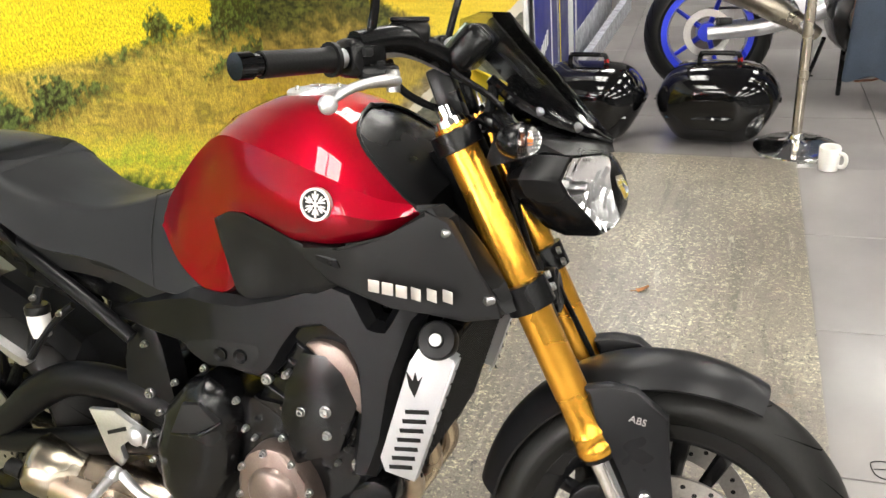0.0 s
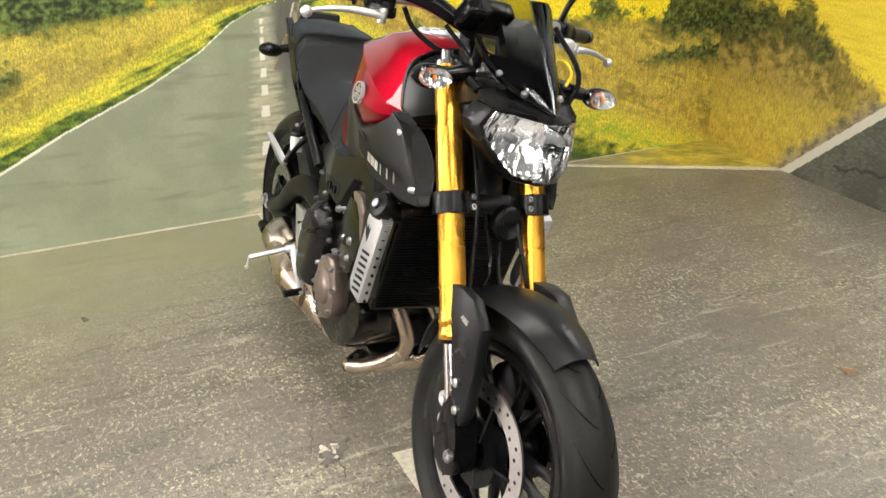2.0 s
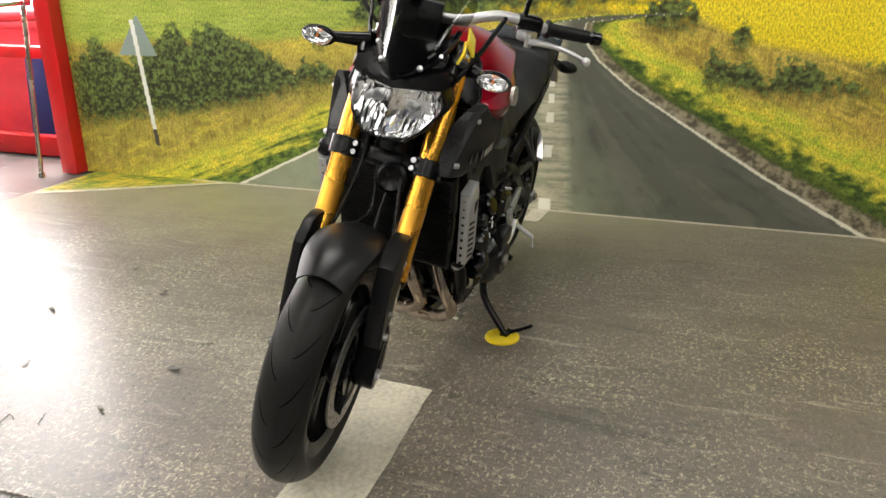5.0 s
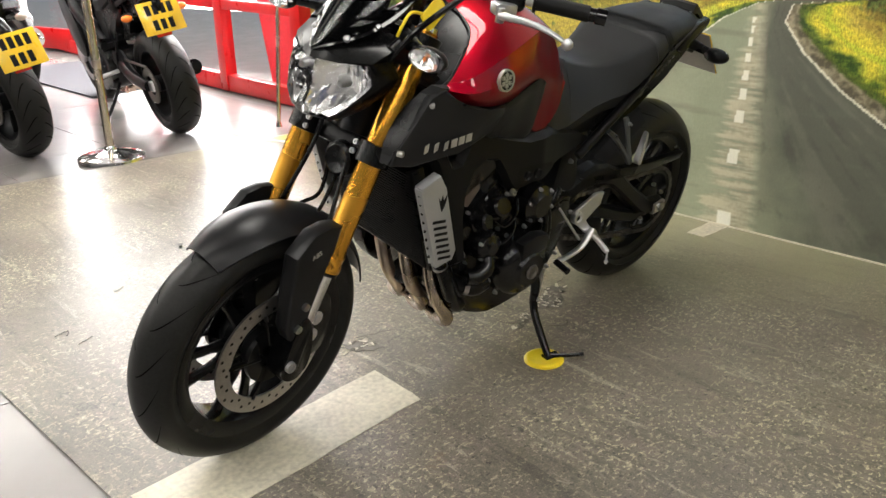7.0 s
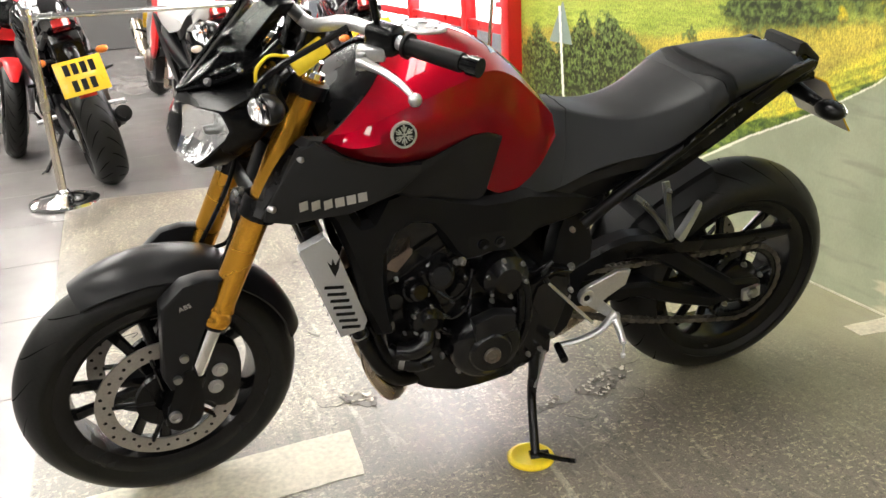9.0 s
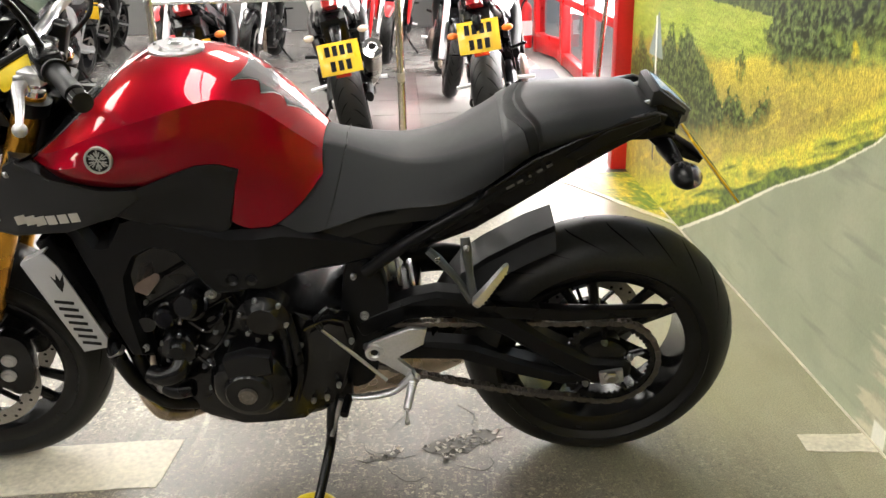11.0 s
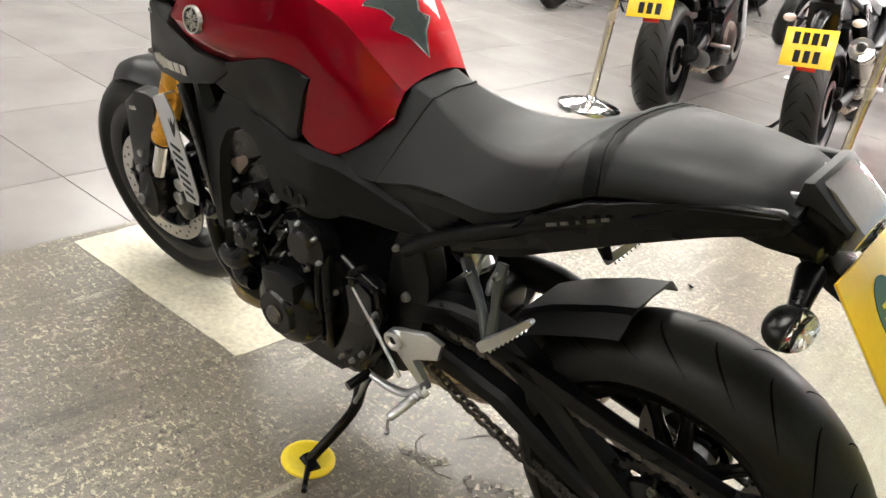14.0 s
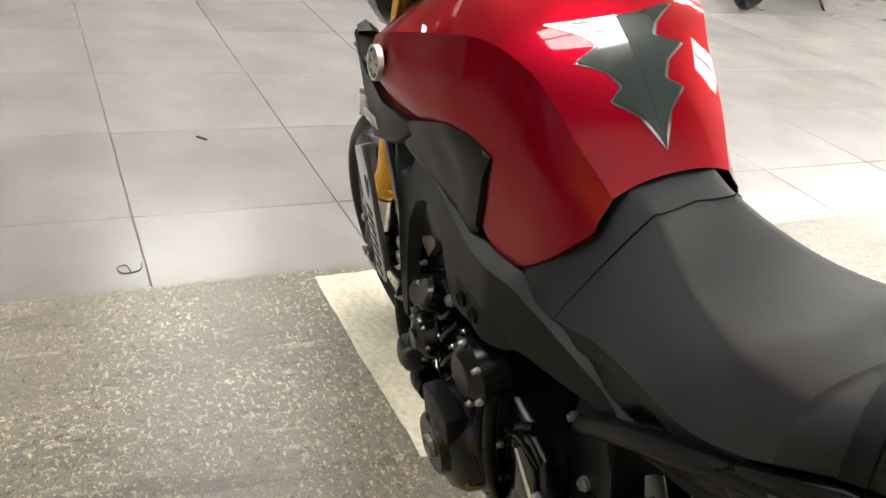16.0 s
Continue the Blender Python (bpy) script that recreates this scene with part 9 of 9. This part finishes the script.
def hanging(name, m, w, d, top, low, material, label, category, folds=7):
    """Cloth hung in soft folds, wider at the hem."""
    ob = thing(name, m, label, category)
    rows_ = []
    for f in np.linspace(0, 1, 14).tolist():
        z = top + (low - top) * f
        row = []
        for a in np.linspace(0, 2 * math.pi, 40, endpoint=False).tolist():
            k = 1 + 0.10 * f * math.sin(folds * a + 3 * f)
            row.append(Vector((w * (0.75 + 0.25 * f) * k * math.cos(a), d * (0.8 + 0.2 * f) * k * math.sin(a), z + 0.02 * f * math.sin(3 * a))))
        rows_.append(row)
    part("cloth", rings(bmesh.new(), rows_), material, ob)
    part("hanger", rod([(0, 0, top - 0.01), (0, 0, top + 0.06), (0.03, 0, top + 0.085), (0.05, 0, top + 0.06)], 0.004, 6, 4), STEEL, ob)
    return ob


hanging("jeans", at(2.00, 3.25, 0), 0.105, 0.06, 1.28, 0.15, DENIM, "dark blue denim riding jeans hung from the rail", "jeans", 5)
hanging("jacket", at(2.25, 3.22, 0), 0.12, 0.10, 1.28, 0.09, NAVYCLOTH, "navy padded riding jacket hung from the rail", "jacket")
hanging("overalls", at(2.17, 3.33, 0), 0.10, 0.06, 1.28, 0.24, BLUECLOTH, "bright blue nylon overalls hung from the rail", "overalls", 4)
boot = thing("belt", at(1.965, 3.30, 0), "brown leather belt hanging behind the jeans", "belt")
part("strap", rod([(0.0, 0, 1.33), (-0.05, 0.02, 0.5), (-0.03, 0.03, 0.14), (0.04, 0.02, 0.11), (0.10, 0.0, 0.13)], 0.014, 8, 5, 0.4), LEATHER, boot)


# ---- damage and litter on the floor ----
UNDER = mat("grey_adhesive_under_film", (0.150, 0.137, 0.120), 0.55, spec=0.3, grain=0.25, scale=90, broad=9)
FLAKE = mat("torn_film_edge", (0.11, 0.10, 0.085), 0.6, grain=0.35, scale=120)
PALEFLAKE = mat("pale_film_backing", (0.52, 0.48, 0.40), 0.6, grain=0.25, scale=120)
UNDERLIGHT = mat("faded_print_flake", (0.26, 0.235, 0.19), 0.5, grain=0.3, scale=120)
LEAF = mat("brown_dry_leaf", (0.30, 0.12, 0.035), 0.7, grain=0.3, scale=200)


def curl(length, width, lift, m):
    """A scrap of film whose end curls up from the floor."""
    bm = bmesh.new()
    rows_ = []
    for k in range(5):
        f = k / 4
        x, z = length * (f - 0.12 * f * f), lift * f * f
        w = width * (1 - 0.55 * f) / 2
        rows_.append([m @ Vector((x, -w, z + 0.0022)), m @ Vector((x, w, z + 0.0022)), m @ Vector((x, w, z + 0.0016)), m @ Vector((x, -w, z + 0.0016))])
    return rings(bm, rows_)


def torn_patch(corners, seed, scraps, label):
    ob = thing("torn_film", at(0, 0, 0), label, "floor damage", kind="structure")
    out = ragged(corners, 0.022, seed, 0.012)
    bm = bmesh.new()
    a, b = [bm.verts.new((x, y, 0.0002)) for x, y in out], [bm.verts.new((x, y, 0.0010)) for x, y in out]
    bm.faces.new(a), bm.faces.new(b)
    for i in range(len(out)):
        bm.faces.new((a[i], a[(i + 1) % len(out)], b[(i + 1) % len(out)], b[i]))
    part("bare_patch", bm, UNDER, ob, smooth=0)
    rnd_ = random.Random(seed)
    cx, cy = sum(p[0] for p in out) / len(out), sum(p[1] for p in out) / len(out)
    for k in range(scraps):
        x, y = out[rnd_.randrange(len(out))]
        face = math.degrees(math.atan2(cy - y, cx - x)) + rnd_.uniform(-70, 70) + (180 if rnd_.random() < 0.4 else 0)
        part("curled_scrap", curl(rnd_.uniform(0.008, 0.020), rnd_.uniform(0.008, 0.022), rnd_.uniform(0.001, 0.005), pose(x, y, 0, 0, 0, face)), PALEFLAKE if k % 3 == 0 else FLAKE, ob)
    for k in range(scraps):
        f = rnd_.uniform(0.15, 0.9)
        x, y = out[rnd_.randrange(len(out))]
        m_ = pose(cx + (x - cx) * f, cy + (y - cy) * f, 0, 0, 0, rnd_.uniform(0, 360))
        part("loose_flake", curl(rnd_.uniform(0.005, 0.022), rnd_.uniform(0.004, 0.016), rnd_.uniform(0.0005, 0.002), m_), (PALEFLAKE, FLAKE, UNDERLIGHT)[k % 3], ob)
    return ob


torn_patch([(0.420, 0.108), (0.388, 0.066), (0.330, 0.058), (0.262, 0.034), (0.240, 0.056), (0.285, 0.092), (0.315, 0.128), (0.365, 0.140)], 3, 34, "bare grey patch where the road film has torn and curled")
torn_patch([(1.010, -0.125), (0.975, -0.145), (0.935, -0.120), (0.925, -0.080), (0.960, -0.062), (1.000, -0.085)], 6, 14, "small bare spot with a torn film edge")
torn_patch([(0.575, 0.158), (0.520, 0.130), (0.480, 0.100), (0.476, 0.108), (0.510, 0.142)], 4, 10, "narrow tear in the printed road film")
cracks = thing("film_crack", at(0, 0, 0.0014), "dark branching cracks in the printed road film", "floor damage", kind="structure")
rnd_c = random.Random(12)
for x, y, deg in ((0.44, 0.13, 20), (0.42, 0.22, 75), (0.24, 0.05, 200), (0.30, 0.00, 250), (0.50, 0.14, -10), (0.26, 0.15, 140), (0.98, -0.10, 40), (0.95, -0.15, 120), (0.47, -0.09, 60)):
    pts_ = [Vector((x, y, 0))]
    for k in range(7):
        deg += rnd_c.uniform(-48, 48)
        pts_.append(pts_[-1] + Vector((math.cos(radians(deg)), math.sin(radians(deg)), 0)) * rnd_c.uniform(0.010, 0.026))
    part("crack", rod(pts_, [0.0016, 0.0022, 0.0012, 0.0026, 0.0014, 0.0018, 0.0010, 0.0004], 6, 1, 0.3), FLAKE, cracks)

rnd = random.Random(21)
for x, y in ((0.937, -1.257), (1.170, -0.572), (1.313, -1.003), (0.0, -0.63), (0.54, -1.22), (0.993, -0.537), (0.72, -0.95), (1.42, -0.62)):
    scrap = thing("film_scrap", pose(x, y, 0, 0, 0, rnd.uniform(0, 360)), "small dark curled scrap of film on the floor", "scrap", "film scraps")
    part("flake", curl(rnd.uniform(0.03, 0.06), rnd.uniform(0.012, 0.024), rnd.uniform(0.004, 0.012), Matrix()), FLAKE, scrap)
for x, y, n in ((1.560, -0.791, 5), (1.524, -0.728, 4)):
    tape = thing("wire_scrap", at(x, y, 0.002), "thin dark scribble of wire lying on the floor", "wire", "wire scraps")
    part("wire", rod([(rnd.uniform(-0.03, 0.03), rnd.uniform(-0.03, 0.03), 0.001) for _ in range(n)], 0.0012, 6, 6), INK, tape)
wire = thing("wire_scrap", at(1.868, 0.720, -0.006), "thin dark scribble of wire lying on the tiles", "wire", "wire scraps")
part("wire", rod([(0.03, -0.03, 0), (-0.01, -0.02, 0), (-0.02, 0.02, 0.001), (0.01, 0.03, 0.001), (0.02, 0.01, 0), (-0.015, 0.0, 0.001)], 0.0013, 6, 6), INK, wire)
bit = thing("rubber_scrap", pose(2.705, 0.428, -0.008, 0, 0, 40), "short dark strip of rubber on the tiles", "scrap")
part("strip", slab(0.045, 0.010, 0.006, at(0, 0, 0.003), 0.002), INK, bit)
leaf_ = thing("dry_leaf", pose(1.228, 1.382, 0.001, 0, 0, 30), "small brown dry leaf on the floor film", "leaf")
part("blade", curl(0.045, 0.022, 0.010, Matrix()), LEAF, leaf_)
part("stalk", rod([(0, 0, 0.002), (-0.02, 0.004, 0.002)], 0.001, 6, 1), LEAF, leaf_)


# ---- strip lights under the ceiling ----
def glow(name, colour, strength):
    m = bpy.data.materials.new(name)
    m.use_nodes = True
    b = m.node_tree.nodes["Principled BSDF"]
    b.inputs["Base Color"].default_value = (0.8, 0.8, 0.8, 1)
    b.inputs["Emission Color"].default_value = (*colour, 1)
    b.inputs["Emission Strength"].default_value = strength
    return m


DIFFUSER = glow("lit_lamp_diffuser", (1.0, 0.97, 0.90), 20.5)


def ceiling_light(x, y, turn=0):
    lamp_ = thing("ceiling_light", pose(x, y, 2.905, 0, 0, turn), "white recessed fluorescent ceiling light, switched on", "ceiling light", "ceiling lights")
    part("frame", slab(0.64, 1.24, 0.03, at(0, 0, 0), 0.006), WHITE, lamp_)
    for k in (-1, 1):
        part("diffuser", slab(0.255, 1.14, 0.012, at(0.145 * k, 0, -0.016), 0.004), DIFFUSER, lamp_)
    return lamp_


first = ceiling_light(0.7, 0.05)
for x in (0.7, 2.7, 4.7, 6.7):
    for y in (-8.35, -5.55, -2.75, 0.05, 2.85, 5.65):
        if (x, y) != (0.7, 0.05):
            copy_thing(first, pose(x, y, 2.905))
# closer rows over the far display: unseen lights added to brighten the far floor
for x in (2.7, 4.7, 6.7):
    for y in (-9.75, -6.95, -4.15):
        copy_thing(first, pose(x, y, 2.905))


# ---- floor tiles ----
TILE_W, TILE_D, TILE_TURN = 0.618, 0.606, 2.6
tile_me = bpy.data.meshes.new("floor_tile")
bm = slab(TILE_W - 0.0035, TILE_D - 0.0035, 0.008, at(0, 0, -0.012), 0.0012, 1)
bm.to_mesh(tile_me)
bm.free()
tile_me.materials.append(TILE)
grid0 = pose(2.166, 0.392, 0, 0, 0, TILE_TURN)
cells = []
for i in range(-6, 11):
    for j in range(-19, 12):
        p = grid0 @ Vector((TILE_W * (i + 0.5), TILE_D * j, 0))
        inside_film = p.x < 1.25 and -2.15 < p.y < 2.2
        if inside_film or p.x < -0.55 or p.x > 7.9 or not -10.8 < p.y < 6.9:
            continue
        cells.append((math.hypot(p.x - 1.0, p.y + 1.0), i, j))
cells.sort()
rest = bmesh.new()
for k, (_, i, j) in enumerate(cells):
    m = grid0 @ at(TILE_W * (i + 0.5), TILE_D * j, 0)
    if k < 290:
        ob = new("tile", tile_me)
        ob.parent = floor
        ob.matrix_world = m
    else:
        box(rest, TILE_W - 0.0035, TILE_D - 0.0035, 0.008, m @ at(0, 0, -0.012))
if len(cells) > 290:
    tagged(part("tiles", rest, TILE, floor, smooth=0), kind="stuff")
